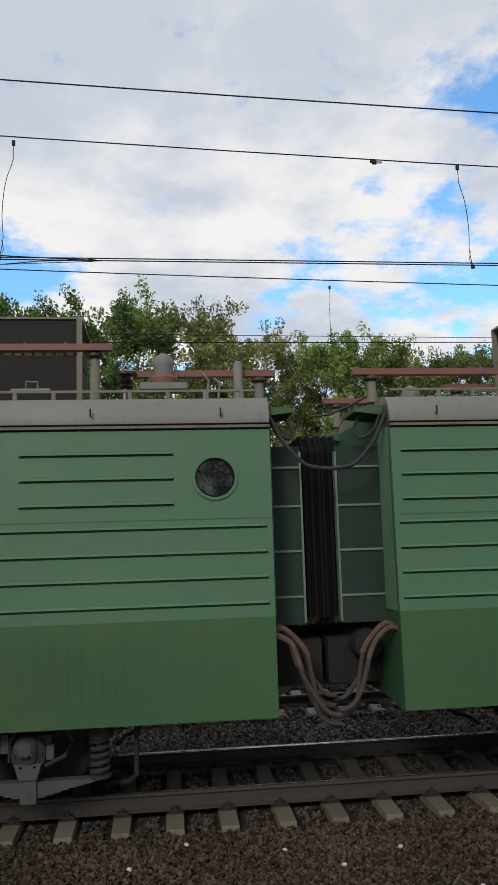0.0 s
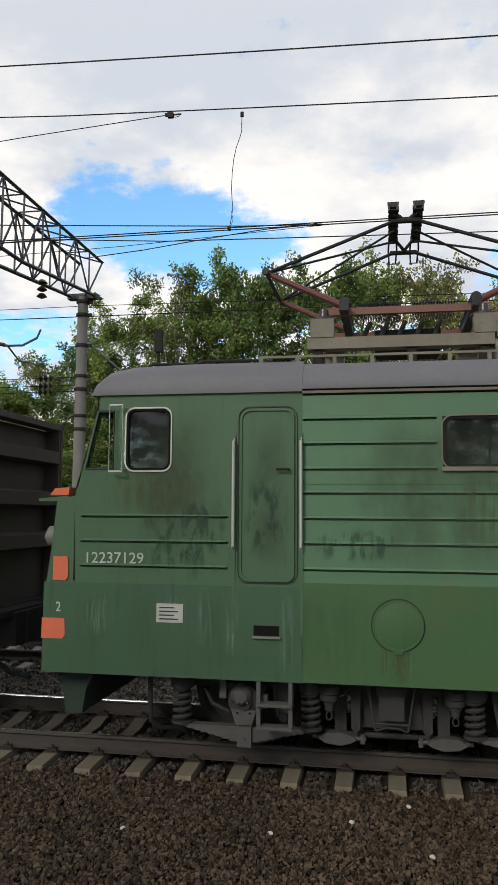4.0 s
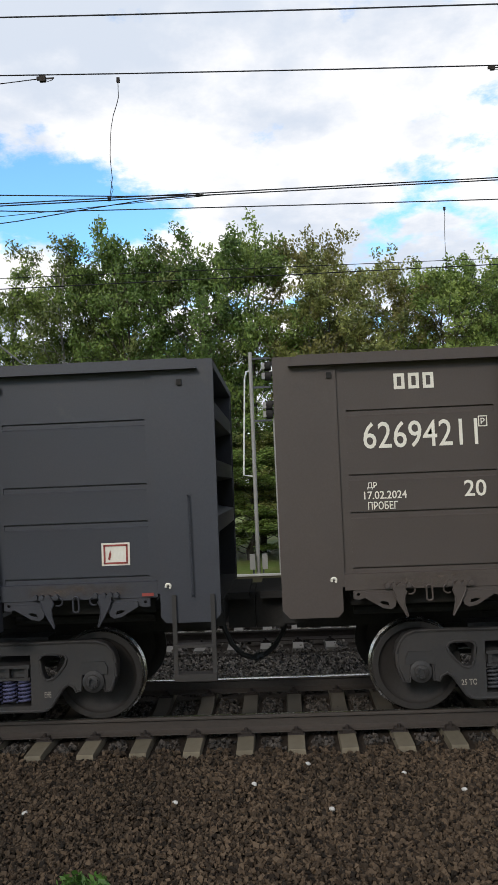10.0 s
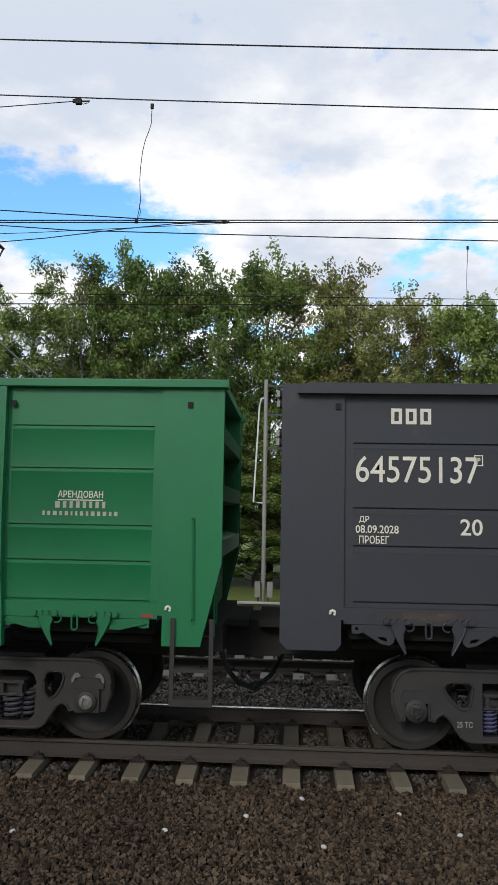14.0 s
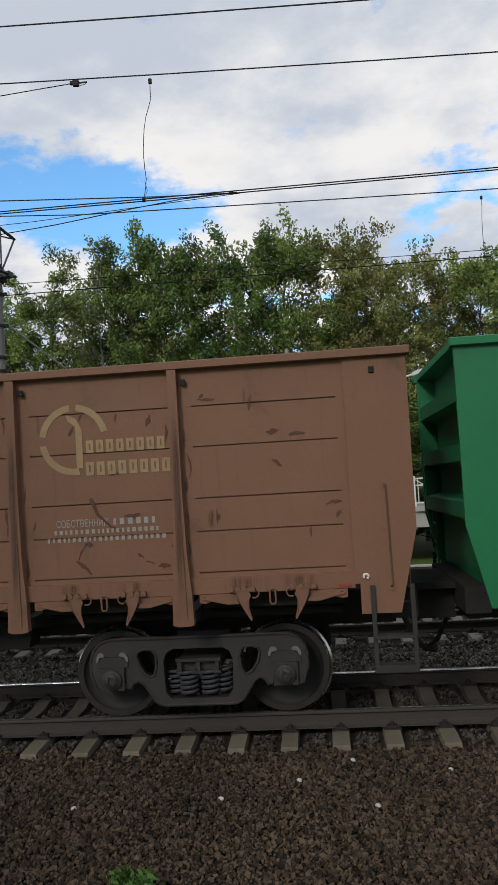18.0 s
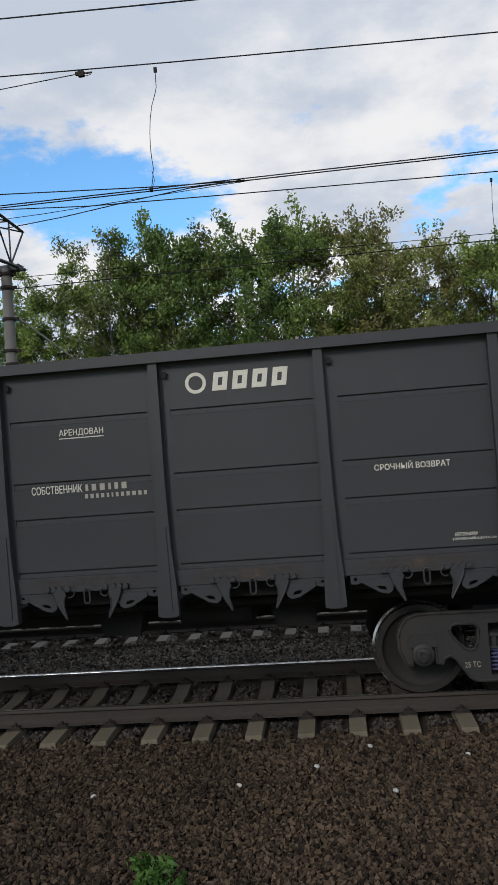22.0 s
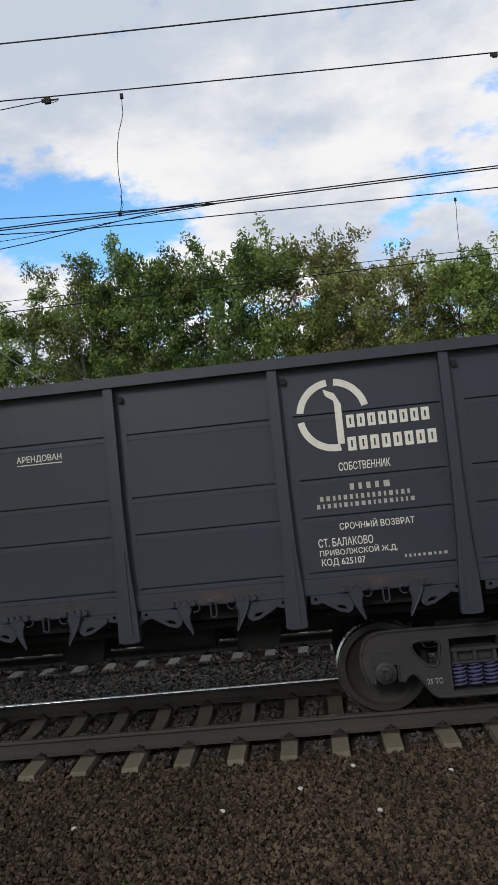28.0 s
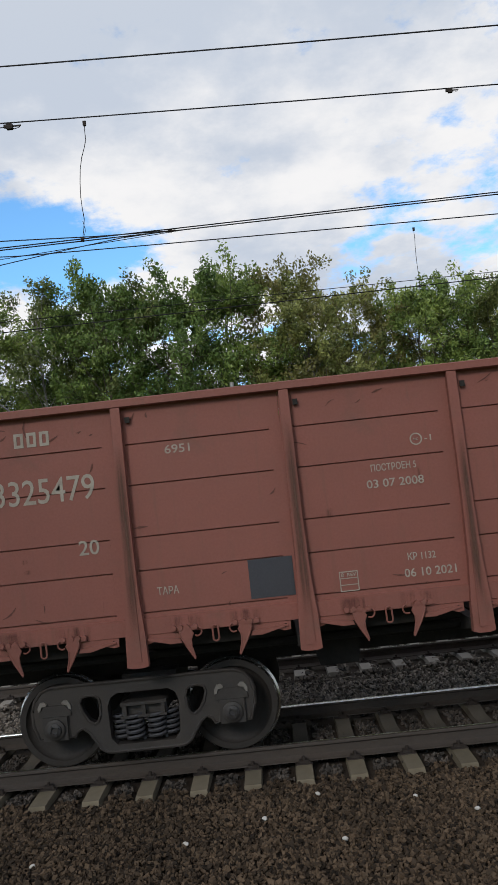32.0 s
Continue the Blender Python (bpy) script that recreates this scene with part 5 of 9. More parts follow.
def scuff(wagon, x, z, length, wide, angle, mat, rng):
    """A ragged patch of scraped or rusted paint, long in one direction."""
    c, q = math.cos(angle), math.sin(angle)
    n = 7
    up = [(k / n, wide * math.sin(math.pi * (0.08 + 0.84 * k / n)) * rng.uniform(0.35, 1.1)) for k in range(n + 1)]
    low = [(k / n, -wide * math.sin(math.pi * (0.08 + 0.84 * k / n)) * rng.uniform(0.35, 1.1)) for k in range(n, -1, -1)]
    bend = rng.uniform(-0.12, 0.12) * length
    pts = []
    for a, b in up + low:
        u, v = (a - 0.5) * length, b + bend * math.sin(math.pi * a)
        pts.append((x + u * c - v * q, z + u * q + v * c))
    bm = bmesh.new()
    prism(bm, pts, "y", FACE + 0.0005 - 0.0003 * (int(abs(x) * 37 + z * 91) % 5), FACE + 0.003)
    part("scuff", bm, M[mat], wagon)


def capacity(wagon, x, z, load, volume, mat="white"):
    write(wagon, load, x - 0.50, z, 0.26, 0.10, mat)
    write(wagon, volume, x - 0.03, z, 0.20, 0.10, mat)
    write(wagon, "3", x + 0.11, z + 0.045, 0.04, 0.06, mat)
    write(wagon, "120 км/ч", x + 0.48, z, 0.36, 0.10, mat)


def new_style_marks(wagon, number, built, repair, due, dx=0.0, wide=1.24):
    """Stencils shared by the newer wagons."""
    blocks(wagon, -5.22 + dx, 3.47, 0.44, 0.16, 3)
    write(wagon, number, (-5.19 if wide < 1.3 else -5.22) + 0.8 * dx, 2.93, wide, 0.27)
    outline_box(wagon, -4.56 + dx, 3.03, 0.08, 0.10, 0.010)
    write(wagon, "Р", -4.56 + dx, 3.03, 0.04, 0.06)
    write(wagon, "ДР", -5.70 + dx, 2.42, 0.10, 0.07)
    write(wagon, due, -5.57 + dx, 2.325, 0.43, 0.08)
    write(wagon, "ПРОБЕГ", -5.60 + dx, 2.22, 0.30, 0.08)
    write(wagon, "20", -4.67 + 0.7 * dx, 2.36, 0.22, 0.165)
    write(wagon, "ПОСТРОЕН 1378", -1.30, 3.54, 0.60, 0.075)
    write(wagon, built, -1.28, 3.44, 0.44, 0.075)
    write(wagon, "КР", -1.42, 3.03, 0.10, 0.075)
    write(wagon, repair, -1.29, 2.935, 0.44, 0.08)
    check_mark(wagon, -1.37, 2.70)
    maker_mark(wagon, -2.10, 3.47)
    rev_table(wagon, -2.12, 2.33)


def wheel_mesh():
    bm = bmesh.new()
    for s in (-1, 1):
        prof = [(0.10, 0.66), (0.12, 0.70), (0.36, 0.735), (0.40, 0.705), (0.455, 0.70), (0.503, 0.715), (0.505, 0.732), (0.481, 0.748), (0.475, 0.765), (0.470, 0.832),
                (0.462, 0.838), (0.405, 0.838), (0.395, 0.815), (0.36, 0.790), (0.17, 0.772), (0.145, 0.83), (0.10, 0.835)]
        lathe(bm, [(r, s * h) for r, h in prof], (0, 0, 0), "y", 40, slot={6, 8})
    lathe(bm, [(0.08, -1.15), (0.08, 1.15)], (0, 0, 0), "y", 16)
    return mesh_of("wheelset", bm, [M["wheel"], M["tread"]])


def helix(bm, x, z0, z1, r, wire, turns, y=-1.02, n=60):
    tube(bm, [(x + r * math.cos(k / n * turns * math.tau), y + r * math.sin(k / n * turns * math.tau), z0 + (z1 - z0) * k / n) for k in range(n + 1)], wire, 6)


def plate_with_holes(loops, y0, y1):
    """A thick upright plate whose first loop is the outline and the rest are openings."""
    bm = bmesh.new()
    edges = []
    for pts in loops:
        vs = [bm.verts.new((x, y0, z)) for x, z in pts]
        edges += [bm.edges.new((a, b)) for a, b in zip(vs, vs[1:] + vs[:1])]
    bmesh.ops.triangle_fill(bm, edges=edges, use_beauty=True, use_dissolve=True)
    got = bmesh.ops.extrude_face_region(bm, geom=bm.faces[:])
    bmesh.ops.translate(bm, vec=(0, y1 - y0, 0), verts=[g for g in got["geom"] if isinstance(g, bmesh.types.BMVert)])
    return bm


def bogie_meshes(kind):
    out = {}
    # side frame: one casting with two window openings and a spring nest
    half = [(0.30, 0.885), (0.80, 0.89), (0.98, 0.885), (1.08, 0.85), (1.15, 0.77), (1.18, 0.66), (1.175, 0.52), (1.12, 0.375), (1.06, 0.37), (1.035, 0.44), (1.03, 0.64), (0.81, 0.645), (0.80, 0.38), (0.745, 0.37), (0.72, 0.42),
            (0.66, 0.45), (0.60, 0.41), (0.53, 0.31), (0.475, 0.225), (0.42, 0.19), (0.36, 0.18)]
    hole = [(0.64, 0.715), (0.615, 0.755), (0.565, 0.77), (0.40, 0.77), (0.36, 0.75), (0.345, 0.71), (0.37, 0.56), (0.395, 0.51), (0.43, 0.495), (0.49, 0.51), (0.56, 0.575), (0.62, 0.655)]
    if kind == "old":
        hole = [(0.665, 0.70), (0.645, 0.755), (0.585, 0.775), (0.50, 0.77), (0.46, 0.735), (0.445, 0.66), (0.455, 0.56), (0.48, 0.50), (0.52, 0.48), (0.58, 0.515), (0.64, 0.61)]
    nest = [(-0.25, 0.235), (-0.25, 0.765), (0.25, 0.765), (0.25, 0.235)] if kind != "old" else [(-0.30, 0.25), (-0.36, 0.32), (-0.375, 0.64), (-0.34, 0.73), (-0.27, 0.77), (0.27, 0.77), (0.34, 0.73), (0.375, 0.64), (0.36, 0.32), (0.30, 0.25)]
    bm = plate_with_holes([half + [(-x, z) for x, z in half[::-1]], hole, [(-x, z) for x, z in hole], nest], -1.10, -0.96)
    grime = M["darkbogie"] if kind == "old" else M["bogie"]
    for loop in (half + [(-x, z) for x, z in half[::-1]], hole, [(-x, z) for x, z in hole]):
        tube(bm, [(x * (0.985 if loop[0] == half[0] else 1), -1.098, z) for x, z in loop + loop[:1]], 0.017, 6)
    out["side_frame"] = mesh_of("side_frame", bm, grime)
    bm = bmesh.new()
    prism(bm, [(-0.24, 0.54), (-0.24, 0.64), (-0.20, 0.66), (0.20, 0.66), (0.24, 0.64), (0.24, 0.54), (0.19, 0.51), (-0.19, 0.51)], "y", -1.04, 1.04)
    for s in (-1, 1):
        for a, b in ((-0.22, -0.18), (-0.02, 0.02), (0.18, 0.22)):
            box(bm, a, b, *sorted((s * 1.04, s * 1.10)), 0.52, 0.65)
        box(bm, -0.24, 0.24, *sorted((s * 1.03, s * 1.11)), 0.63, 0.665)
        box(bm, -0.24, 0.24, *sorted((s * 1.03, s * 1.11)), 0.505, 0.53)
    box(bm, -0.3, 0.3, -0.6, 0.6, 0.70, 0.86)
    out["bolster"] = mesh_of("bolster", bm, grime, 0.012)
    bm = bmesh.new()
    if kind == "old":
        helix(bm, 0, 0.27, 0.53, 0.088, 0.019, 5)
    else:
        helix(bm, 0, 0.26, 0.52, 0.070, 0.0125, 6.5, n=90)
    helix(bm, 0, 0.27, 0.51, 0.036, 0.011, 6)
    out["spring"] = mesh_of("coil_spring", bm, M["bluespring"] if kind == "blue" else M["spring"])
    bm = bmesh.new()
    if kind == "old":
        box(bm, -0.13, 0.13, -1.14, -0.93, 0.36, 0.60)
        prism(bm, [(-0.17, 0.64), (-0.10, 0.71), (0.10, 0.71), (0.17, 0.64), (0.17, 0.60), (-0.17, 0.60)], "y", -1.12, -0.93)
        lathe(bm, [(0.105, -1.13), (0.105, -1.165), (0.085, -1.175)], (0, 0, 0.475), "y", 20)
    else:
        prism(bm, [(-0.15, 0.62), (-0.12, 0.68), (0.12, 0.68), (0.15, 0.62), (0.15, 0.55), (-0.15, 0.55)], "y", -1.12, -0.93)
        lathe(bm, [(0.115, -0.95), (0.115, -1.13), (0.09, -1.145)], (0, 0, 0.475), "y", 20)
    for k in range(3):
        a = k * math.tau / 3 + 0.4
        lathe(bm, [(0.014, -1.14), (0.014, -1.19)], (0.05 * math.cos(a), 0, 0.475 + 0.05 * math.sin(a)), "y", 6)
    out["axle_box"] = mesh_of("axle_box", bm, grime, 0.006)
    bm = bmesh.new()
    tube(bm, [(0.72, -0.72, 0.62), (0.60, -0.72, 0.35)], 0.03, 6)
    box(bm, 0.46, 0.52, -0.85, -0.70, 0.30, 0.62)
    tube(bm, [(0.5, -0.75, 0.32), (-0.5, -0.75, 0.32)], 0.02, 6)
    box(bm, -0.52, -0.46, -0.85, -0.70, 0.30, 0.62)
    out["brake_rigging"] = mesh_of("brake_rigging", bm, M["under"])
    return out


def axle_cap_mesh(kind):
    bm = bmesh.new()
    y = -1.175 if kind in ("old", "dull") else -1.145
    lathe(bm, [(0.072, y + 0.01), (0.072, y - 0.012), (0.060, y - 0.020), (0.034, y - 0.024), (0.030, y - 0.010)], (0, 0, 0.475), "y", 20)
    for k in range(4):
        a = k * math.tau / 4 + 0.5
        lathe(bm, [(0.011, y - 0.018), (0.011, y - 0.036)], (0.048 * math.cos(a), 0, 0.475 + 0.048 * math.sin(a)), "y", 6)
    return mesh_of("axle_end_cap", bm, M["axlecap"] if kind == "old" else M["bogie"])


def frame_lug_mesh():
    """Bright worn lug of the side frame over an axle box corner."""
    bm = bmesh.new()
    prism(bm, [(0.075, 0.735), (0.105, 0.76), (0.145, 0.755), (0.175, 0.70), (0.172, 0.66), (0.150, 0.665), (0.135, 0.71), (0.085, 0.715)], "y", -1.125, -1.09)
    return mesh_of("frame_lug", bm, M["axlecap"], 0.006)


AXLE_CAP, FRAME_LUG = {k: axle_cap_mesh(k) for k in ("blue", "plain", "old", "dull")}, frame_lug_mesh()
BOGIES = {k: bogie_meshes(k) for k in ("blue", "plain", "old")}
WHEELSET = wheel_mesh()
SPINNERS = []


def add_bogie(wagon, x, kind, cap):
    parts = BOGIES[kind]
    b = put("bogie", parts["bolster"], wagon, pose(x, 0, 0), "cast steel three-piece bogie")
    for turn in (pose(0, 0, 0), TURN):
        put("side_frame", parts["side_frame"], b, turn)
        for k, y in ((-0.115, 0), (0.115, 0), (-0.255, 0.08), (0.255, 0.08)) if kind == "old" else ((-0.165, 0), (0.0, 0), (0.165, 0)):
            put("coil_spring", parts["spring"], b, turn @ pose(k, y, 0))
        for k in (-0.925, 0.925):
            put("axle_box", parts["axle_box"], b, turn @ pose(k, 0, 0))
            put("axle_end_cap", AXLE_CAP[cap], b, turn @ pose(k, 0, 0))
            if kind == "old":
                for q in (-1, 1):
                    put("frame_lug", FRAME_LUG, b, turn @ pose(k, 0, 0) @ Matrix.Diagonal((q, 1, 1, 1)))
        put("brake_rigging", parts["brake_rigging"], b, turn)
    for word, x in (("25 ТС", -0.43), ("ЕНЕ", 0.43)):
        if kind != "old":
            put("casting_mark", text_mesh(word, M["faded"], 0.16 if x < 0 else 0.07, 0.06), b, pose(x, -1.102, 0.35))
    for k in (-0.925, 0.925):
        w = put("wheelset", WHEELSET, b, pose(k, 0, 0.475))
        SPINNERS.append((w, k, 0.475, 0.475))


def wagon_meshes(style, paint):
    P = PAINT[paint]
    low = M["olive_grime"] if paint == "teal" else P
    RIM = RIMS.get(paint, 3.69)
    prof = side_profile(LINES.get(paint, LINES[style]), RIM, (8 if paint == "green" else 4) if style == "old" else 0)
    out = {}

    def panel(w):
        # pressed middle between flat upright margins
        bm = bmesh.new()
        prism(bm, prof, "x", -w / 2 + 0.125, w / 2 - 0.115)
        for a, b in ((-w / 2, -w / 2 + 0.125), (w / 2 - 0.115, w / 2)):
            box(bm, a, b, -1.449, -1.40, 1.42, RIM + 0.005)
        return mesh_of("side_panel", bm, P)
    out["panel"], out["end_panel"] = panel(1.726), panel(1.726)
    bm = bmesh.new()
    prism(bm, [(-0.048, RIM), (0.048, RIM), (0.052, 2.45), (0.068, 1.80), (0.098, 1.42), (0.108, 1.09), (0.05, 1.075), (-0.05, 1.075), (-0.108, 1.09), (-0.098, 1.42), (-0.068, 1.80), (-0.052, 2.45)], "y", -1.535, -1.44)
    prism(bm, [(-0.030, 2.0), (0.030, 2.0), (0.045, 1.14), (-0.045, 1.14)], "y", -1.546, -1.534)
    out["post"] = mesh_of("side_post", bm, P, 0.010)
    bm = bmesh.new()
    k = 6.46 if style == "old" else 6.58
    edge = [(6.02, RIM), (6.66, RIM), (6.66, 1.95), (k, 1.12), (6.07, 1.12), (6.07, 1.42), (6.02, 1.42)] if style == "old" else [
        (6.02, RIM), (6.47, RIM), (6.47, RIM + 0.10), (6.66, RIM + 0.10), (6.655, 1.20), (6.58, 1.12), (6.10, 1.12), (6.045, 1.18), (6.045, 1.42), (6.02, 1.42)]
    prism(bm, edge, "y", -1.475, -1.42)
    out["corner"] = mesh_of("corner_panel", bm, P, 0.010)
    bm = bmesh.new()
    if style == "new":
        # the lip stops short of the corners with raked ends
        prism(bm, [(-1.40, RIM - 0.002), (-1.465, RIM - 0.002), (-1.465, RIM + 0.105), (-1.40, RIM + 0.105)], "x", -6.655, 6.655)
        prism(bm, [(-6.50, RIM - 0.005), (6.50, RIM - 0.005), (6.485, RIM + 0.03), (6.40, RIM + 0.105), (-6.40, RIM + 0.105), (-6.485, RIM + 0.03)], "y", -1.56, -1.463)
    else:
        prism(bm, [(-1.40, RIM), (-1.52, RIM), (-1.535, RIM + 0.01), (-1.535, RIM + 0.08), (-1.52, RIM + 0.09), (-1.40, RIM + 0.09)], "x", -6.70, 6.70)
    out["rim"] = mesh_of("top_rail", bm, P, 0.006)
    bm = bmesh.new()
    prism(bm, [(-1.39, 1.38), (-1.47, 1.38), (-1.478, 1.385), (-1.478, 1.542), (-1.46, 1.55), (-1.39, 1.55)], "x", -6.02, 6.02)
    out["sill"] = mesh_of("side_sill", bm, P, 0.005)
    # end wall with its ribs
    bm = bmesh.new()
    box(bm, 6.40, 6.44, -1.42, 1.42, 1.30, RIM + 0.005)
    out["end_wall"] = mesh_of("end_wall", bm, P)
    bm = bmesh.new()
    prism(bm, [(6.43, -0.13), (6.648, -0.085), (6.648, 0.085), (6.43, 0.13)], "y", -1.40, 1.40)
    out["rib"] = mesh_of("end_rib", bm, P, 0.008)
    bm = bmesh.new()
    box(bm, 6.42, 6.66, -1.40, 1.40, RIM + 0.02, RIM + 0.098)
    out["end_rim"] = mesh_of("end_rail", bm, P, 0.006)
    bm = bmesh.new()
    prism(bm, [(6.405, 1.16), (6.45, 1.16), (6.645, 1.97), (6.645, RIM + 0.015), (6.405, RIM + 0.015)] if style == "old" else
          [(6.405, 1.16), (6.60, 1.16), (6.645, 1.22), (6.645, RIM + 0.015), (6.405, RIM + 0.015)], "y", -1.418, -1.37)
    out["end_post"] = mesh_of("end_post", bm, P, 0.01)
    # floor hatch latch: hook, hinge bosses, bracket plate with lever, lashing ring
    bm = bmesh.new()
    prism(bm, [(0.255, 1.43), (0.365, 1.43), (0.362, 1.375), (0.340, 1.315), (0.300, 1.235), (0.225, 1.105), (0.222, 1.135), (0.248, 1.225), (0.252, 1.30), (0.225, 1.365)], "y", -1.515, -1.495)
    tube(bm, [(0.362, -1.515, 1.375), (0.340, -1.515, 1.315), (0.300, -1.515, 1.235), (0.225, -1.513, 1.108)], 0.009, 5)
    tube(bm, [(0.225, -1.515, 1.365), (0.252, -1.515, 1.30), (0.248, -1.515, 1.225), (0.222, -1.513, 1.120)], 0.009, 5)
    out["latch"] = mesh_of("hatch_latch", bm, low, 0.003)
    bm = bmesh.new()
    for j in (0.20, 0.285, 0.35, 0.415):
        lathe(bm, [(0.026, -1.525), (0.026, -1.478)], (j, 0, 1.425), "y", 10)
    prism(bm, [(0.17, 1.392), (0.44, 1.392), (0.43, 1.43), (0.19, 1.43)], "y", -1.505, -1.479)
    tube(bm, [(0.235 - 0.05 + 0.045 * math.cos(a), -1.50, 1.375 + 0.045 * math.sin(a)) for a in (math.radians(60 + 22 * k) for k in range(12))], 0.009, 5)
    out["hinge"] = mesh_of("latch_hinge", bm, low, 0.0)
    bm = plate_with_holes([[(0.345, 1.386), (0.75, 1.386), (0.75, 1.295), (0.69, 1.288), (0.60, 1.315), (0.345, 1.318)], [(0.70 + 0.018 * math.cos(a), 1.341 + 0.016 * math.sin(a)) for a in (k * math.tau / 8 for k in range(8))]], -1.47, -1.455)
    slim = [[(0.345, 1.275), (0.36, 1.315), (0.72, 1.352), (0.725, 1.336), (0.46, 1.272)]]
    bm2 = plate_with_holes(slim if style == "old" else [[(0.325, 1.285), (0.37, 1.345), (0.625, 1.350), (0.63, 1.300), (0.47, 1.205), (0.385, 1.185), (0.34, 1.215)], [(0.40, 1.225), (0.46, 1.235), (0.50, 1.262), (0.46, 1.272), (0.41, 1.258)]], -1.492, -1.474)
    keep = bpy.data.meshes.new("lever")
    bm2.to_mesh(keep)
    bm2.free()
    bm.from_mesh(keep)
    bpy.data.meshes.remove(keep)
    out["lug"] = mesh_of("hatch_lug", bm, low)
    bm = bmesh.new()
    c = [(0.030 * math.cos(a), -1.51, 1.341 + 0.030 * math.sin(a) + (0.048 if math.sin(a) > 0 else -0.048)) for a in (i * math.tau / 14 for i in range(15))]
    tube(bm, c, 0.010, 6)
    out["ring"] = mesh_of("lashing_ring", bm, P)
    bm = bmesh.new()
    box(bm, -0.76, 0.76, -1.22, 1.22, 1.20, 1.30)
    box(bm, -0.78, 0.78, -1.30, -1.23, 1.305, 1.372)
    out["hatch"] = mesh_of("floor_hatch", bm, M["under"], 0.01)
    bm = bmesh.new()
    arc = [(0.024 * math.cos(a), -1.484, 0.024 * math.sin(a)) for a in (math.radians(-60 + 30 * k) for k in range(10))]
    tube(bm, arc, 0.013, 6)
    out["reflector"] = mesh_of("reflector", bm, M["white"])
    bm = bmesh.new()
    tube(bm, [(6.36, -1.47, 2.40), (6.36, -1.52, 2.40), (6.362, -1.52, 2.37), (6.375, -1.52, 1.40), (6.375, -1.47, 1.37)], 0.009, 6)
    for x, z in ((6.36, 2.40), (6.375, 1.375)):
        lathe(bm, [(0.032, -1.486), (0.032, -1.474)], (x, 0, z), "y", 10)
    out["handle"] = mesh_of("grab_handle", bm, P)
    bm = bmesh.new()
    box(bm, -0.025, 0.025, -1.495, -1.472, -0.03, 0.03)
    out["lug_small"] = mesh_of("eyelet", bm, M["under"], 0.006)
    return out


def step_meshes(mat):
    bm = bmesh.new()
    for x in (6.185, 6.575):
        box(bm, x - 0.022, x + 0.022, -1.505, -1.477, 0.54, 1.40)
        box(bm, x - 0.018, x + 0.018, -1.477, -1.44, 1.30, 1.36)
    box(bm, 6.165, 6.595, -1.52, -1.40, 0.875, 0.905)
    box(bm, 6.165, 6.595, -1.52, -1.38, 0.545, 0.615)
    return mesh_of("step_ladder", bm, mat, 0.004)


STEPS = step_meshes(M["darkbogie"])


def coupler_mesh():
    bm = bmesh.new()
    box(bm, 6.30, 6.72, -0.09, 0.09, 0.96, 1.14)
    prism(bm, [(6.70, -0.12), (6.70, 0.20), (6.90, 0.20), (6.95, 0.10), (6.86, 0.02), (6.94, -0.06), (6.99, -0.16), (6.90, -0.22), (6.80, -0.16)], "z", 0.86, 1.24)
    return mesh_of("coupler", bm, M["under"], 0.02)


def hose_mesh():
    bm = bmesh.new()
    tube(bm, [(6.45, -0.40, 1.02), (6.56, -0.40, 0.98), (6.60, -0.38, 0.84), (6.67, -0.32, 0.66), (6.78, -0.20, 0.51), (6.88, -0.09, 0.45), (6.965, -0.02, 0.435)], 0.030, 8)
    lathe(bm, [(0.042, 6.91), (0.047, 6.965)], (0, -0.03, 0.437), "x", 8)
    return mesh_of("brake_hose", bm, M["rubber"])


def bearer_mesh():
    bm = bmesh.new()
    for s in (-1, 1):
        prism(bm, [(s * 0.27, 0.92), (s * 1.38, 1.10), (s * 1.38, 1.21), (s * 0.27, 1.21)], "x", -0.06, 0.06)
    return mesh_of("cross_bearer", bm, M["under"])


def beam_mesh():
    bm = bmesh.new()
    box(bm, 6.40, 6.66, -1.15, 1.15, 1.02, 1.295)
    box(bm, 6.65, 6.962, -0.42, 0.42, 0.86, 1.26)
    box(bm, 6.66, 6.90, -0.62, 0.62, 1.21, 1.285)
    return mesh_of("end_beam", bm, M["under"], 0.012)


COUPLER, HOSE, BEARER, BEAM = coupler_mesh(), hose_mesh(), bearer_mesh(), beam_mesh()


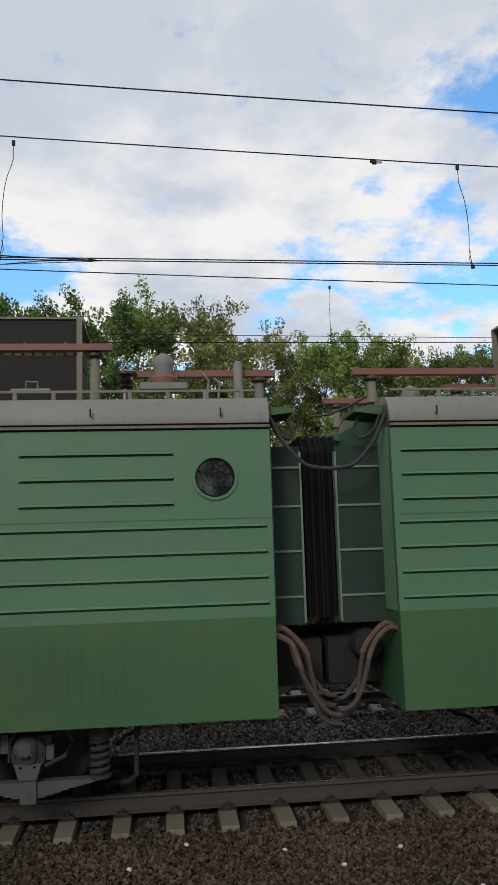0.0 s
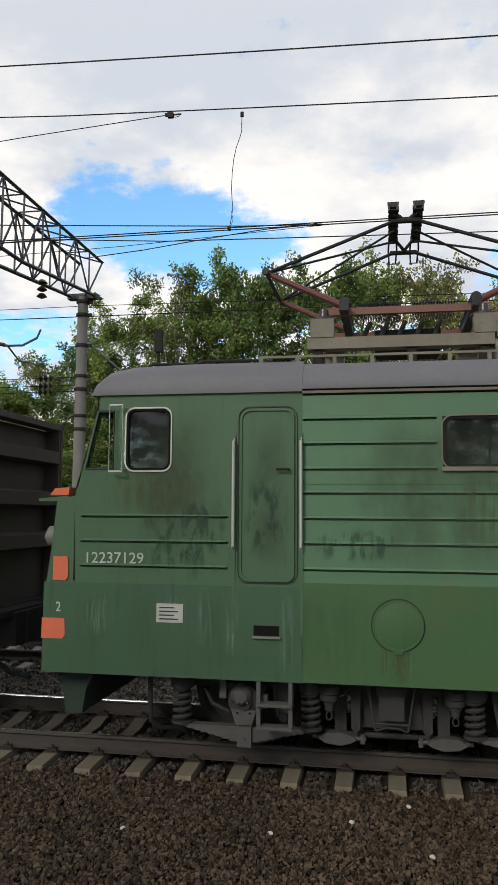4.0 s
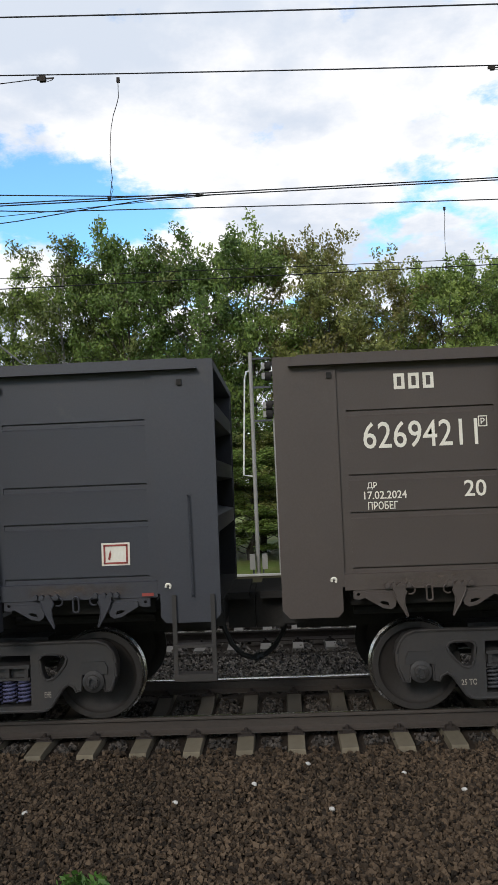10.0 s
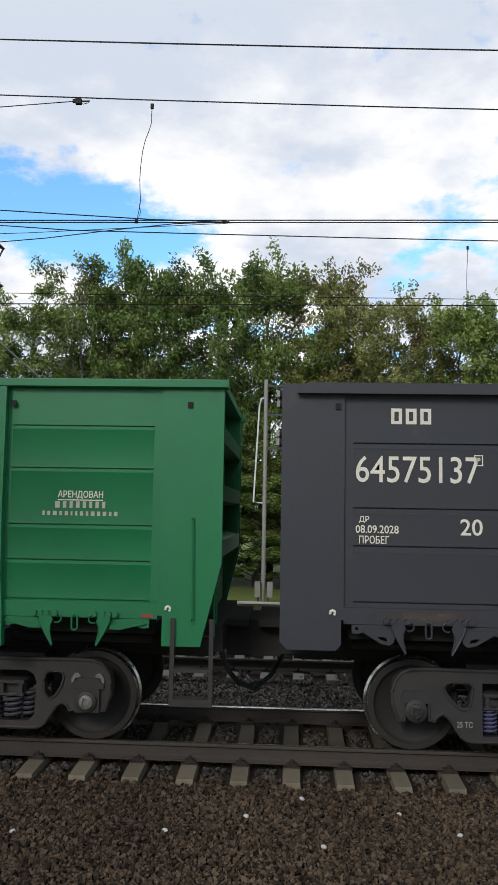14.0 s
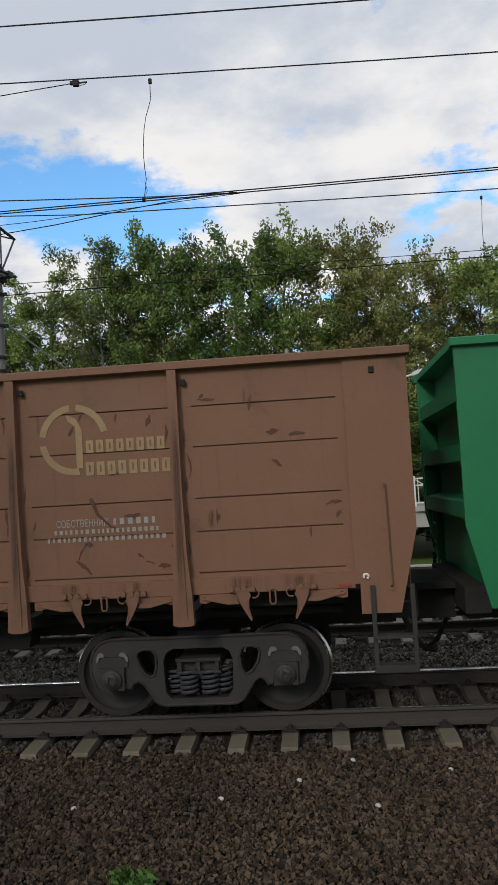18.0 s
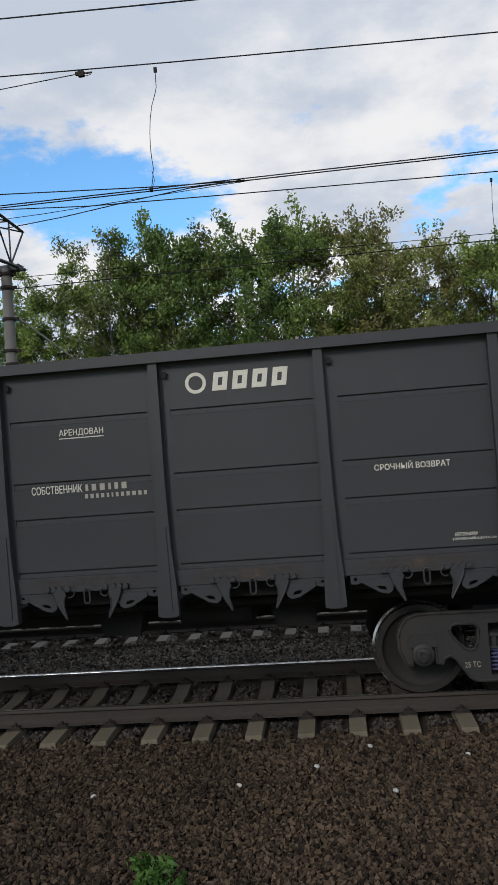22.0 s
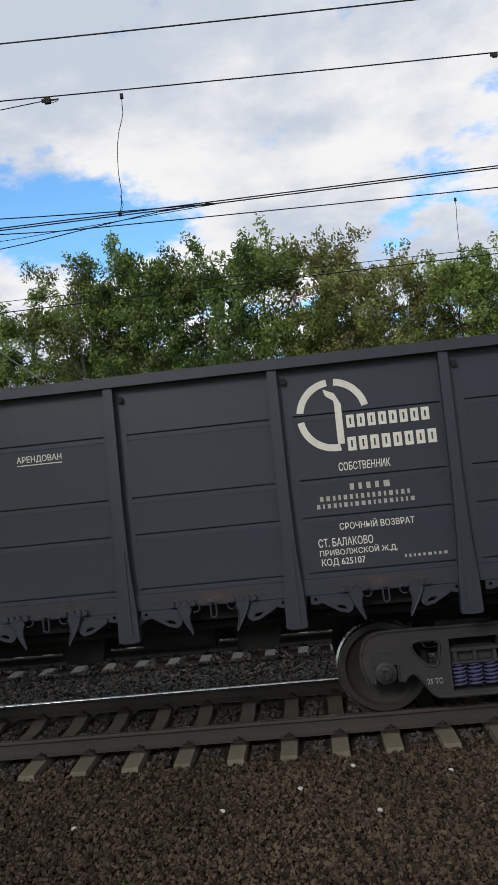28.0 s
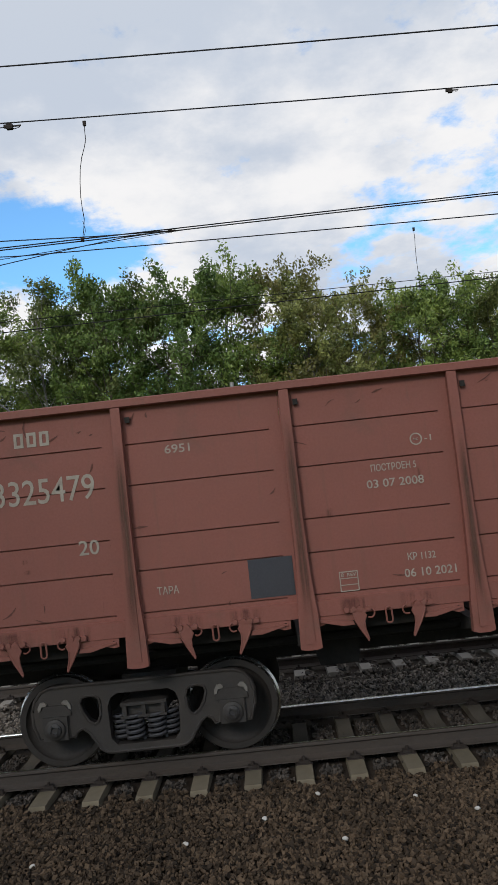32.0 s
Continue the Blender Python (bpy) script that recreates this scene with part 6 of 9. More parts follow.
def make_wagon(label, centre, style, paint, bogie):
    P = PAINT[paint]
    w = empty("gondola_wagon", label=label, category="freight wagon", group="gondola wagons of the train")
    ms = wagon_meshes(style, paint)
    sides = (pose(0, 0, 0), TURN)
    for turn in sides:
        for i in range(5):
            put("side_panel", ms["panel"], w, turn @ pose(-3.46 + 1.73 * i, 0, 0))
        put("side_panel", ms["end_panel"], w, turn @ pose(5.19, 0, 0))
        put("side_panel", ms["end_panel"], w, turn @ pose(-5.19, 0, 0))
        for x in OTHER_POSTS.get(paint, POSTS):
            put("side_post", ms["post"], w, turn @ pose(x, 0, 0))
        put("top_rail", ms["rim"], w, turn)
        put("side_sill", ms["sill"], w, turn)
        put("corner_panel", ms["corner"], w, turn)
        put("corner_panel", ms["corner"], w, turn @ Matrix.Diagonal((-1, 1, 1, 1)))
        put("end_wall", ms["end_wall"], w, turn)
        put("end_rail", ms["end_rim"], w, turn)
        for z in (2.09, 2.67, 3.28):
            put("end_rib", ms["rib"], w, turn @ pose(0, 0, z))
        put("end_post", ms["end_post"], w, turn)
        put("end_beam", BEAM, w, turn)
        put("end_post", ms["end_post"], w, turn @ Matrix.Diagonal((1, -1, 1, 1)))
        put("coupler", COUPLER, w, turn)
        put("brake_hose", HOSE, w, turn, "black rubber brake hose")
        put("step_ladder", STEPS, w, turn)
        put("grab_handle", ms["handle"], w, turn)
        put("lashing_hook", ms["reflector"], w, turn @ pose(6.13, 0, 1.49), "white lashing hook")
        put("lashing_hook", ms["reflector"], w, turn @ pose(-6.13, 0, 1.49), "white lashing hook")
        for i in range(7):
            c = -5.19 + 1.73 * i
            for s in (-1, 1):
                k = turn @ pose(c, 0, 0) @ Matrix.Diagonal((s, 1, 1, 1))
                put("hatch_latch", ms["latch"], w, k)
                put("latch_hinge", ms["hinge"], w, k)
                put("hatch_lug", ms["lug"], w, turn @ pose(c, 0, 0) @ Matrix.Diagonal((s, 1, 1, 1)))
            put("lashing_ring", ms["ring"], w, turn @ pose(c, 0, 0))
            if turn is sides[0]:
                put("floor_hatch", ms["hatch"], w, pose(c, 0, 0))
        for x in OTHER_POSTS.get(paint, POSTS) + [-6.2, 6.2]:
            put("eyelet", ms["lug_small"], w, turn @ pose(x + 0.11, 0, 3.56))
        bm = bmesh.new()
        for y in (-1.30, -1.02):
            tube(bm, [(6.40, y, 1.97), (6.58, y, 1.97), (6.58, y, 1.20), (6.40, y, 1.20)], 0.012, 6)
        for i in range(3):
            tube(bm, [(6.58, -1.30, 1.32 + 0.25 * i), (6.58, -1.02, 1.32 + 0.25 * i)], 0.011, 6)
        part("end_ladder", bm, P, w, m=turn)
        bm = bmesh.new()
        box(bm, 5.86, 5.98, -1.49, -1.478, 1.40, 1.43)
        part("warning_mark", bm, M["red"], w, m=turn)
    bm = bmesh.new()
    box(bm, -6.5, 6.5, -0.32, 0.32, 0.82, 1.20)
    part("centre_sill", bm, M["under"], w, bevel=0.01)
    for x in (-4.325, -2.595, -0.865, 0.865, 2.595, 4.325):
        put("cross_bearer", BEARER, w, pose(x, 0, 0))
    bm = bmesh.new()
    lathe(bm, [(0.05, -0.45), (0.17, -0.40), (0.17, 0.40), (0.05, 0.45)], (1.2, -0.55, 0.95), "x", 16)
    part("brake_cylinder", bm, M["under"], w)
    bm = bmesh.new()
    lathe(bm, [(0.05, -0.42), (0.20, -0.36), (0.20, 0.36), (0.05, 0.42)], (-1.0, 0.6, 0.92), "x", 16)
    part("air_reservoir", bm, M["under"], w)
    bm = bmesh.new()
    tube(bm, [(-3.2, -0.45, 0.98), (0.4, -0.45, 0.96), (3.2, -0.5, 0.98)], 0.022, 6)
    part("brake_rod", bm, M["under"], w)
    for y in (-0.95, 0.95):
        bm = bmesh.new()
        tube(bm, [(-5.9, y, 1.10), (5.9, y, 1.10)], 0.045, 8)
        part("hatch_shaft", bm, M["under"], w)
    for x in (-2.2, 0.1, 2.1):
        bm = bmesh.new()
        prism(bm, [(x - 0.3, 1.0), (x + 0.25, 1.0), (x + 0.2, 0.74), (x - 0.22, 0.74)], "y", -0.62, -0.30)
        part("brake_lever", bm, M["under"], w, bevel=0.02)
    for x in (-4.325, 4.325):
        add_bogie(w, x, bogie, "dull" if style == "old" and paint != "green" else bogie)
    if style == "old" and paint != "green":
        rng = random.Random(int(-centre))
        for i in range(7):
            for s in (-1, 1):
                x = -5.19 + 1.73 * i + s * 0.31
                stain(w, x - 0.22, x + 0.22, 1.385, 1.56, -1.4795, "dark_rust" if paint == "red" else "rust_run")
            if paint == "teal":
                stain(w, -6.0 + 1.73 * i, -4.4 + 1.73 * i, 1.385, 1.548, -1.479, "moss")
        for i in range(16):
            x, z = rng.uniform(-5.8, 6.3), rng.uniform(1.75, 3.66)
            if min(abs(x - p) for p in POSTS) > 0.2 and abs(x) < 6.0:
                a, h = rng.uniform(0.02, 0.06), rng.uniform(0.06, 0.25)
                stain(w, x - a, x + a, z - h, z, -1.4515, "dark_rust" if paint == "red" else "rust_run")
        for x in OTHER_POSTS.get(paint, POSTS):
            a, b = rng.uniform(2.9, 3.55), rng.uniform(0.046, 0.058)
            stain(w, x - b, x + b, 1.22, a, -1.5478, "post_blue" if paint == "teal" else "post_brown")
        if paint == "teal":
            for a, b in ((0.5, 2.85), (-5.2, -4.1)):
                stain(w, a, b, 3.692, 3.778, -1.5365, "rim_tan")
    if style == "new":
        for i in range(7):
            stain(w, -6.0 + 1.73 * i, -4.38 + 1.73 * i, 1.385, 1.555, -1.4788, "sill_dust")
    WAGONS.append((w, centre))
    return w


def hand_wheel(w, x):
    bm = bmesh.new()
    tube(bm, [(x + 0.205 * math.cos(a), -1.45, 0.785 + 0.205 * math.sin(a)) for a in (k * math.tau / 28 for k in range(29))], 0.012, 6)
    for k in range(4):
        a = k * math.pi / 2 + 0.15
        tube(bm, [(x, -1.43, 0.785), (x + 0.2 * math.cos(a), -1.45, 0.785 + 0.2 * math.sin(a))], 0.009, 5)
    tube(bm, [(x, -1.46, 0.785), (x, -0.3, 0.80)], 0.022, 8)
    part("hand_wheel", bm, M["bogie"], w, "spoked hand wheel of the parking brake")


WAGONS = []


# ---------------------------------------------------------------- locomotive
LOCO = {
    "green": material("locomotive_green", (0.077, 0.165, 0.086), 0.5, second=(0.066, 0.148, 0.086), scale=0.6, grain=60, bump=0.04, streak=(0.084, 0.140, 0.062), dirt=(0.085, 0.130, 0.055), dirt_at=(0.55, 0.9)),
    "low": material("locomotive_lower_green", (0.046, 0.108, 0.036), 0.5, second=(0.032, 0.090, 0.036), scale=0.5, grain=60, bump=0.04, streak=(0.036, 0.074, 0.026), dirt=(0.070, 0.092, 0.030), dirt_at=(0.5, 0.85)),
    "cab": material("peeling_cab_green", (0.052, 0.114, 0.054), 0.6, second=(0.044, 0.096, 0.050), scale=0.9, grain=50, bump=0.06, streak=(0.026, 0.070, 0.036), wear=(0.034, 0.062, 0.040)),
    "skirt": material("streaked_skirt_green", (0.036, 0.094, 0.046), 0.5, second=(0.034, 0.072, 0.038), scale=0.7, grain=50, bump=0.06, streak=(0.016, 0.046, 0.026), wear=(0.026, 0.052, 0.034)),
    "steelrail": material("bare_grab_rail_steel", (0.50, 0.49, 0.46), 0.45, 0.3, second=(0.36, 0.35, 0.32), grain=40),
    "rim": material("worn_pale_green_edge", (0.15, 0.21, 0.155), 0.6, second=(0.10, 0.15, 0.11), scale=4, grain=40),
    "soot": material("sooty_bellows_rubber", (0.006, 0.006, 0.006), 0.9, second=(0.010, 0.009, 0.009), grain=30, spec=0.15),
    # body green darkened to carry the shade at gangway and plough, with some dirt
    "shade": material("shaded_grimy_green", (0.016, 0.034, 0.022), 0.8, second=(0.012, 0.023, 0.015), scale=2, grain=30, dirt=(0.02, 0.02, 0.018)),
    "cream": material("locomotive_roof_cream", (0.195, 0.188, 0.170), 0.6, second=(0.155, 0.150, 0.135), scale=0.8, grain=40, streak=(0.11, 0.105, 0.092), dirt=(0.15, 0.14, 0.115)),
    "grey": material("locomotive_roof_grey", (0.130, 0.126, 0.140), 0.6, second=(0.10, 0.097, 0.108), scale=0.8, grain=40, dirt=(0.14, 0.13, 0.13)),
    "deck": material("roof_deck_beige", (0.20, 0.18, 0.14), 0.8, second=(0.15, 0.13, 0.10), grain=30, dirt=(0.09, 0.075, 0.055)),
    "busbar": material("red_brown_busbar", (0.20, 0.075, 0.055), 0.6, second=(0.16, 0.065, 0.05), dirt=(0.10, 0.055, 0.045)),
    "box": material("resistor_housing", (0.012, 0.009, 0.010), 0.85, second=(0.017, 0.012, 0.012), scale=2),
    "panto": material("pantograph_black", (0.014, 0.014, 0.016), 0.5, 0.3),
    "rod": material("pantograph_red_tube", (0.13, 0.035, 0.03), 0.5),
    "cable": material("dusty_brown_cable", (0.060, 0.046, 0.040), 0.75, second=(0.035, 0.027, 0.024), scale=9, grain=30),
    "hose": material("stained_hose", (0.125, 0.068, 0.050), 0.8, second=(0.055, 0.034, 0.028), scale=9),
    "gear": material("bogie_dark_grey", (0.034, 0.032, 0.030), 0.85, 0.0, second=(0.024, 0.023, 0.022), grain=30, dirt=(0.060, 0.052, 0.045)),
    "leafspring": material("leaf_spring_grey", (0.085, 0.080, 0.074), 0.8, 0.0, second=(0.055, 0.051, 0.047), grain=25),
    "interior": material("dim_interior", (0.10, 0.085, 0.07), 0.9),
}


def rounded(x0, x1, z0, z1, r, n=4):
    out = []
    for cx, cz, a0 in ((x1 - r, z1 - r, 0), (x0 + r, z1 - r, 90), (x0 + r, z0 + r, 180), (x1 - r, z0 + r, 270)):
        out += [(cx + r * math.cos(radians(a0 + 90 * k / n)), cz + r * math.sin(radians(a0 + 90 * k / n))) for k in range(n + 1)]
    return out


def frame_of(bm, pts, grow, y0, y1):
    """A flat ring that follows an outline, grow metres wide, y0 to y1 deep."""
    n = len(pts)
    c = Vector((sum(p[0] for p in pts) / n, sum(p[1] for p in pts) / n))
    outer = []
    for p in pts:
        d = Vector(p) - c
        outer.append(tuple(c + d * (1 + grow / d.length)))
    rings = [[bm.verts.new((p[0], y, p[1])) for p in ring] for ring, y in ((pts, y1), (pts, y0), (outer, y0), (outer, y1))]
    for a, b in zip(rings, rings[1:] + rings[:1]):
        for i in range(n):
            bm.faces.new((a[i], a[(i + 1) % n], b[(i + 1) % n], b[i]))


LX = 32.6


def grooved_wall(x0, x1, z0, z1, grooves, holes, y):
    """A sheet with lipped grooves (from, to, height) and rectangular openings, with real thickness."""
    xs, zs = {x0, x1}, {z0, z1}
    step = ((0.034, 0.0), (0.012, -0.020), (0.009, 0.045), (-0.008, 0.045), (-0.011, 0.0))
    for a, b, z in grooves:
        xs |= {max(x0, a), max(x0, a) + 0.03, min(x1, b), min(x1, b) - 0.03}
        zs |= {round(z + k, 4) for k, _ in step}
    for a, b, c, d in holes:
        xs |= {a, b}
        zs |= {c, d}
    xs, zs = sorted(xs), sorted(zs)
    bm = bmesh.new()

    def deep(x, z):
        for a, b, k in grooves:
            if max(x0, a) + 0.01 < x < min(x1, b) - 0.01:
                for (za, ya), (zb, yb) in zip(step, step[1:]):
                    if zb - 0.0002 <= z - k <= za + 0.0002:
                        return ya + (yb - ya) * (za - z + k) / (za - zb)
        return 0.0
    vs = [[bm.verts.new((x, y + deep(x, z), z)) for x in xs] for z in zs]
    for j in range(len(zs) - 1):
        for i in range(len(xs) - 1):
            cx, cz = (xs[i] + xs[i + 1]) / 2, (zs[j] + zs[j + 1]) / 2
            if not any(a < cx < b and c < cz < d for a, b, c, d in holes):
                bm.faces.new((vs[j][i], vs[j][i + 1], vs[j + 1][i + 1], vs[j + 1][i]))
    bmesh.ops.delete(bm, geom=[v for v in bm.verts if not v.link_faces], context="VERTS")
    got = bmesh.ops.extrude_face_region(bm, geom=bm.faces[:])
    for v in got["geom"]:
        if isinstance(v, bmesh.types.BMVert):
            v.co.y = y + 0.06
    return bm


def arc_through(pts, n=5):
    """A smooth line through the given points."""
    p = [Vector(q) for q in pts]
    p = [p[0] * 2 - p[1]] + p + [p[-1] * 2 - p[-2]]
    out = []
    for a, b, c, d in zip(p, p[1:], p[2:], p[3:]):
        for k in range(n):
            u = k / n
            out.append(tuple(0.5 * (2 * b + (c - a) * u + (2 * a - 5 * b + 4 * c - d) * u * u + (3 * b - a - 3 * c + d) * u ** 3)))
    return out + [tuple(p[-2])]


def make_section(centre, turn):
    g = LOCO
    t = empty("electric_locomotive", label="old green electric freight locomotive section with ribbed sides", category="locomotive", group="coupled locomotive sections")
    Y = -1.56
    e0, e1 = 25.10 - LX, 40.10 - LX
    cab = 27.84 - LX
    both = (1, -1)

    def flip(s):
        return Matrix.Identity(4) if s == 1 else Matrix.Diagonal((1, -1, 1, 1))

    # side walls with true openings: strips between the windows
    wins = [(29.22, 29.89), (30.06, 30.72), (35.83, 36.49), (36.65, 37.32)]
    wins = [(a - LX, b - LX) for a, b in wins]
    ports = [33.80 - LX, 39.53 - LX]
    z0, z1 = 2.94, 3.45
    for s in both:
        F = flip(s)
        grooves = [(cab, e1 - 0.05, z) for z in (2.685, 2.43, 2.18, 1.925)]
        for z in (3.43, 3.18, 2.925):
            grooves += [(a, b, z) for a, b in ((cab, wins[0][0] - 0.05), (30.98 - LX, 33.39 - LX), (34.18 - LX, 35.77 - LX), (37.6 - LX, (39.12 if s == 1 else 40.0) - LX))]
        if s == -1:
            ports = ports[:1]
        holes = [(a, b, z0, z1) for a, b in wins] + [(p - 0.25, p + 0.25, 2.945, 3.445) for p in ports]
        put("side_wall", mesh_of("side_wall", grooved_wall(cab, e1, 1.80, 3.68, grooves, holes, Y), g["green"], 0, False), t, F)
        for p in ports:
            bm = bmesh.new()
            ring = [(p + 0.215 * math.cos(k * math.tau / 24), 3.195 + 0.215 * math.sin(k * math.tau / 24)) for k in range(24)]
            sq = []
            for q in ring:
                d = max(abs(q[0] - p), abs(q[1] - 3.195)) / 0.2502
                sq.append((p + (q[0] - p) / d, 3.195 + (q[1] - 3.195) / d))
            a = [bm.verts.new((q[0], Y, q[1])) for q in ring]
            b = [bm.verts.new((q[0], Y, q[1])) for q in sq]
            for i in range(24):
                bm.faces.new((a[i], a[(i + 1) % 24], b[(i + 1) % 24], b[i]))
            part("porthole_plate", bm, g["green"], t, m=F)
        bm = bmesh.new()
        box(bm, cab, e1, Y - 0.004, Y + 0.05, 0.83, 1.80)
        part("lower_side_wall", bm, g["low"], t, m=F)
        bm = bmesh.new()
        box(bm, cab, e1 - 0.01, Y - 0.004, Y + 0.01, 2.777, 2.783)
        part("weld_seam", bm, g["low"], t, m=F)
        # windows
        for i, (a, b) in enumerate(wins):
            pts = rounded(a, b, z0, z1, 0.06)
            bm = bmesh.new()
            frame_of(bm, rounded(a + 0.035, b - 0.035, z0 + 0.035, z1 - 0.035, 0.07), 0.040, Y - 0.014, Y + 0.04)
            w = part("window", bm, g["soot"], t, "rounded window with black rubber seal", m=F)
            bm = bmesh.new()
            frame_of(bm, rounded(a - 0.001, b + 0.001, z0 - 0.001, z1 + 0.001, 0.10), 0.016, Y - 0.018, Y + 0.0)
            part("window_rim", bm, g["deck"], w, "pale metal rim")
            bm = bmesh.new()
            box(bm, a, b, Y + 0.012, Y + 0.02, z0, z1)
            part("pane", bm, M["glass"], w)
        for p in ports:
            bm = bmesh.new()
            ring = [(p + 0.20 * math.cos(k * math.tau / 28), 3.195 + 0.20 * math.sin(k * math.tau / 28)) for k in range(28)]
            frame_of(bm, ring, 0.030, Y - 0.018, Y + 0.04)
            w = part("porthole", bm, g["green"], t, "round window with raised rim", m=F)
            bm = bmesh.new()
            lathe(bm, [(0.205, Y + 0.01), (0.205, Y + 0.018)], (p, 0, 3.195), "y", 28)
            part("pane", bm, M["glass"], w)
            bm = bmesh.new()
            ring = [(p + 0.185 * math.cos(k * math.tau / 28), 3.195 + 0.185 * math.sin(k * math.tau / 28)) for k in range(28)]
            frame_of(bm, ring, 0.016, Y - 0.010, Y + 0.02)
            part("porthole_seal", bm, g["soot"], w)
        # round hatches, slots and drips on the skirt
        for x in (28.77 - LX, 36.2 - LX):
            bm = bmesh.new()
            lathe(bm, [(0.235, Y - 0.004), (0.235, Y - 0.014), (0.215, Y - 0.018)], (x, 0, 1.41), "y", 28)
            part("round_hatch", bm, g["low"], t, m=F)
            bm = bmesh.new()
            ring = [(x + 0.225 * math.cos(k * math.tau / 28), 1.41 + 0.225 * math.sin(k * math.tau / 28)) for k in range(28)]
            frame_of(bm, ring, 0.020, Y - 0.024, Y)
            part("hatch_rim", bm, g["low"], t, m=F)
            bm = bmesh.new()
            ring = [(x + 0.250 * math.cos(k * math.tau / 28), 1.41 + 0.250 * math.sin(k * math.tau / 28)) for k in range(28)]
            frame_of(bm, ring, 0.010, Y - 0.009, Y)
            part("hatch_gasket", bm, M["rubber"], t, m=F)
            bm = bmesh.new()
            prism(bm, [(x - 0.05, 1.17), (x + 0.05, 1.17), (x + 0.03, 1.14), (x - 0.03, 1.14)], "y", Y - 0.03, Y)
            box(bm, x - 0.015, x + 0.015, Y - 0.012, Y, 0.83, 1.15)
            part("drip_lip", bm, g["low"], t, m=F)
        for x in (34.15 - LX,):
            bm = bmesh.new()
            frame_of(bm, rounded(x - 0.13, x + 0.13, 1.29, 1.36, 0.02, 2), 0.025, Y - 0.015, Y + 0.0)
            part("slot_frame", bm, g["low"], t, m=F)
            bm = bmesh.new()
            box(bm, x - 0.13, x + 0.13, Y - 0.006, Y, 1.29, 1.36)
            part("slot", bm, M["under"], t, m=F)
        # roof edge
        for a, b, c in ((cab, 34.58 - LX, g["grey"]), (34.58 - LX, e1, g["cream"])):
            bm = bmesh.new()
            prism(bm, [(Y - 0.012, 3.75), (Y - 0.015, 3.79), (Y + 0.01, 3.88), (Y + 0.06, 3.97), (Y + 0.13, 4.03), (Y + 0.30, 4.06), (Y + 0.30, 3.75)], "x", a, b)
            part("roof_edge", bm, c, t, m=F)
        bm = bmesh.new()
        prism(bm, [(Y + 0.03, 3.70), (Y - 0.030, 3.70), (Y - 0.034, 3.726), (Y + 0.03, 3.732)], "x", cab, e1)
        part("gutter", bm, g["deck"], t, m=F)
        bm = bmesh.new()
        box(bm, cab, e1, Y + 0.02, Y + 0.05, 3.675, 3.75)
        part("gutter_recess", bm, M["under"], t, m=F)
        for i, (a, b) in enumerate(wins):
            if i % 2 == 0:
                bm = bmesh.new()
                prism(bm, [(a - 0.01, z0 - 0.03), (b + 0.01, z0 - 0.03), (b + 0.01, z0 + 0.01), (a - 0.01, z0 + 0.01)], "y", Y - 0.04, Y - 0.012)
                part("window_sill", bm, g["deck"], t, bevel=0.006, m=F)
                stain(t, a + 0.1, b + 0.05, 2.15, 2.93, Y - 0.019, "ochre_run", F)
        for x in (28.77, 36.2):
            for k in range(9):
                u = x - LX - 0.15 + 0.034 * k
                stain(t, u - 0.013, u + 0.011, 0.86 + 0.05 * (k * 5 % 4), 1.21, Y - 0.0158, ("rust_run", "dark_rust", "pale_run")[k % 3], F)
        for x, w in ((28.77, 0.12), (36.2, 0.14), (34.15, 0.20)):
            stain(t, x - LX - w, x - LX + w, 0.84, 1.22, Y - 0.0125, "ochre_run", F)
            stain(t, x - LX - w * 0.6, x - LX + w * 0.5, 0.84, 1.30, Y - 0.0142, "dark_run", F)
        for x, w in ((28.1, 0.5), (31.6, 0.9), (35.3, 0.7), (38.2, 1.0)):
            stain(t, x - LX - w, x - LX + w, 0.84, 1.78, Y - 0.007, "dark_run", F)
        for x in (29.8, 31.4, 34.2, 36.0, 38.3, 39.6):
            bm = bmesh.new()
            tube(bm, [(x - LX, Y - 0.02, 3.83), (x - LX, Y - 0.05, 3.83), (x - LX, Y - 0.05, 3.90)], 0.010, 6)
            part("roof_hook", bm, M["under"], t, m=F)
        # walkway rail along the roof
        bm = bmesh.new()
        box(bm, 27.35 - LX, e1 - 0.1, Y + 0.24, Y + 0.27, 4.125, 4.15)
        rail = part("roof_rail", bm, g["deck"], t, m=F)
        for i in range(33):
            bm = bmesh.new()
            x = 27.37 - LX + i * 0.39
            box(bm, x - 0.02, x + 0.02, Y + 0.235, Y + 0.275, 4.04, 4.125)
            part("rail_post", bm, g["deck"], rail)
    # roof deck, floor and ends
    bm = bmesh.new()
    prism(bm, [(-1.27, 3.9), (-1.27, 4.05), (0, 4.12), (1.27, 4.05), (1.27, 3.9)], "x", cab, e1 - 0.01)
    part("roof_deck", bm, g["deck"], t)
    bm = bmesh.new()
    box(bm, e0 + 0.2, e1 - 0.02, -1.45, 1.45, 0.90, 1.08)
    part("floor_frame", bm, M["under"], t)
    bm = bmesh.new()
    box(bm, cab, e1 - 0.05, 0.2, 0.26, 1.1, 3.85)
    part("machine_room_wall", bm, g["interior"], t)
    bm = bmesh.new()
    box(bm, e1 - 0.05, e1, -1.509, 1.509, 0.86, 3.95)
    wall = part("end_wall", bm, g["skirt"], t)
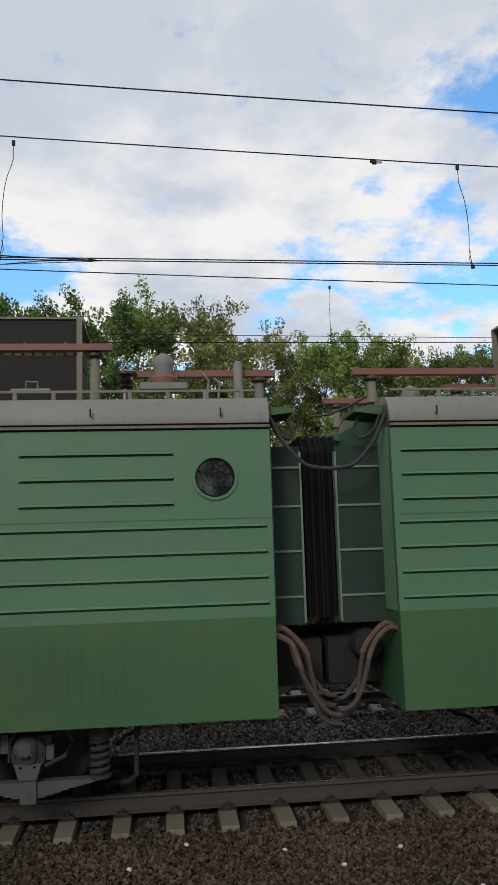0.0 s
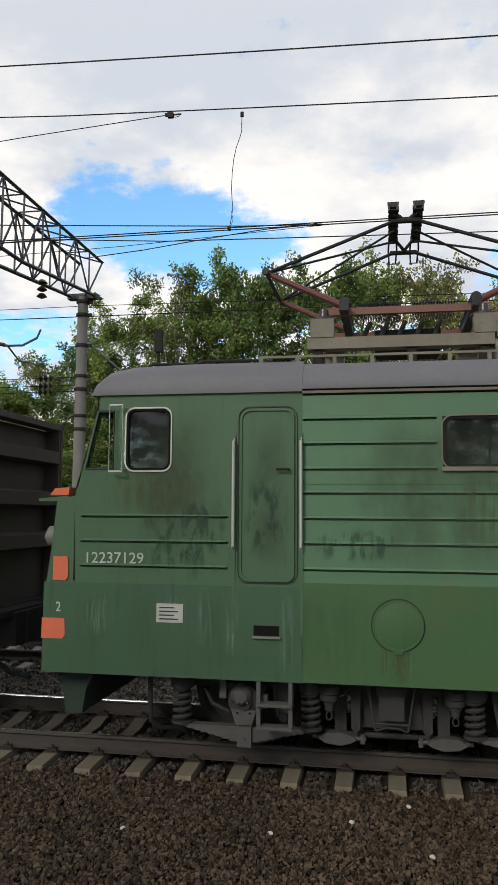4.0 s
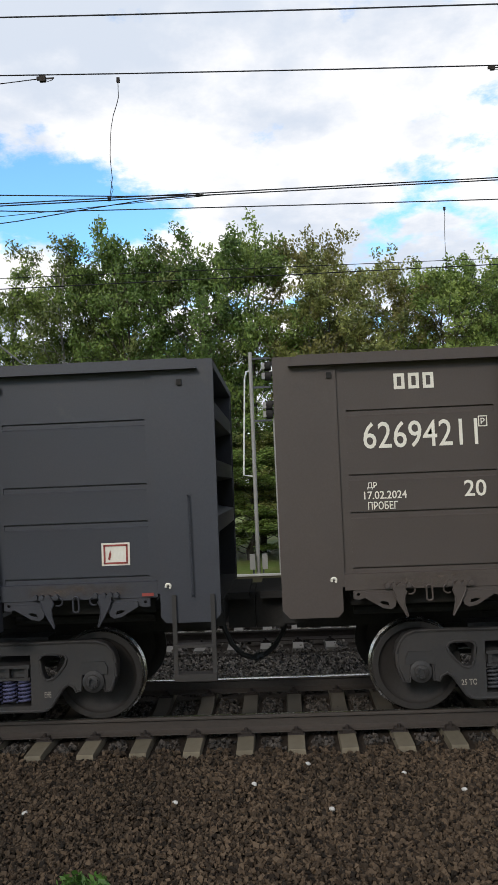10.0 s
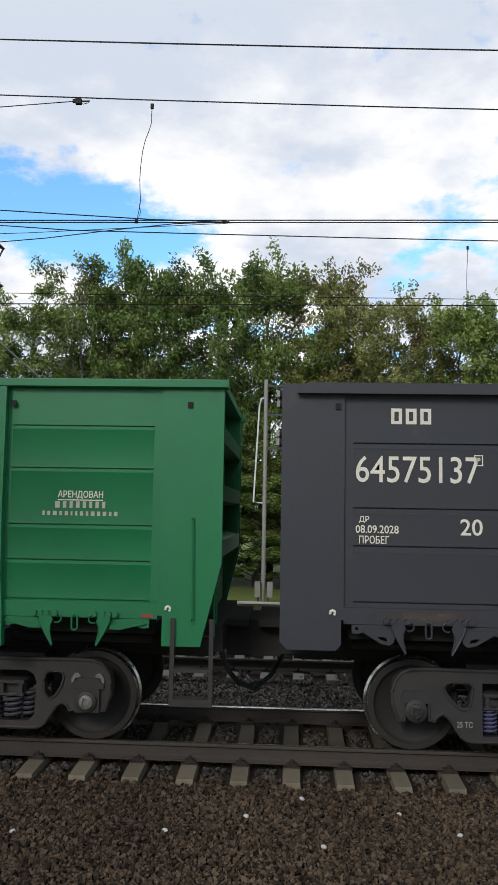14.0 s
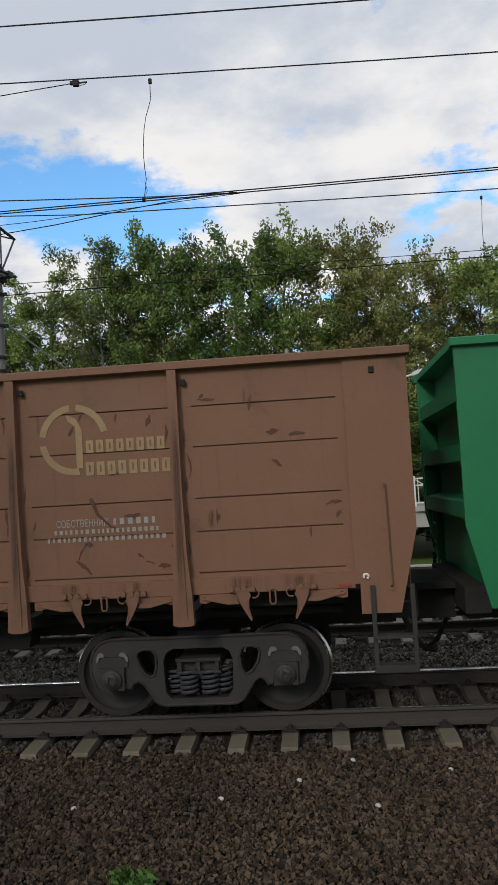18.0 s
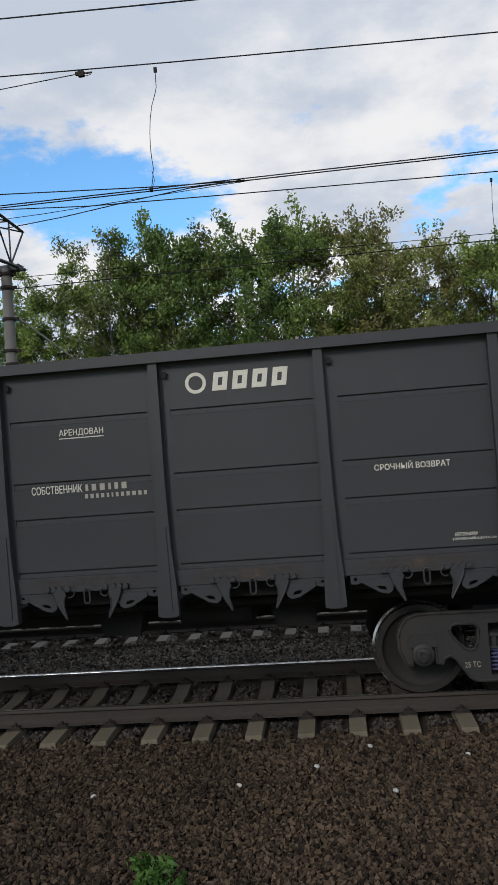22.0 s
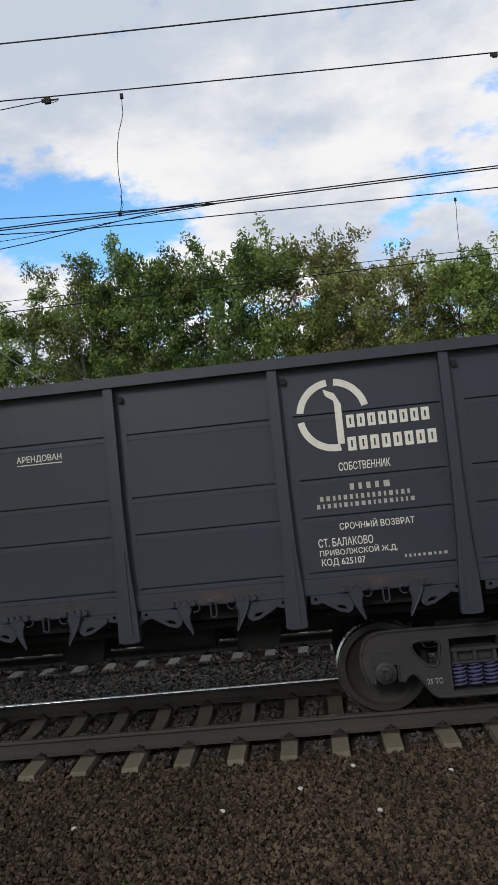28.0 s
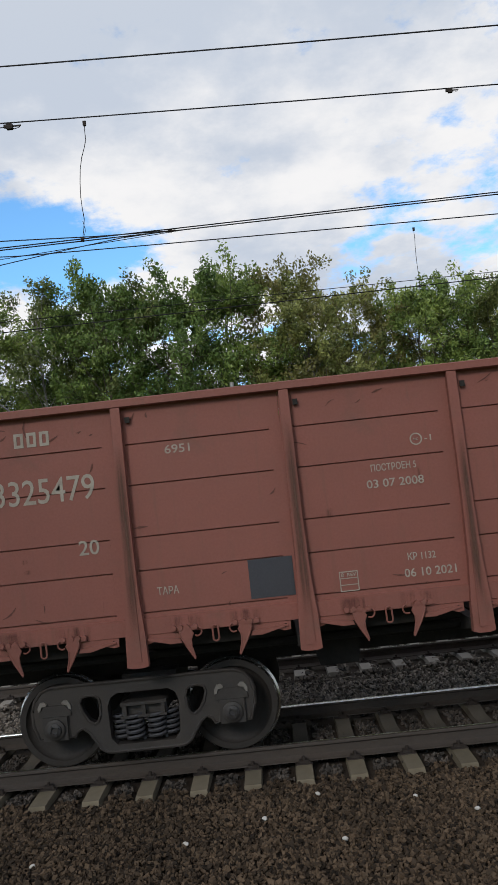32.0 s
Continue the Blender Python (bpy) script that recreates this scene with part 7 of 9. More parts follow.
    for s in both:
        for k in range(4):
            y = s * (1.16 + 0.10 * k)
            bm = bmesh.new()
            prism(bm, [(e1 - 0.01, y - 0.025), (e1 + 0.025, y), (e1 - 0.01, y + 0.025)], "z", 1.80, 3.70)
            part("wall_rib", bm, g["skirt"], wall)
    for s in both:
        ya, yb = sorted((s * 1.06, s * 1.00))
        reach = 0.39 if s < 0 else 0.49
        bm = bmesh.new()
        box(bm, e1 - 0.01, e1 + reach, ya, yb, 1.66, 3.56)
        # shade between the sections is in the screen's colour
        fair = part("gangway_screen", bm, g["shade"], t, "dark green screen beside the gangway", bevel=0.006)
        for z in (3.33, 2.91, 2.43, 1.95):
            bm = bmesh.new()
            box(bm, e1, e1 + reach, ya - 0.02, yb + 0.02, z - 0.012, z + 0.012)
            part("screen_rib", bm, g["rim"], fair)
        bm = bmesh.new()
        box(bm, e1 + reach - 0.012, e1 + reach + 0.010, ya - 0.024, yb + 0.024, 1.68, 3.50)
        part("screen_stile", bm, g["rim"], fair)
        bm = bmesh.new()
        prism(bm, [(e1 - 0.02, 3.86), (e1 + 0.30, 3.90), (e1 + 0.30, 3.94), (e1 - 0.02, 3.97)], "y", *sorted((s * 0.75, s * 1.3)))
        part("end_hood", bm, g["low"], t)
    folds = None
    for i in range(6):
        bm = bmesh.new()
        x = e1 + 0.395 + 0.04 * i
        k = 0.05 if i % 2 else 0.0
        prism(bm, [(-0.93 - k, 1.72), (-0.93 - k, 3.50), (-0.80, 3.66 + k), (0.80, 3.66 + k), (0.93 + k, 3.50), (0.93 + k, 1.72)], "x", x, x + 0.036)
        if folds is None:
            folds = part("gangway_bellows", bm, g["soot"], t)
        else:
            part("bellows_fold", bm, g["soot"], folds)
    # low pipe along the cab roof
    bm = bmesh.new()
    tube(bm, [(26.0 - LX, -1.05, 4.10), (26.1 - LX, -1.05, 4.15), (26.6 - LX, -1.05, 4.14), (26.7 - LX, -1.05, 4.17), (27.3 - LX, -1.05, 4.16)], 0.016, 6)
    part("roof_conduit", bm, M["under"], t)
    # cab
    nose = [(25.10, 0.83), (25.10, 1.6), (25.17, 2.1), (25.22, 2.62), (25.42, 2.66), (25.66, 3.62), (25.62, 3.72)]
    nose = [(x - LX, z) for x, z in nose]
    for s in both:
        F = flip(s)
        # cab side built round its two windows and the door
        W1 = [(25.52, 2.94), (25.66, 3.56), (25.84, 3.56), (25.84, 2.94)]
        W1 = [(x - LX, z) for x, z in W1]
        w2 = (25.99 - LX, 26.45 - LX)
        bm = bmesh.new()
        prism(bm, [nose[0], nose[1], nose[2], nose[3], (25.42 - LX, 2.66), (25.44 - LX, 1.77), (cab, 1.77), (cab, 0.83)], "y", Y, Y + 0.05)
        prism(bm, [(25.42 - LX, 2.66), (25.50 - LX, 2.94), (cab, 2.94), (cab, 2.66)], "y", Y, Y + 0.05)
        prism(bm, [(25.66 - LX, 3.56), (25.68 - LX, 3.74), (cab, 3.74), (cab, 3.56)], "y", Y, Y + 0.05)
        prism(bm, [(25.84 - LX, 2.94), (25.84 - LX, 3.56), (w2[0], 3.56), (w2[0], 2.94)], "y", Y, Y + 0.05)
        prism(bm, [(w2[1], 2.94), (w2[1], 3.56), (cab, 3.56), (cab, 2.94)], "y", Y, Y + 0.05)
        prism(bm, [(25.50 - LX, 2.94), (25.645 - LX, 3.56), (25.665 - LX, 3.56), (25.525 - LX, 2.94)], "y", Y, Y + 0.05)
        part("cab_side", bm, g["cab"], t, m=F)
        ribs = [(25.49 - LX, 27.08 - LX, z) for z in (2.44, 2.18, 1.925)]
        put("ribbed_panel", mesh_of("ribbed_panel", grooved_wall(25.42 - LX, cab, 1.77, 2.66, ribs, [], Y), g["cab"], 0, False), t, F)
        bm = bmesh.new()
        frame_of(bm, [(25.535 - LX, 2.955), (25.668 - LX, 3.545), (25.83 - LX, 3.545), (25.83 - LX, 2.955)], 0.022, Y - 0.010, Y + 0.03)
        w = part("window", bm, M["rubber"], t, "raked front side window", m=F)
        bm = bmesh.new()
        prism(bm, W1, "y", Y + 0.015, Y + 0.022)
        part("pane", bm, M["clear"], w).visible_shadow = False
        bm = bmesh.new()
        frame_of(bm, rounded(w2[0] - 0.012, w2[1] + 0.012, 2.925, 3.575, 0.09), 0.018, Y - 0.018, Y)
        part("window_rim", bm, g["steelrail"], t, m=F)
        bm = bmesh.new()
        frame_of(bm, rounded(w2[0] + 0.012, w2[1] - 0.012, 2.95, 3.55, 0.07), 0.030, Y - 0.014, Y + 0.04)
        w = part("window", bm, g["soot"], t, "rounded driver's side window", m=F)
        bm = bmesh.new()
        box(bm, w2[0], w2[1], Y + 0.015, Y + 0.022, 2.94, 3.56)
        part("pane", bm, M["glass"], w)
        bm = bmesh.new()
        frame_of(bm, [(25.825 - LX, 2.92), (25.825 - LX, 3.60), (25.965 - LX, 3.60), (25.965 - LX, 2.92)], 0.016, Y - 0.11, Y - 0.095)
        for z in (2.94, 3.58):
            tube(bm, [(25.96 - LX, Y - 0.10, z), (25.965 - LX, Y, z)], 0.010, 6)
        w = part("wind_deflector", bm, g["steelrail"], t, "clear wind deflector in a thin frame", m=F)
        bm = bmesh.new()
        box(bm, 25.825 - LX, 25.965 - LX, Y - 0.105, Y - 0.100, 2.92, 3.60)
        part("deflector_pane", bm, M["clear"], w).visible_shadow = False
        for a, b, za, zb in ((26.05, 27.2, 1.75, 2.75), (27.2, 27.75, 2.0, 2.9)):
            stain(t, a - LX, b - LX, za, zb, Y - 0.009, "flaked", F)
        for a, b, za, zb in ((26.35, 26.75, 1.25, 1.72), (26.7, 27.0, 1.1, 1.74), (27.0, 27.3, 1.0, 1.74), (27.56, 27.83, 0.86, 1.74), (25.5, 25.9, 1.2, 1.7)):
            stain(t, a - LX, b - LX, za, zb, Y - 0.0115, "pale_run", F)
        stain(t, 25.6 - LX, 27.0 - LX, 2.45, 2.93, Y - 0.0085, "ochre_run", F)
        stain(t, 27.88 - LX, 28.9 - LX, 2.0, 2.35, Y - 0.0204, "flaked", F)
        stain(t, 25.9 - LX, 27.1 - LX, 2.0, 3.7, Y - 0.0072, "cab_grime", F)
        stain(t, 27.25 - LX, 27.72 - LX, 1.86, 3.5, Y - 0.0085, "cab_grime", F)
        stain(t, 27.88 - LX, 30.4 - LX, 1.80, 3.60, Y - 0.0193, "cab_grime", F)
        for a, b in ((26.0, 26.35), (26.75, 27.15), (27.64, 27.95), (25.4, 25.8)):
            stain(t, a - LX, b - LX, 0.84, 1.75, Y - 0.0105, "dark_run", F)
        # door
        bm = bmesh.new()
        prism(bm, rounded(27.22 - LX, 27.75 - LX, 1.83, 3.53, 0.09), "y", Y - 0.006, Y + 0.0)
        d = part("cab_door", bm, g["cab"], t, "green cab door with rounded corners", bevel=0.003, m=F)
        bm = bmesh.new()
        frame_of(bm, rounded(27.22 - LX, 27.75 - LX, 1.83, 3.53, 0.09), 0.028, Y - 0.022, Y)
        part("door_seal", bm, g["cab"], d)
        bm = bmesh.new()
        frame_of(bm, rounded(27.185 - LX, 27.785 - LX, 1.795, 3.565, 0.11), 0.012, Y - 0.012, Y)
        part("door_gasket", bm, M["rubber"], d)
        bm = bmesh.new()
        tube(bm, [(27.70 - LX, Y - 0.01, 2.93), (27.70 - LX, Y - 0.06, 2.93), (27.58 - LX, Y - 0.06, 2.93)], 0.014, 6)
        part("door_handle", bm, M["under"], d)
        for x in (27.14 - LX, 27.83 - LX):
            bm = bmesh.new()
            tube(bm, [(x, Y - 0.0, 3.25), (x, Y - 0.06, 3.22), (x, Y - 0.06, 2.15), (x, Y - 0.0, 2.10)], 0.016, 8)
            part("grab_rail", bm, g["steelrail"], t, "pale vertical grab rail", m=F)
            bm = bmesh.new()
            box(bm, x - 0.015, x + 0.015, Y - 0.012, Y, 1.28, 3.30)
            part("rain_channel", bm, g["cab"], t, m=F)
        bm = bmesh.new()
        prism(bm, [(25.10 - LX, 0.825), (25.10 - LX, 1.755), (cab, 1.755), (cab, 0.825)], "y", Y - 0.008, Y)
        part("cab_skirt", bm, g["skirt"], t, m=F)
        bm = bmesh.new()
        box(bm, 27.35 - LX, 27.61 - LX, Y - 0.012, Y - 0.009, 1.27, 1.37)
        part("vent_slot", bm, g["soot"], t, m=F)
        bm = bmesh.new()
        box(bm, 27.34 - LX, 27.62 - LX, Y - 0.04, Y - 0.008, 1.245, 1.265)
        part("slot_lip", bm, g["cream"], t, m=F)
        bm = bmesh.new()
        box(bm, 26.34 - LX, 26.62 - LX, Y - 0.016, Y - 0.009, 1.37, 1.56)
        part("notice_plate", bm, g["steelrail"], t, "small pale notice plate", m=F)
        bm = bmesh.new()
        for k in range(4):
            box(bm, 26.37 - LX, 26.57 - LX - 0.04 * (k % 2), Y - 0.019, Y - 0.016, 1.40 + 0.038 * k, 1.412 + 0.038 * k)
        part("notice_lines", bm, M["rubber"], t, m=F)
        for a, b, za, zb in ((25.20, 25.36, 1.77, 2.02), (25.09, 25.34, 1.17, 1.38)):
            bm = bmesh.new()
            prism(bm, [(a - LX, za), (a - LX, zb), (b - LX, zb), (b - LX + 0.01, za + 0.04), (b - LX - 0.02, za)], "y", Y - 0.014, Y - 0.004)
            part("warning_flash", bm, M["orange"], t, "bright orange warning flash", m=F)
        bm = bmesh.new()
        lathe(bm, [(0.02, -0.16), (0.11, -0.10), (0.13, 0.06), (0.12, 0.10)], (25.14 - LX, Y + 0.25, 2.22), "x", 20)
        part("headlamp", bm, g["cream"], t, m=F)
    for words, x, z, w, h in (("12237129", 25.88, 2.015, 0.62, 0.115), ("2", 25.27, 1.50, 0.05, 0.10)):
        put("lettering", text_mesh(words, M["stencil"], w, h), t, pose(x - LX, Y - 0.012, z))
    # cab front between the sides, and its roof
    bm = bmesh.new()
    low = nose[:5] + [(25.46 - LX, 2.72), (25.50 - LX, 2.70), (25.30 - LX, 2.62), (25.22 - LX, 1.6), (25.22 - LX, 0.83)]
    prism(bm, low, "y", -1.508, 1.508)
    prism(bm, [(25.63 - LX, 3.52), (25.66 - LX, 3.62), (25.62 - LX, 3.72), (25.75 - LX, 3.72), (25.71 - LX, 3.52)], "y", -1.508, 1.508)
    for y0, y1 in ((-1.508, -1.47), (-0.03, 0.03), (1.47, 1.508)):
        prism(bm, [(25.42 - LX, 2.66), (25.64 - LX, 3.56), (25.68 - LX, 3.56), (25.47 - LX, 2.70)], "y", y0, y1)
    part("cab_front", bm, g["cab"], t)
    bm = bmesh.new()
    prism(bm, [(25.40 - LX, 2.70), (25.37 - LX, 2.70), (25.61 - LX, 3.58), (25.64 - LX, 3.58)], "y", -1.46, 1.46)
    part("windscreen", bm, M["clear"], t, "wide raked windscreen").visible_shadow = False
    bm = bmesh.new()
    prism(bm, [(25.0 - LX, 2.60), (25.0 - LX, 2.63), (25.34 - LX, 2.66), (25.34 - LX, 2.60)], "y", -1.54, 1.54)
    part("front_ledge", bm, g["cab"], t)
    for s in both:
        bm = bmesh.new()
        prism(bm, [(25.12 - LX, 2.665), (25.18 - LX, 2.74), (25.34 - LX, 2.75), (25.33 - LX, 2.665)], "y", min(s * 1.2, s * 1.53), max(s * 1.2, s * 1.53))
        part("marker_light", bm, M["orange"], t, m=None)
    bm = bmesh.new()
    secs = []
    for x, top, wide in ((25.56, 3.80, 1.50), (25.60, 3.93, 1.54), (25.72, 4.03, 1.57), (26.0, 4.09, 1.575), (26.6, 4.11, 1.575), (27.84, 4.11, 1.575)):
        pr = [(-wide, 3.735), (-wide, 3.735 + (top - 3.735) * 0.25), (-wide + 0.06, 3.735 + (top - 3.735) * 0.62), (-wide + 0.20, 3.735 + (top - 3.735) * 0.90), (-0.7, top), (0, top + 0.02)]
        pr += [(-y, z) for y, z in pr[-2::-1]]
        secs.append([bm.verts.new((x - LX, y, z)) for y, z in pr])
    for a, b in zip(secs, secs[1:]):
        for i in range(len(a) - 1):
            bm.faces.new((a[i], a[i + 1], b[i + 1], b[i]))
        bm.faces.new((a[-1], a[0], b[0], b[-1]))
    bm.faces.new(secs[0][::-1])
    bm.faces.new(secs[-1])
    part("cab_roof", bm, g["grey"], t, "domed grey cab roof")
    bm = bmesh.new()
    box(bm, 25.58 - LX, cab, Y - 0.03, -Y + 0.03, 3.722, 3.745)
    part("cab_gutter", bm, g["grey"], t)
    bm = bmesh.new()
    tube(bm, [(26.14 - LX, -1.0, 4.0), (26.14 - LX, -1.0, 4.30)], 0.018, 8)
    box(bm, 26.10 - LX, 26.18 - LX, -1.04, -0.96, 4.30, 4.555)
    part("roof_aerial", bm, M["under"], t)
    bm = bmesh.new()
    tube(bm, [(25.55 - LX, -0.6, 4.08), (25.8 - LX, -0.6, 4.12), (26.0 - LX, -0.6, 4.12)], 0.05, 8, 0.03)
    part("horn", bm, M["under"], t)
    bm = bmesh.new()
    box(bm, cab - 0.05, cab, -1.5, 1.5, 1.1, 3.7)
    box(bm, 26.3 - LX, 26.8 - LX, -1.2, -0.7, 1.1, 2.9)
    part("cab_interior", bm, g["interior"], t)
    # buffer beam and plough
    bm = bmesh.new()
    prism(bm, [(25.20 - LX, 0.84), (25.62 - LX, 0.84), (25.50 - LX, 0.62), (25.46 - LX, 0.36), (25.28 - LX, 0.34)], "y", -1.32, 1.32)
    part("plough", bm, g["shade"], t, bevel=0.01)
    put("coupler", COUPLER, t, pose(0, 0, 0) @ TURN @ pose(0.55 + (-6.94 + 7.5) - 0.45, 0, 0))
    put("brake_hose", HOSE, t, TURN @ pose(0.7, 0.0, 0))
    put("coupler", COUPLER, t, pose(0.62, 0, 0))
    bm = bmesh.new()
    lathe(bm, [(0.02, 0.30), (0.15, 0.33), (0.17, 0.40), (0.17, 0.95), (0.15, 1.02), (0.02, 1.05)], (e1 + 0.20, 0, 1.42), "y", 18)
    part("air_reservoir", bm, M["under"], t)
    bm = bmesh.new()
    box(bm, e1 - 0.05, e1 + 0.60, -0.80, 0.80, 1.00, 1.48)
    part("drawgear_case", bm, M["under"], t, bevel=0.04)
    make_roof_gear(t, g)
    make_loco_bogies(t, g)
    # connecting cables at the inner end
    for y, dz in ((-1.46, 0.0), (-1.38, -0.10), (-1.30, 0.16), (-1.22, 0.05), (-1.10, -0.06), (1.3, -0.05), (1.42, 0.04), (1.20, 0.10)):
        bm = bmesh.new()
        o = 0.05 * math.sin(40 * y)
        tube(bm, arc_through([(e1 - 0.02, y, 1.62), (e1 + 0.10, y, 1.61 + o), (e1 + 0.22 + o, y, 1.50), (e1 + 0.30 + o, y, 1.32 + o)]), 0.026 + 0.1 * abs(o), 8)
        part("cable_sleeve", bm, g["hose"], t, "stained pale cable sleeve")
        bm = bmesh.new()
        tube(bm, arc_through([(e1 + 0.28 + o, y, 1.37 + o), (e1 + 0.34 + o, y, 1.15 + dz / 2), (e1 + 0.42, y, 0.95 + dz), (e1 + 0.52, y, 0.83 + dz), (e1 + 0.635, y, 0.80 + dz)]), 0.026, 8)
        part("jumper_cable", bm, g["cable"], t)
    for s in both:
        bm = bmesh.new()
        tube(bm, arc_through([(e1 - 0.06, s * 1.42, 3.90), (e1 + 0.02, s * 1.45, 3.82), (e1 + 0.16, s * 1.47, 3.55), (e1 + 0.36, s * 1.48, 3.33), (e1 + 0.52, s * 1.48, 3.28), (e1 + 0.635, s * 1.48, 3.27)]), 0.022, 8)
        part("roof_cable", bm, M["rubber"], t)
        bm = bmesh.new()
        tube(bm, arc_through([(e1 + 0.02, s * 1.30, 3.88), (e1 + 0.10, s * 1.28, 3.70), (e1 + 0.24, s * 1.25, 3.62), (e1 + 0.30, s * 1.2, 3.72), (e1 + 0.22, s * 1.15, 3.86)]), 0.016, 8)
        part("roof_cable", bm, M["rubber"], t)
    bm = bmesh.new()
    tube(bm, [(e1 - 0.1, 0.4, 4.25), (e1 + 0.15, 0.4, 4.12), (e1 + 0.4, 0.4, 4.02), (e1 + 0.635, 0.4, 4.0)], 0.016, 6)
    part("roof_cable", bm, M["rubber"], t)
    WAGONS.append((t, centre))
    return t


def make_roof_gear(t, g):
    # resistor housings with pale trim
    for a, b in ((35.12, 36.53), (36.60, 38.02)):
        bm = bmesh.new()
        box(bm, a - LX, b - LX, -0.25, 0.95, 4.14, 4.78)
        box(bm, a - LX, b - LX, -0.25, 0.95, 4.815, 5.23)
        part("resistor_housing", bm, g["box"], t, "dark brown resistor housing on the roof", bevel=0.01)
    for x in (35.09, 36.565, 38.05):
        bm = bmesh.new()
        box(bm, x - LX - 0.032, x - LX + 0.032, -0.275, -0.24, 4.08, 5.26)
        part("housing_post", bm, g["deck"], t)
    for z in (5.233, 4.785):
        bm = bmesh.new()
        box(bm, 35.06 - LX, 38.08 - LX, -0.272, 0.97 if z > 5 else -0.24, z, z + 0.025)
        part("housing_trim", bm, g["deck"], t)
    bm = bmesh.new()
    tube(bm, [(36.06 - LX + 0.24 * math.cos(a), -1.15, 4.14 + 0.20 * math.sin(a)) for a in (math.pi * k / 12 for k in range(13))], 0.026, 8)
    part("roof_hoop", bm, g["cream"], t)
    # busbars: flat red-brown bars with bolt heads above and a pale toothed rail beneath
    for a, b, z, y in ((30.0, 34.95, 4.58, -0.75), (34.85, 38.49, 4.66, -1.1), (38.70, 40.28, 4.42, -0.85), (38.60, 40.32, 4.41, 0.95)):
        bm = bmesh.new()
        box(bm, a - LX, b - LX, y - 0.05, y + 0.05, z - 0.035, z + 0.035)
        for i in range(int((b - a) / 0.42)):
            x = a - LX + 0.2 + 0.42 * i
            lathe(bm, [(0.02, z + 0.03), (0.02, z + 0.055)], (x, y, 0), "z", 6)
        part("busbar", bm, g["busbar"], t, "red-brown busbar along the roof", bevel=0.004)
        if z > 4.6:
            bm = bmesh.new()
            box(bm, a - LX, 38.1 - LX, y + 0.06, y + 0.09, z - 0.085, z - 0.055)
            for i in range(int((b - a) / 0.11)):
                x = a - LX + 0.05 + 0.11 * i
                box(bm, x - 0.018, x + 0.018, y + 0.055, y + 0.08, z - 0.055, z - 0.036)
            part("toothed_rail", bm, g["deck"], t)
    for x, z, y in ((34.95, 4.62, -1.1), (38.30, 4.62, -1.05), (31.4, 4.54, -0.75), (33.0, 4.54, -0.75), (40.1, 4.385, -0.85), (40.1, 4.375, 0.95)):
        bm = bmesh.new()
        lathe(bm, [(0.06, 4.06), (0.055, 4.14), (0.05, z - 0.07)], (x - LX, y, 0), "z", 14)
        post = part("support_post", bm, g["deck"], t)
        bm = bmesh.new()
        lathe(bm, [(0.05, z - 0.075), (0.10, z - 0.05), (0.09, z - 0.02), (0.05, z)], (x - LX, y, 0), "z", 16)
        part("support_insulator", bm, M["insul"], post, "dark brown glazed insulator")
    # beige roof ducts with low handles
    bm = bmesh.new()
    prism(bm, [(-1.12, 4.33), (-1.12, 4.52), (-1.06, 4.57), (-0.2, 4.59), (-0.2, 4.33)], "x", 29.82 - LX, 34.40 - LX)
    part("roof_duct", bm, g["deck"], t, bevel=0.02)
    bm = bmesh.new()
    prism(bm, [(-1.16, 4.08), (-1.16, 4.22), (-1.05, 4.328), (-0.2, 4.328), (-0.2, 4.08)], "x", 29.80 - LX, 34.52 - LX)
    part("roof_duct", bm, g["deck"], t, bevel=0.015)
    bm = bmesh.new()
    box(bm, 29.9 - LX, 34.4 - LX, -1.175, -1.16, 4.205, 4.222)
    part("duct_trim", bm, g["cream"], t)
    for x, w in ((30.6, 0.14), (31.9, 0.42), (33.2, 0.14), (34.1, 0.14)):
        bm = bmesh.new()
        tube(bm, [(x - LX - w, -1.0, 4.57), (x - LX - w * 0.92, -1.0, 4.67), (x - LX + w * 0.92, -1.0, 4.67), (x - LX + w, -1.0, 4.57)], 0.012, 6)
        part("duct_handle", bm, g["deck"], t)
    # dome lamp, arrester and pale insulator near the inner end
    X = 39.03 - LX
    bm = bmesh.new()
    box(bm, X - 0.25, X + 0.26, -1.05, -0.75, 4.22, 4.29)
    part("lamp_plate", bm, g["cream"], t, bevel=0.006)
    bm = bmesh.new()
    lathe(bm, [(0.14, 4.29), (0.145, 4.36), (0.12, 4.40)], (X, -0.9, 0), "z", 20)
    part("lamp_base", bm, g["busbar"], t)
    bm = bmesh.new()
    lathe(bm, [(0.105, 4.40), (0.11, 4.48), (0.12, 4.52), (0.115, 4.56), (0.085, 4.61), (0.03, 4.635)], (X, -0.9, 0), "z", 20)
    part("roof_dome", bm, g["cream"], t, "cream domed roof fitting")
    bm = bmesh.new()
    tube(bm, [(X - 0.145, -0.9, 4.33), (X - 0.145, -0.9, 4.50), (X - 0.09, -0.9, 4.60), (X, -0.9, 4.65), (X + 0.09, -0.9, 4.60), (X + 0.145, -0.9, 4.50), (X + 0.145, -0.9, 4.33)], 0.010, 6)
    part("lamp_strap", bm, g["deck"], t)
    X = 38.62 - LX
    bm = bmesh.new()
    lathe(bm, [(0.08, 4.10), (0.05, 4.24), (0.09, 4.27), (0.045, 4.30), (0.085, 4.33), (0.045, 4.36), (0.05, 4.38), (0.12, 4.40), (0.12, 4.43), (0.04, 4.46)], (X, -0.9, 0), "z", 18)
    part("arrester", bm, M["insul"], t, "dark ribbed insulator under the busbar")
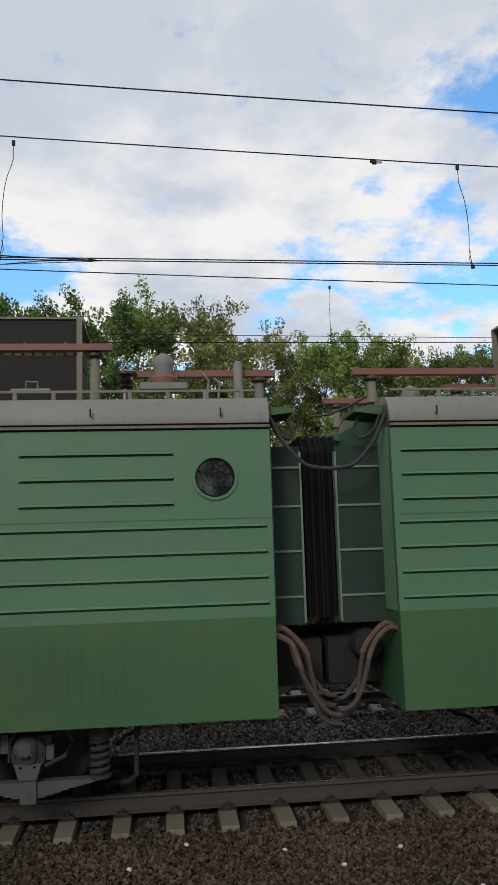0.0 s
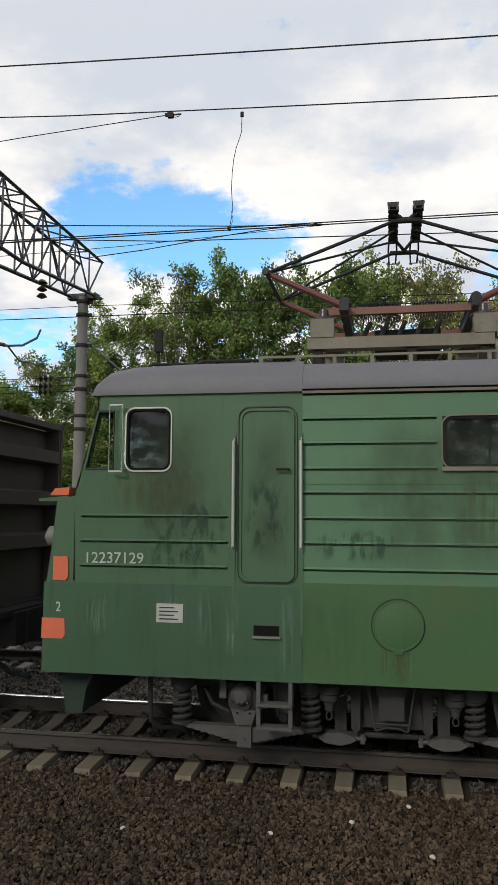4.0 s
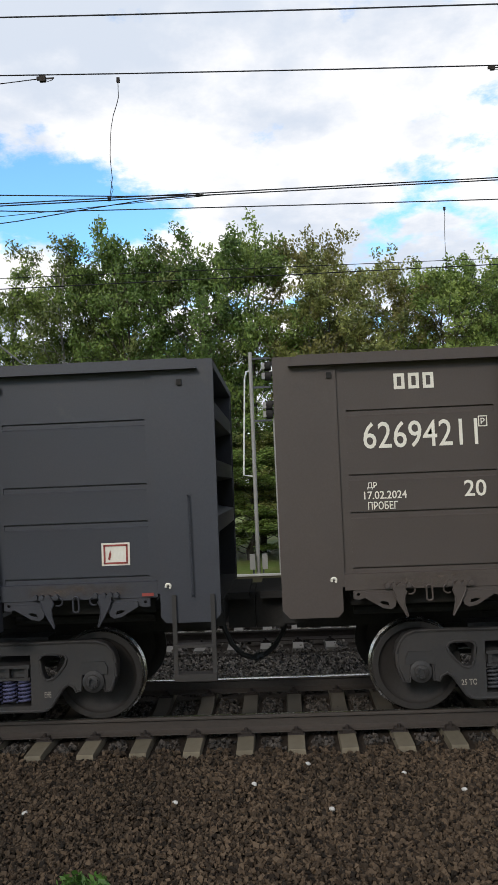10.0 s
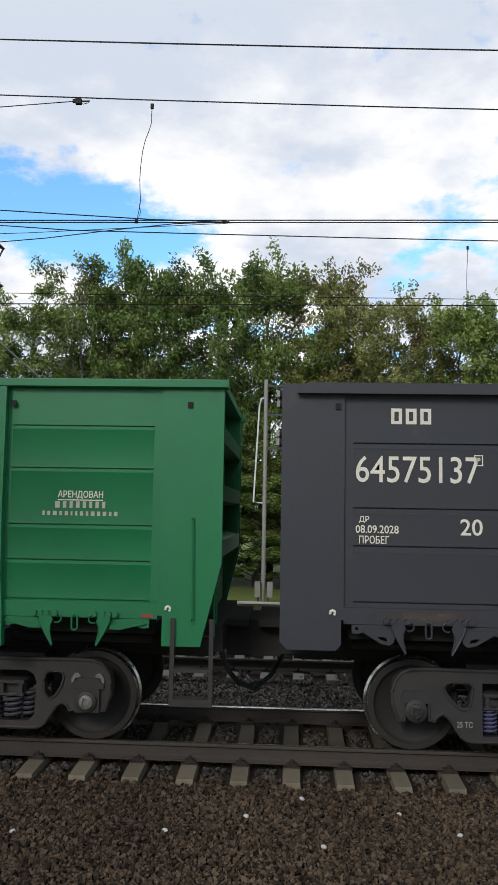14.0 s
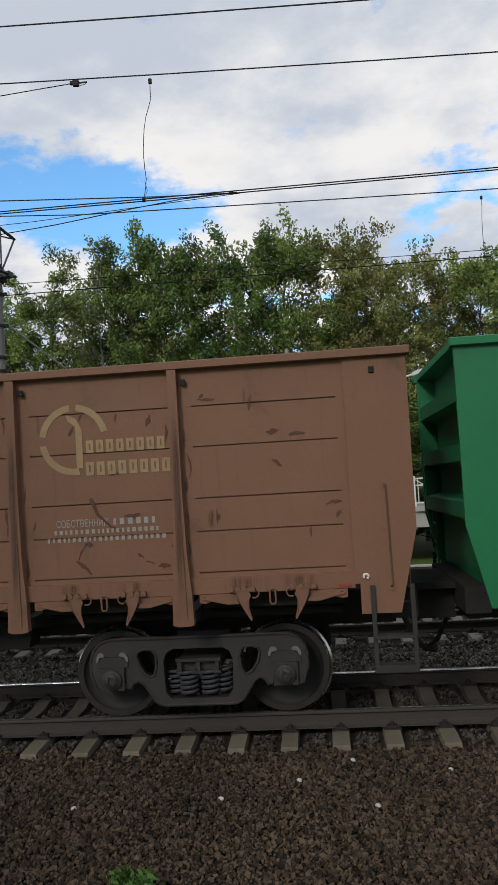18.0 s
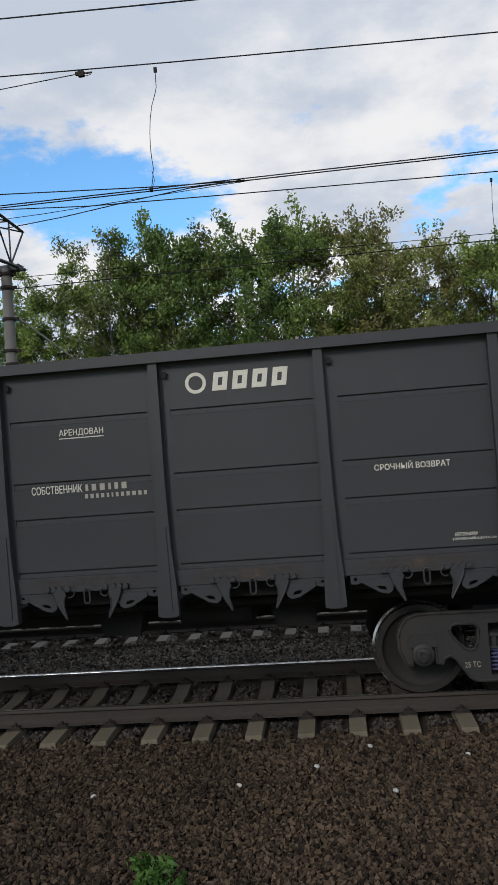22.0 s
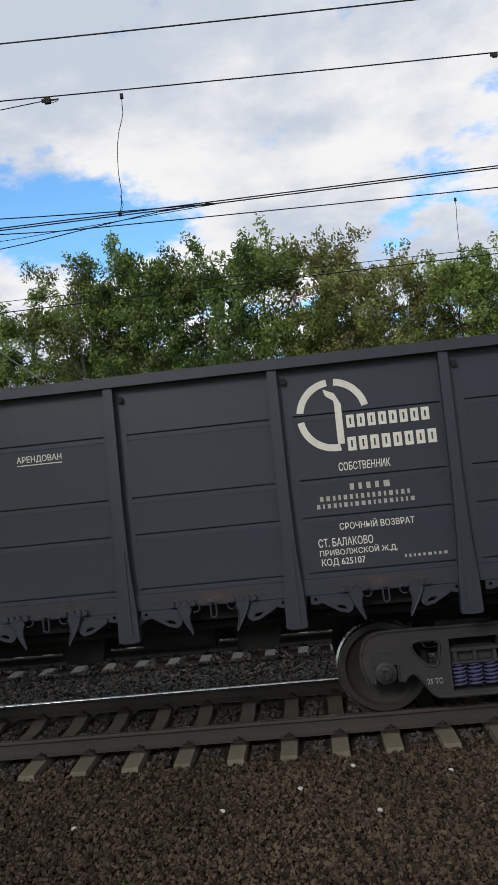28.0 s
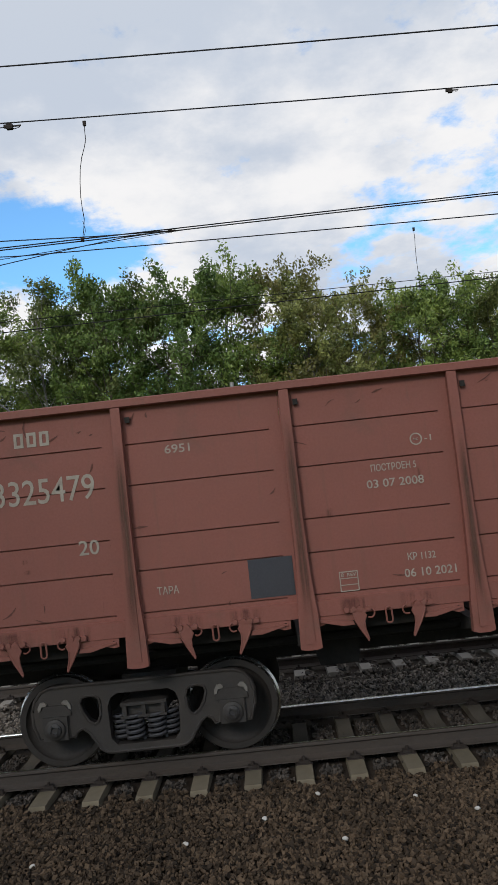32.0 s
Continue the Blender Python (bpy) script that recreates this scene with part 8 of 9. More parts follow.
    bm = bmesh.new()
    lathe(bm, [(0.06, 4.06), (0.055, 4.24), (0.05, 4.50), (0.03, 4.53)], (39.85 - LX, -1.0, 0), "z", 14)
    part("roof_insulator", bm, g["cream"], t)
    for x, h in ((39.5, 0.22), (39.62, 0.16), (37.2, 0.12)):
        bm = bmesh.new()
        tube(bm, [(x - LX, -1.1, 4.1), (x - LX + 0.02, -1.1, 4.16 + h * 0.6), (x - LX - 0.05, -1.1, 4.16 + h)], 0.014, 6)
        part("roof_pipe", bm, g["cream"], t)
    bm = bmesh.new()
    tube(bm, [(37.45 - LX, -1.2, 4.17), (37.85 - LX, -1.2, 4.17)], 0.03, 8)
    tube(bm, [(37.6 - LX, -1.2, 4.18), (37.6 - LX, -1.2, 4.27), (37.72 - LX, -1.2, 4.27), (37.72 - LX, -1.2, 4.18)], 0.012, 6)
    part("roof_latch", bm, g["cream"], t)
    # pantograph
    for x0, x1 in ((27.84, 29.80),):
        for y in (-1.0, 1.0):
            bm = bmesh.new()
            box(bm, x0 - LX, x1 - LX, y - 0.09, y + 0.09, 4.26, 4.385)
            part("base_beam", bm, g["deck"], t, "beige beam under the pantograph", bevel=0.01)
            for x in (27.95, 28.95, 29.7):
                bm = bmesh.new()
                box(bm, x - LX - 0.05, x - LX + 0.05, y - 0.06, y + 0.06, 4.06, 4.26)
                part("beam_foot", bm, M["under"], t)
    for x in (28.0, 29.72):
        for y in (-1.0, 1.0):
            bm = bmesh.new()
            box(bm, x - LX - 0.125, x - LX + 0.125, y - 0.1, y + 0.1, 4.386, 4.59)
            part("base_insulator", bm, g["deck"], t, bevel=0.012)
            bm = bmesh.new()
            lathe(bm, [(0.09, 4.59), (0.15, 4.61), (0.15, 4.64), (0.06, 4.67), (0.05, 4.75)], (x - LX, y * 0.85, 0), "z", 14)
            part("insulator_cap", bm, M["insul"], t)
    for y in (-0.62, 0.62):
        bm = bmesh.new()
        box(bm, 27.95 - LX, 29.83 - LX, y - 0.035, y + 0.035, 4.74, 4.82)
        part("pantograph_frame", bm, g["busbar"], t, "dull red pantograph frame bar", bevel=0.006)
    for x in (28.22, 29.66):
        bm = bmesh.new()
        box(bm, x - LX - 0.05, x - LX + 0.05, -0.85, 0.85, 4.745, 4.835)
        tube(bm, [(x - LX, -0.70, 4.88), (x - LX, 0.70, 4.88)], 0.06, 10)
        part("pantograph_shaft", bm, g["panto"], t)
    bm = bmesh.new()
    box(bm, 28.55 - LX, 29.3 - LX, -0.35, 0.35, 4.40, 4.62)
    for k in range(5):
        tube(bm, [(28.4 - LX + 0.2 * k, -0.5, 4.45), (28.5 - LX + 0.2 * k, -0.3, 4.72)], 0.03, 6)
    part("pantograph_drive", bm, M["under"], t, bevel=0.02)
    for y in (-0.25, 0.25):
        for x0, x1 in ((28.36, 28.86), (28.98, 29.50)):
            bm = bmesh.new()
            helix(bm, 0, 0, 1, 0.05, 0.010, 16, 0, 150)
            for v in bm.verts:
                a, b, c = v.co
                v.co = (x0 - LX + (x1 - x0) * c, y + b, 4.93 + a)
            part("tension_spring", bm, g["panto"], t)
    knees = ((27.31 - LX, 28.2 - LX, 28.78 - LX), (30.59 - LX, 29.69 - LX, 29.04 - LX))
    for k, h, top in knees:
        for y in (-0.6, 0.6):
            bm = bmesh.new()
            tube(bm, [(h, y, 4.86), (k, y, 5.285)], 0.042, 10, 0.03)
            part("lower_arm", bm, g["rod"], t, "dark red lower arm")
            bm = bmesh.new()
            tube(bm, [(k, y, 5.285), (top, y * 0.92, 5.84)], 0.021, 8)
            part("upper_arm", bm, g["panto"], t)
            bm = bmesh.new()
            tube(bm, [(k, y, 5.285), (top, -y * 0.3, 5.86)], 0.014, 6)
            part("brace", bm, g["panto"], t)
        bm = bmesh.new()
        tube(bm, [(k, -0.66, 5.285), (k, 0.66, 5.285)], 0.024, 8)
        for y in (-0.66, 0.66):
            lathe(bm, [(0.04, y - 0.03), (0.045, y), (0.04, y + 0.03)], (k, 0, 5.285), "y", 10)
        part("knee_tube", bm, g["panto"], t)
    bm = bmesh.new()
    for y in (-0.55, 0.55):
        tube(bm, [(28.74 - LX, y, 5.84), (29.08 - LX, y, 5.84)], 0.03, 8)
    part("apex_tube", bm, g["panto"], t)
    for x in (28.78 - LX, 29.06 - LX):
        bm = bmesh.new()
        prism(bm, [(-0.62, 6.045), (0.62, 6.045), (0.62, 5.985), (-0.62, 5.985)], "x", x - 0.055, x + 0.055)
        for k in range(5):
            box(bm, x - 0.062, x + 0.062, -0.5 + 0.25 * k - 0.02, -0.5 + 0.25 * k + 0.02, 5.97, 6.03)
        head = part("collector_strip", bm, g["panto"], t, "black collector strip", bevel=0.004)
        for s in (-1, 1):
            bm = bmesh.new()
            tube(bm, [(x - 0.05, s * 0.60, 6.02), (x - 0.06, s * 0.80, 5.96), (x - 0.05, s * 0.93, 5.82), (x + 0.03, s * 0.93, 5.82), (x + 0.05, s * 0.80, 5.96), (x + 0.045, s * 0.60, 6.02)], 0.012, 6)
            part("horn_loop", bm, g["panto"], head)
            bm = bmesh.new()
            tube(bm, [(x, s * 0.42, 6.0), (28.92 - LX, s * 0.50, 5.85)], 0.022, 6)
            part("strip_spring", bm, g["panto"], head)


def make_loco_bogies(t, g):
    def mesh(name, mat, bevel, build):
        bm = bmesh.new()
        build(bm)
        return mesh_of(name, bm, mat, bevel)

    def leaves(bm):
        for k in range(9):
            w = 0.77 - 0.075 * k
            prism(bm, [(-w, 0.337 - 0.021 * k), (w, 0.337 - 0.021 * k), (w - 0.02, 0.319 - 0.021 * k), (-w + 0.02, 0.319 - 0.021 * k)], "y", -1.27, -1.15)
    springs = mesh("leaf_spring", g["leafspring"], 0.0, leaves)
    for v in springs.vertices:
        v.co.z -= 0.04 * (v.co.x / 0.77) ** 2

    def buckle(bm):
        box(bm, -0.075, 0.075, -1.30, -1.12, 0.10, 0.345)
        lathe(bm, [(0.02, -1.30), (0.02, -1.315)], (0, 0, 0.18), "y", 8)
    strap = mesh("spring_buckle", g["leafspring"], 0.008, buckle)

    def journal(bm):
        lathe(bm, [(0.175, -1.05), (0.175, -1.27), (0.165, -1.30), (0.09, -1.32), (0.085, -1.345), (0.02, -1.35)], (0, 0, 0.56), "y", 22)
        prism(bm, [(-0.22, 0.72), (0.22, 0.72), (0.16, 0.45), (0.07, 0.30), (-0.07, 0.30), (-0.16, 0.45)], "y", -1.22, -1.05)
        for k in range(6):
            a = k * math.tau / 6
            lathe(bm, [(0.014, -1.29), (0.014, -1.33)], (0.13 * math.cos(a), 0, 0.56 + 0.13 * math.sin(a)), "y", 6)
    boxm = mesh("axle_box", g["gear"], 0.0, journal)
    coil = mesh("coil_spring", g["gear"], 0.0, lambda bm: helix(bm, 0, 0.31, 0.66, 0.082, 0.024, 5.0, -1.20, 70))

    def coil_seat(bm):
        lathe(bm, [(0.11, 0.29), (0.115, 0.315), (0.06, 0.32)], (0, -1.20, 0), "z", 16)
        lathe(bm, [(0.05, 0.64), (0.12, 0.66), (0.13, 0.72), (0.10, 0.82)], (0, -1.20, 0), "z", 16)
        tube(bm, [(0, -1.20, 0.30), (0, -1.20, 0.68)], 0.045, 8)
    seat = mesh("spring_seat", g["gear"], 0.0, coil_seat)

    def hanger(bm):
        prism(bm, [(-0.13, 0.84), (0.13, 0.84), (0.06, 0.42), (0.03, 0.36), (-0.03, 0.36), (-0.06, 0.42)], "y", -1.20, -1.16)
        prism(bm, [(-0.14, 0.84), (-0.11, 0.84), (-0.04, 0.40), (-0.07, 0.40)], "y", -1.235, -1.20)
        prism(bm, [(0.11, 0.84), (0.14, 0.84), (0.07, 0.40), (0.04, 0.40)], "y", -1.235, -1.20)
        lathe(bm, [(0.045, -1.14), (0.045, -1.25), (0.02, -1.26)], (0, 0, 0.40), "y", 10)
    hanger_m = mesh("brake_hanger", g["gear"], 0.004, hanger)

    def shoe(bm):
        prism(bm, [(-0.19, 0.20), (-0.10, 0.255), (0.05, 0.262), (0.16, 0.235), (0.21, 0.20), (0.16, 0.165), (0.05, 0.135), (-0.10, 0.150)], "y", -1.16, -1.04)
        tube(bm, [(-0.24, -1.10, 0.20), (0.30, -1.10, 0.195)], 0.022, 8)
        tube(bm, [(0.27, -1.10, 0.15), (0.27, -1.10, 0.24)], 0.026, 8)
    shoe_m = mesh("brake_shoe", g["leafspring"], 0.012, shoe)

    def lever(bm):
        prism(bm, [(-0.05, 0.82), (0.05, 0.82), (0.045, 0.30), (0.0, 0.25), (-0.045, 0.30)], "y", -1.13, -1.09)
        lathe(bm, [(0.022, -1.14), (0.022, -1.08)], (0, 0, 0.29), "y", 8)
    lever_m = mesh("brake_lever", g["gear"], 0.004, lever)

    def casing(bm):
        lathe(bm, [(0.02, -1.40), (0.06, -1.395), (0.10, -1.36), (0.12, -1.30), (0.11, -1.20)], (-0.02, 0, 0.62), "y", 16)
        prism(bm, [(-0.13, 0.48), (0.13, 0.48), (0.085, 0.33), (-0.085, 0.33)], "y", -1.33, -1.22)
        box(bm, -0.26, -0.19, -1.30, -1.22, 0.58, 0.76)
        box(bm, 0.17, 0.24, -1.29, -1.20, 0.50, 0.63)
        for q in (-0.05, 0.0, 0.05):
            lathe(bm, [(0.011, -1.34), (0.011, -1.41)], (q, 0, 0.57), "y", 6)
    casing_m = mesh("axle_box_cap", g["leafspring"], 0.010, casing)

    def damper(bm):
        lathe(bm, [(0.02, 0.49), (0.045, 0.50), (0.05, 0.56), (0.06, 0.565), (0.06, 0.60), (0.095, 0.605), (0.10, 0.66), (0.08, 0.67), (0.105, 0.675), (0.105, 0.745), (0.09, 0.755), (0.17, 0.80), (0.185, 0.83), (0.18, 0.85)], (0, -1.24, 0), "z", 16)
        tube(bm, [(0.03 * math.cos(k * math.tau / 10), -1.27, 0.455 + 0.04 * math.sin(k * math.tau / 10)) for k in range(11)], 0.008, 5)
        tube(bm, [(0.06, -1.24, 0.62), (0.15, -1.26, 0.66), (0.21, -1.22, 0.74)], 0.010, 5)
    damp = mesh("damper", g["gear"], 0.0, damper)
    wheel = bmesh.new()
    for s in (-1, 1):
        lathe(wheel, [(r, s * h) for r, h in [(0.12, 0.68), (0.54, 0.72), (0.625, 0.70), (0.655, 0.715), (0.655, 0.73), (0.63, 0.75), (0.62, 0.83), (0.56, 0.835), (0.50, 0.79), (0.14, 0.80)]], (0, 0, 0), "y", 36, slot={4, 5})
    lathe(wheel, [(0.09, -1.1), (0.09, 1.1)], (0, 0, 0), "y", 12)
    wheel = mesh_of("wheelset", wheel, [M["wheel"], M["tread"]])

    def hanging(bm):
        box(bm, -0.15, 0.15, -1.34, -1.16, 0.70, 0.83)
        box(bm, -0.125, 0.125, -1.30, -1.16, 0.44, 0.70)
        box(bm, -0.09, 0.09, -1.346, -1.34, 0.735, 0.745)
        for s in (-1, 1):
            tube(bm, [(s * 0.24, -1.3, 0.82), (s * 0.20, -1.32, 0.60), (s * 0.17, -1.32, 0.40), (s * 0.155, -1.32, 0.345)], 0.011, 5)
        tube(bm, [(-0.17, -1.32, 0.41), (0.17, -1.32, 0.41)], 0.012, 5)
        tube(bm, [(-0.155, -1.32, 0.345), (-0.06, -1.32, 0.375), (0.06, -1.32, 0.375), (0.155, -1.32, 0.345)], 0.010, 5)
    sandbox = mesh("sand_box", g["gear"], 0.006, hanging)

    def brake(bm):
        tube(bm, [(-0.65, -1.02, 0.22), (0.65, -1.02, 0.22)], 0.028, 8)
        for s in (-1, 1):
            prism(bm, [(s * 0.30, 0.20), (s * 0.62, 0.16), (s * 0.78, 0.20), (s * 0.62, 0.25)], "y", -1.06, -0.98)
            box(bm, s * 0.52 - 0.06, s * 0.52 + 0.06, -1.04, -0.96, 0.22, 0.66)
            tube(bm, [(s * 0.86, -0.98, 0.74), (s * 0.80, -1.02, 0.22)], 0.03, 6)
    brakes = mesh("brake_gear", g["gear"], 0.004, brake)
    for c in (28.70 - LX, 36.18 - LX):
        bm = bmesh.new()
        for s in (-1, 1):
            box(bm, -2.3, 2.3, s * 1.04 - 0.07, s * 1.04 + 0.07, 0.66, 0.86)
        box(bm, -0.35, 0.35, -1.04, 1.04, 0.30, 0.85)
        b = part("bogie", bm, g["gear"], t, "dark grey two-axle motor bogie", bevel=0.015, m=pose(c, 0, 0))
        for k in (-1.49, 1.49):
            bm = bmesh.new()
            lathe(bm, [(0.30, -0.62), (0.42, -0.55), (0.42, 0.55), (0.30, 0.62)], (k + (0.55 if k < 0 else -0.55), 0, 0.60), "y", 16)
            part("traction_motor", bm, M["under"], b)
        for turn in (pose(0, 0, 0), TURN):
            for k, s in ((-1.49, 1), (1.49, -1)):
                put("leaf_spring", springs, b, turn @ pose(k, 0, 0))
                put("spring_buckle", strap, b, turn @ pose(k, 0, 0))
                put("axle_box", boxm, b, turn @ pose(k, 0, 0))
                for q in (-0.68, 0.68):
                    put("coil_spring", coil, b, turn @ pose(k + q, 0, 0))
                    put("spring_seat", seat, b, turn @ pose(k + q, 0, 0))
                put("axle_box_cap", casing_m, b, turn @ pose(k, 0, 0))
                put("brake_hanger", hanger_m, b, turn @ pose(k + s * 0.40, 0, 0))
                put("brake_shoe", shoe_m, b, turn @ pose(k + s * 0.93, 0, 0) @ Matrix.Diagonal((s, 1, 1, 1)))
                put("brake_lever", lever_m, b, turn @ pose(k + s * 1.13, 0, 0))
                put("damper", damp, b, turn @ pose(k + s * 0.87, 0, 0))
                bm = bmesh.new()
                tube(bm, [(k - s * 0.30, -1.22, 0.83), (k - s * 0.42, -1.25, 0.66), (k - s * 0.34, -1.27, 0.52), (k - s * 0.16, -1.27, 0.44)], 0.022, 8)
                part("earth_cable", bm, M["rubber"], b, m=turn)
                bm = bmesh.new()
                tube(bm, [(k + s * 0.10, -1.29, 0.80), (k + s * 0.17, -1.31, 0.70), (k + s * 0.18, -1.31, 0.50)], 0.016, 6)
                part("earth_cable", bm, M["rubber"], b, m=turn)
                bm = bmesh.new()
                tube(bm, [(k - s * 1.04, -1.18, 0.85), (k - s * 1.04, -1.18, 0.5), (k - s * 1.03, -1.16, 0.28), (k - s * 0.96, -1.10, 0.20), (k - s * 0.80, -0.98, 0.17), (k - s * 0.72, -0.85, 0.10)], 0.026, 8)
                part("sand_pipe", bm, M["rubber"], b, m=turn)
            put("sand_box", sandbox, b, turn)
            put("brake_gear", brakes, b, turn)
        for k in (-1.49, 1.49):
            w = put("wheelset", wheel, b, pose(k, 0, 0.625))
            SPINNERS.append((w, k, 0.625, 0.625))
    # loose cables and pipes that hang below the body
    for x in (30.95, 31.35, 33.25, 33.9):
        bm = bmesh.new()
        tube(bm, [(x - LX - 0.2, -1.1, 0.86), (x - LX - 0.06, -1.1, 0.66), (x - LX + 0.1, -1.1, 0.60), (x - LX + 0.26, -1.1, 0.70), (x - LX + 0.34, -1.1, 0.87)], 0.024, 8)
        part("hanging_cable", bm, M["rubber"], t)
    # driver's steps
    bm = bmesh.new()
    for x in (27.40, 27.72):
        box(bm, x - LX - 0.02, x - LX + 0.02, -1.56, -1.50, 0.36, 0.83)
    for z in (0.38, 0.60):
        box(bm, 27.38 - LX, 27.74 - LX, -1.60, -1.46, z - 0.015, z + 0.015)
    me = mesh_of("cab_step", bm, g["leafspring"], 0.004)
    put("cab_step", me, t)
    bm = bmesh.new()
    box(bm, 31.9 - LX, 33.1 - LX, -0.7, 0.9, 0.66, 0.88)
    part("equipment_case", bm, M["under"], t, bevel=0.03)


# ---------------------------------------------------------------- assembly
make_ground()
make_tracks()
make_overhead()
make_gantry()
make_platform()
make_plants()
make_pale_stones()
make_trees()

A = make_wagon("dull umber-brown steel gondola wagon with white stencils", 16.90, "new", "umber", "plain")
new_style_marks(A, "62694211", "17.02.2016", "17.02.2032", "17.02.2024", wide=1.15)
write(A, "75 т", -3.95, 2.80, 0.22, 0.10)
write(A, "92 м", -3.35, 2.80, 0.22, 0.10)
write(A, "3", -3.20, 2.85, 0.04, 0.06)
write(A, "120 км/ч", -2.85, 2.80, 0.36, 0.10)
write(A, "ТАРА", -3.80, 2.24, 0.25, 0.09)
write(A, "24", -3.54, 2.265, 0.17, 0.14)
write(A, ".45т", -3.34, 2.24, 0.22, 0.09)
shape(A, "faded_sign", rect(-0.02, 3.34, 0.72, 0.37), "faded", "faded pale sign with worn plain shapes", -0.0015)
bars(A, 0.02, 3.40, 0.58, 0.19, 4, "white", 0.03)
bars(A, -0.02, 3.21, 0.52, 0.06, 7, "white")
write(A, "АРЕНДОВАН", -0.43, 2.735, 0.42, 0.085)
shape(A, "stencil_bar", rect(-0.43, 2.678, 0.42, 0.010), "white")
bars(A, 0.20, 2.735, 0.70, 0.08, 10)
bars(A, -0.04, 2.63, 1.20, 0.06, 22)
bars(A, -0.08, 2.55, 1.05, 0.06, 18)
write(A, "СОБСТВЕННИК", -0.30, 2.345, 0.52, 0.085)
bars(A, 0.28, 2.345, 0.56, 0.085, 8)
bars(A, -0.02, 2.24, 1.16, 0.06, 22)
bars(A, 0.03, 2.16, 0.95, 0.06, 16)
write(A, "СРОЧНЫЙ ВОЗВРАТ", 3.43, 2.42, 0.75, 0.085)
write(A, "АВТОРЕЖИМ", 3.68, 1.70, 0.36, 0.06)
write(A, "ГРУЖЕНЫЙ-8,5т/3.0-3.4", 3.82, 1.625, 0.72, 0.06)
shape(A, "paint_patch", rect(2.15, 1.82, 0.60, 0.44), "patch", "square of darker paint", -0.001)
placard(A, 5.60, 1.76)

B = make_wagon("slate-grey steel gondola wagon with white stencils and blue springs", 2.97, "new", "slate", "blue")
E = make_wagon("graphite-grey steel gondola wagon with blue springs", -38.66, "new", "graphite", "blue")
for w, number, built, repair, due in ((B, "64575137", "08.09.2020", "08.09.2036", "08.09.2028"), (E, "64598634", "06.10.2020", "06.10.2036", "06.10.2028")):
    new_style_marks(w, number, built, repair, due, -0.12)
    capacity(w, -3.38, 2.80, "75.0 т", "92 м")
    outline_box(w, -3.88, 2.28, 0.28, 0.10, 0.009)
    write(w, "24", -3.95, 2.28, 0.09, 0.06)
    write(w, "420 кг", -3.81, 2.285, 0.12, 0.04)
    write(w, "АРЕНДОВАН", 0.03, 3.04, 0.48, 0.08)
    shape(w, "stencil_bar", rect(0.03, 2.985, 0.48, 0.010), "white")
    write(w, "СОБСТВЕННИК", -0.27, 2.455, 0.55, 0.085)
    bars(w, 0.26, 2.455, 0.44, 0.085, 6)
    bars(w, 0.36, 2.365, 0.66, 0.055, 12)
    ring_of(w, 1.28, 3.45, 0.075, 0.11, 0, 360, "white", "emblem_ring", 24)
    blocks(w, 1.86, 3.45, 0.82, 0.19, 4, "white", 0.03, 0.28)
    write(w, "СРОЧНЫЙ ВОЗВРАТ", 3.41, 2.45, 0.75, 0.08)
    write(w, "АВТОРЕЖИМ", 3.88, 1.725, 0.22, 0.035)
    write(w, "ГРУЖЕНЫЙ-0,5т/3.0-3.4", 3.96, 1.68, 0.42, 0.035)
    placard(w, 5.60, 1.83)

G = make_wagon("blue-black steel gondola wagon with a round emblem", -66.40, "new", "ink", "blue")
new_style_marks(G, "63280853", "22.03.2022", "22.03.2038", "22.03.2030", wide=1.31)
write(G, "ТР-3 (600)", -5.62, 2.03, 0.40, 0.08)
capacity(G, -3.38, 2.80, "75.0 т", "92 м")
outline_box(G, -3.80, 2.26, 0.28, 0.10, 0.009)
write(G, "24", -3.88, 2.26, 0.09, 0.06)
write(G, "480 кг", -3.74, 2.265, 0.12, 0.04)
write(G, "АРЕНДОВАН", 0.05, 3.04, 0.48, 0.08)
shape(G, "stencil_bar", rect(0.05, 2.985, 0.48, 0.010), "white")
round_emblem(G, 3.13, 3.17, "white")
write(G, "СОБСТВЕННИК", 3.39, 2.64, 0.52, 0.085)
bars(G, 3.42, 2.43, 0.40, 0.08, 5)
bars(G, 3.36, 2.33, 0.90, 0.06, 16)
bars(G, 3.36, 2.255, 0.98, 0.055, 18)
write(G, "СРОЧНЫЙ ВОЗВРАТ", 3.45, 2.05, 0.75, 0.085)
write(G, "СТ. БАЛАКОВО", 3.12, 1.89, 0.55, 0.085)
write(G, "ПРИВОЛЖСКОЙ Ж.Д.", 3.24, 1.79, 0.78, 0.085)
write(G, "КОД 625107", 3.08, 1.69, 0.44, 0.085)
bars(G, 3.90, 1.69, 0.42, 0.035, 9)
placard(G, 5.54, 1.85)

C = make_wagon("bright green steel gondola wagon with tapered ends", -10.94, "old", "green", "old")
blocks(C, -5.16, 3.50, 0.86, 0.16, 7)
write(C, "649 81426", -5.22, 3.06, 1.32, 0.27)
outline_box(C, -4.46, 3.14, 0.07, 0.10, 0.010)
write(C, "Р", -4.46, 3.14, 0.035, 0.06)
write(C, "ДР", -5.61, 2.69, 0.11, 0.075)
write(C, "06.01.2028", -5.59, 2.59, 0.46, 0.08)
write(C, "ПРОБЕГ", -5.60, 2.49, 0.30, 0.075)
write(C, "20", -4.60, 2.58, 0.22, 0.17)
capacity(C, -3.40, 2.80, "75.0 т", "92 м")
write(C, "КР", -1.33, 3.05, 0.10, 0.075)
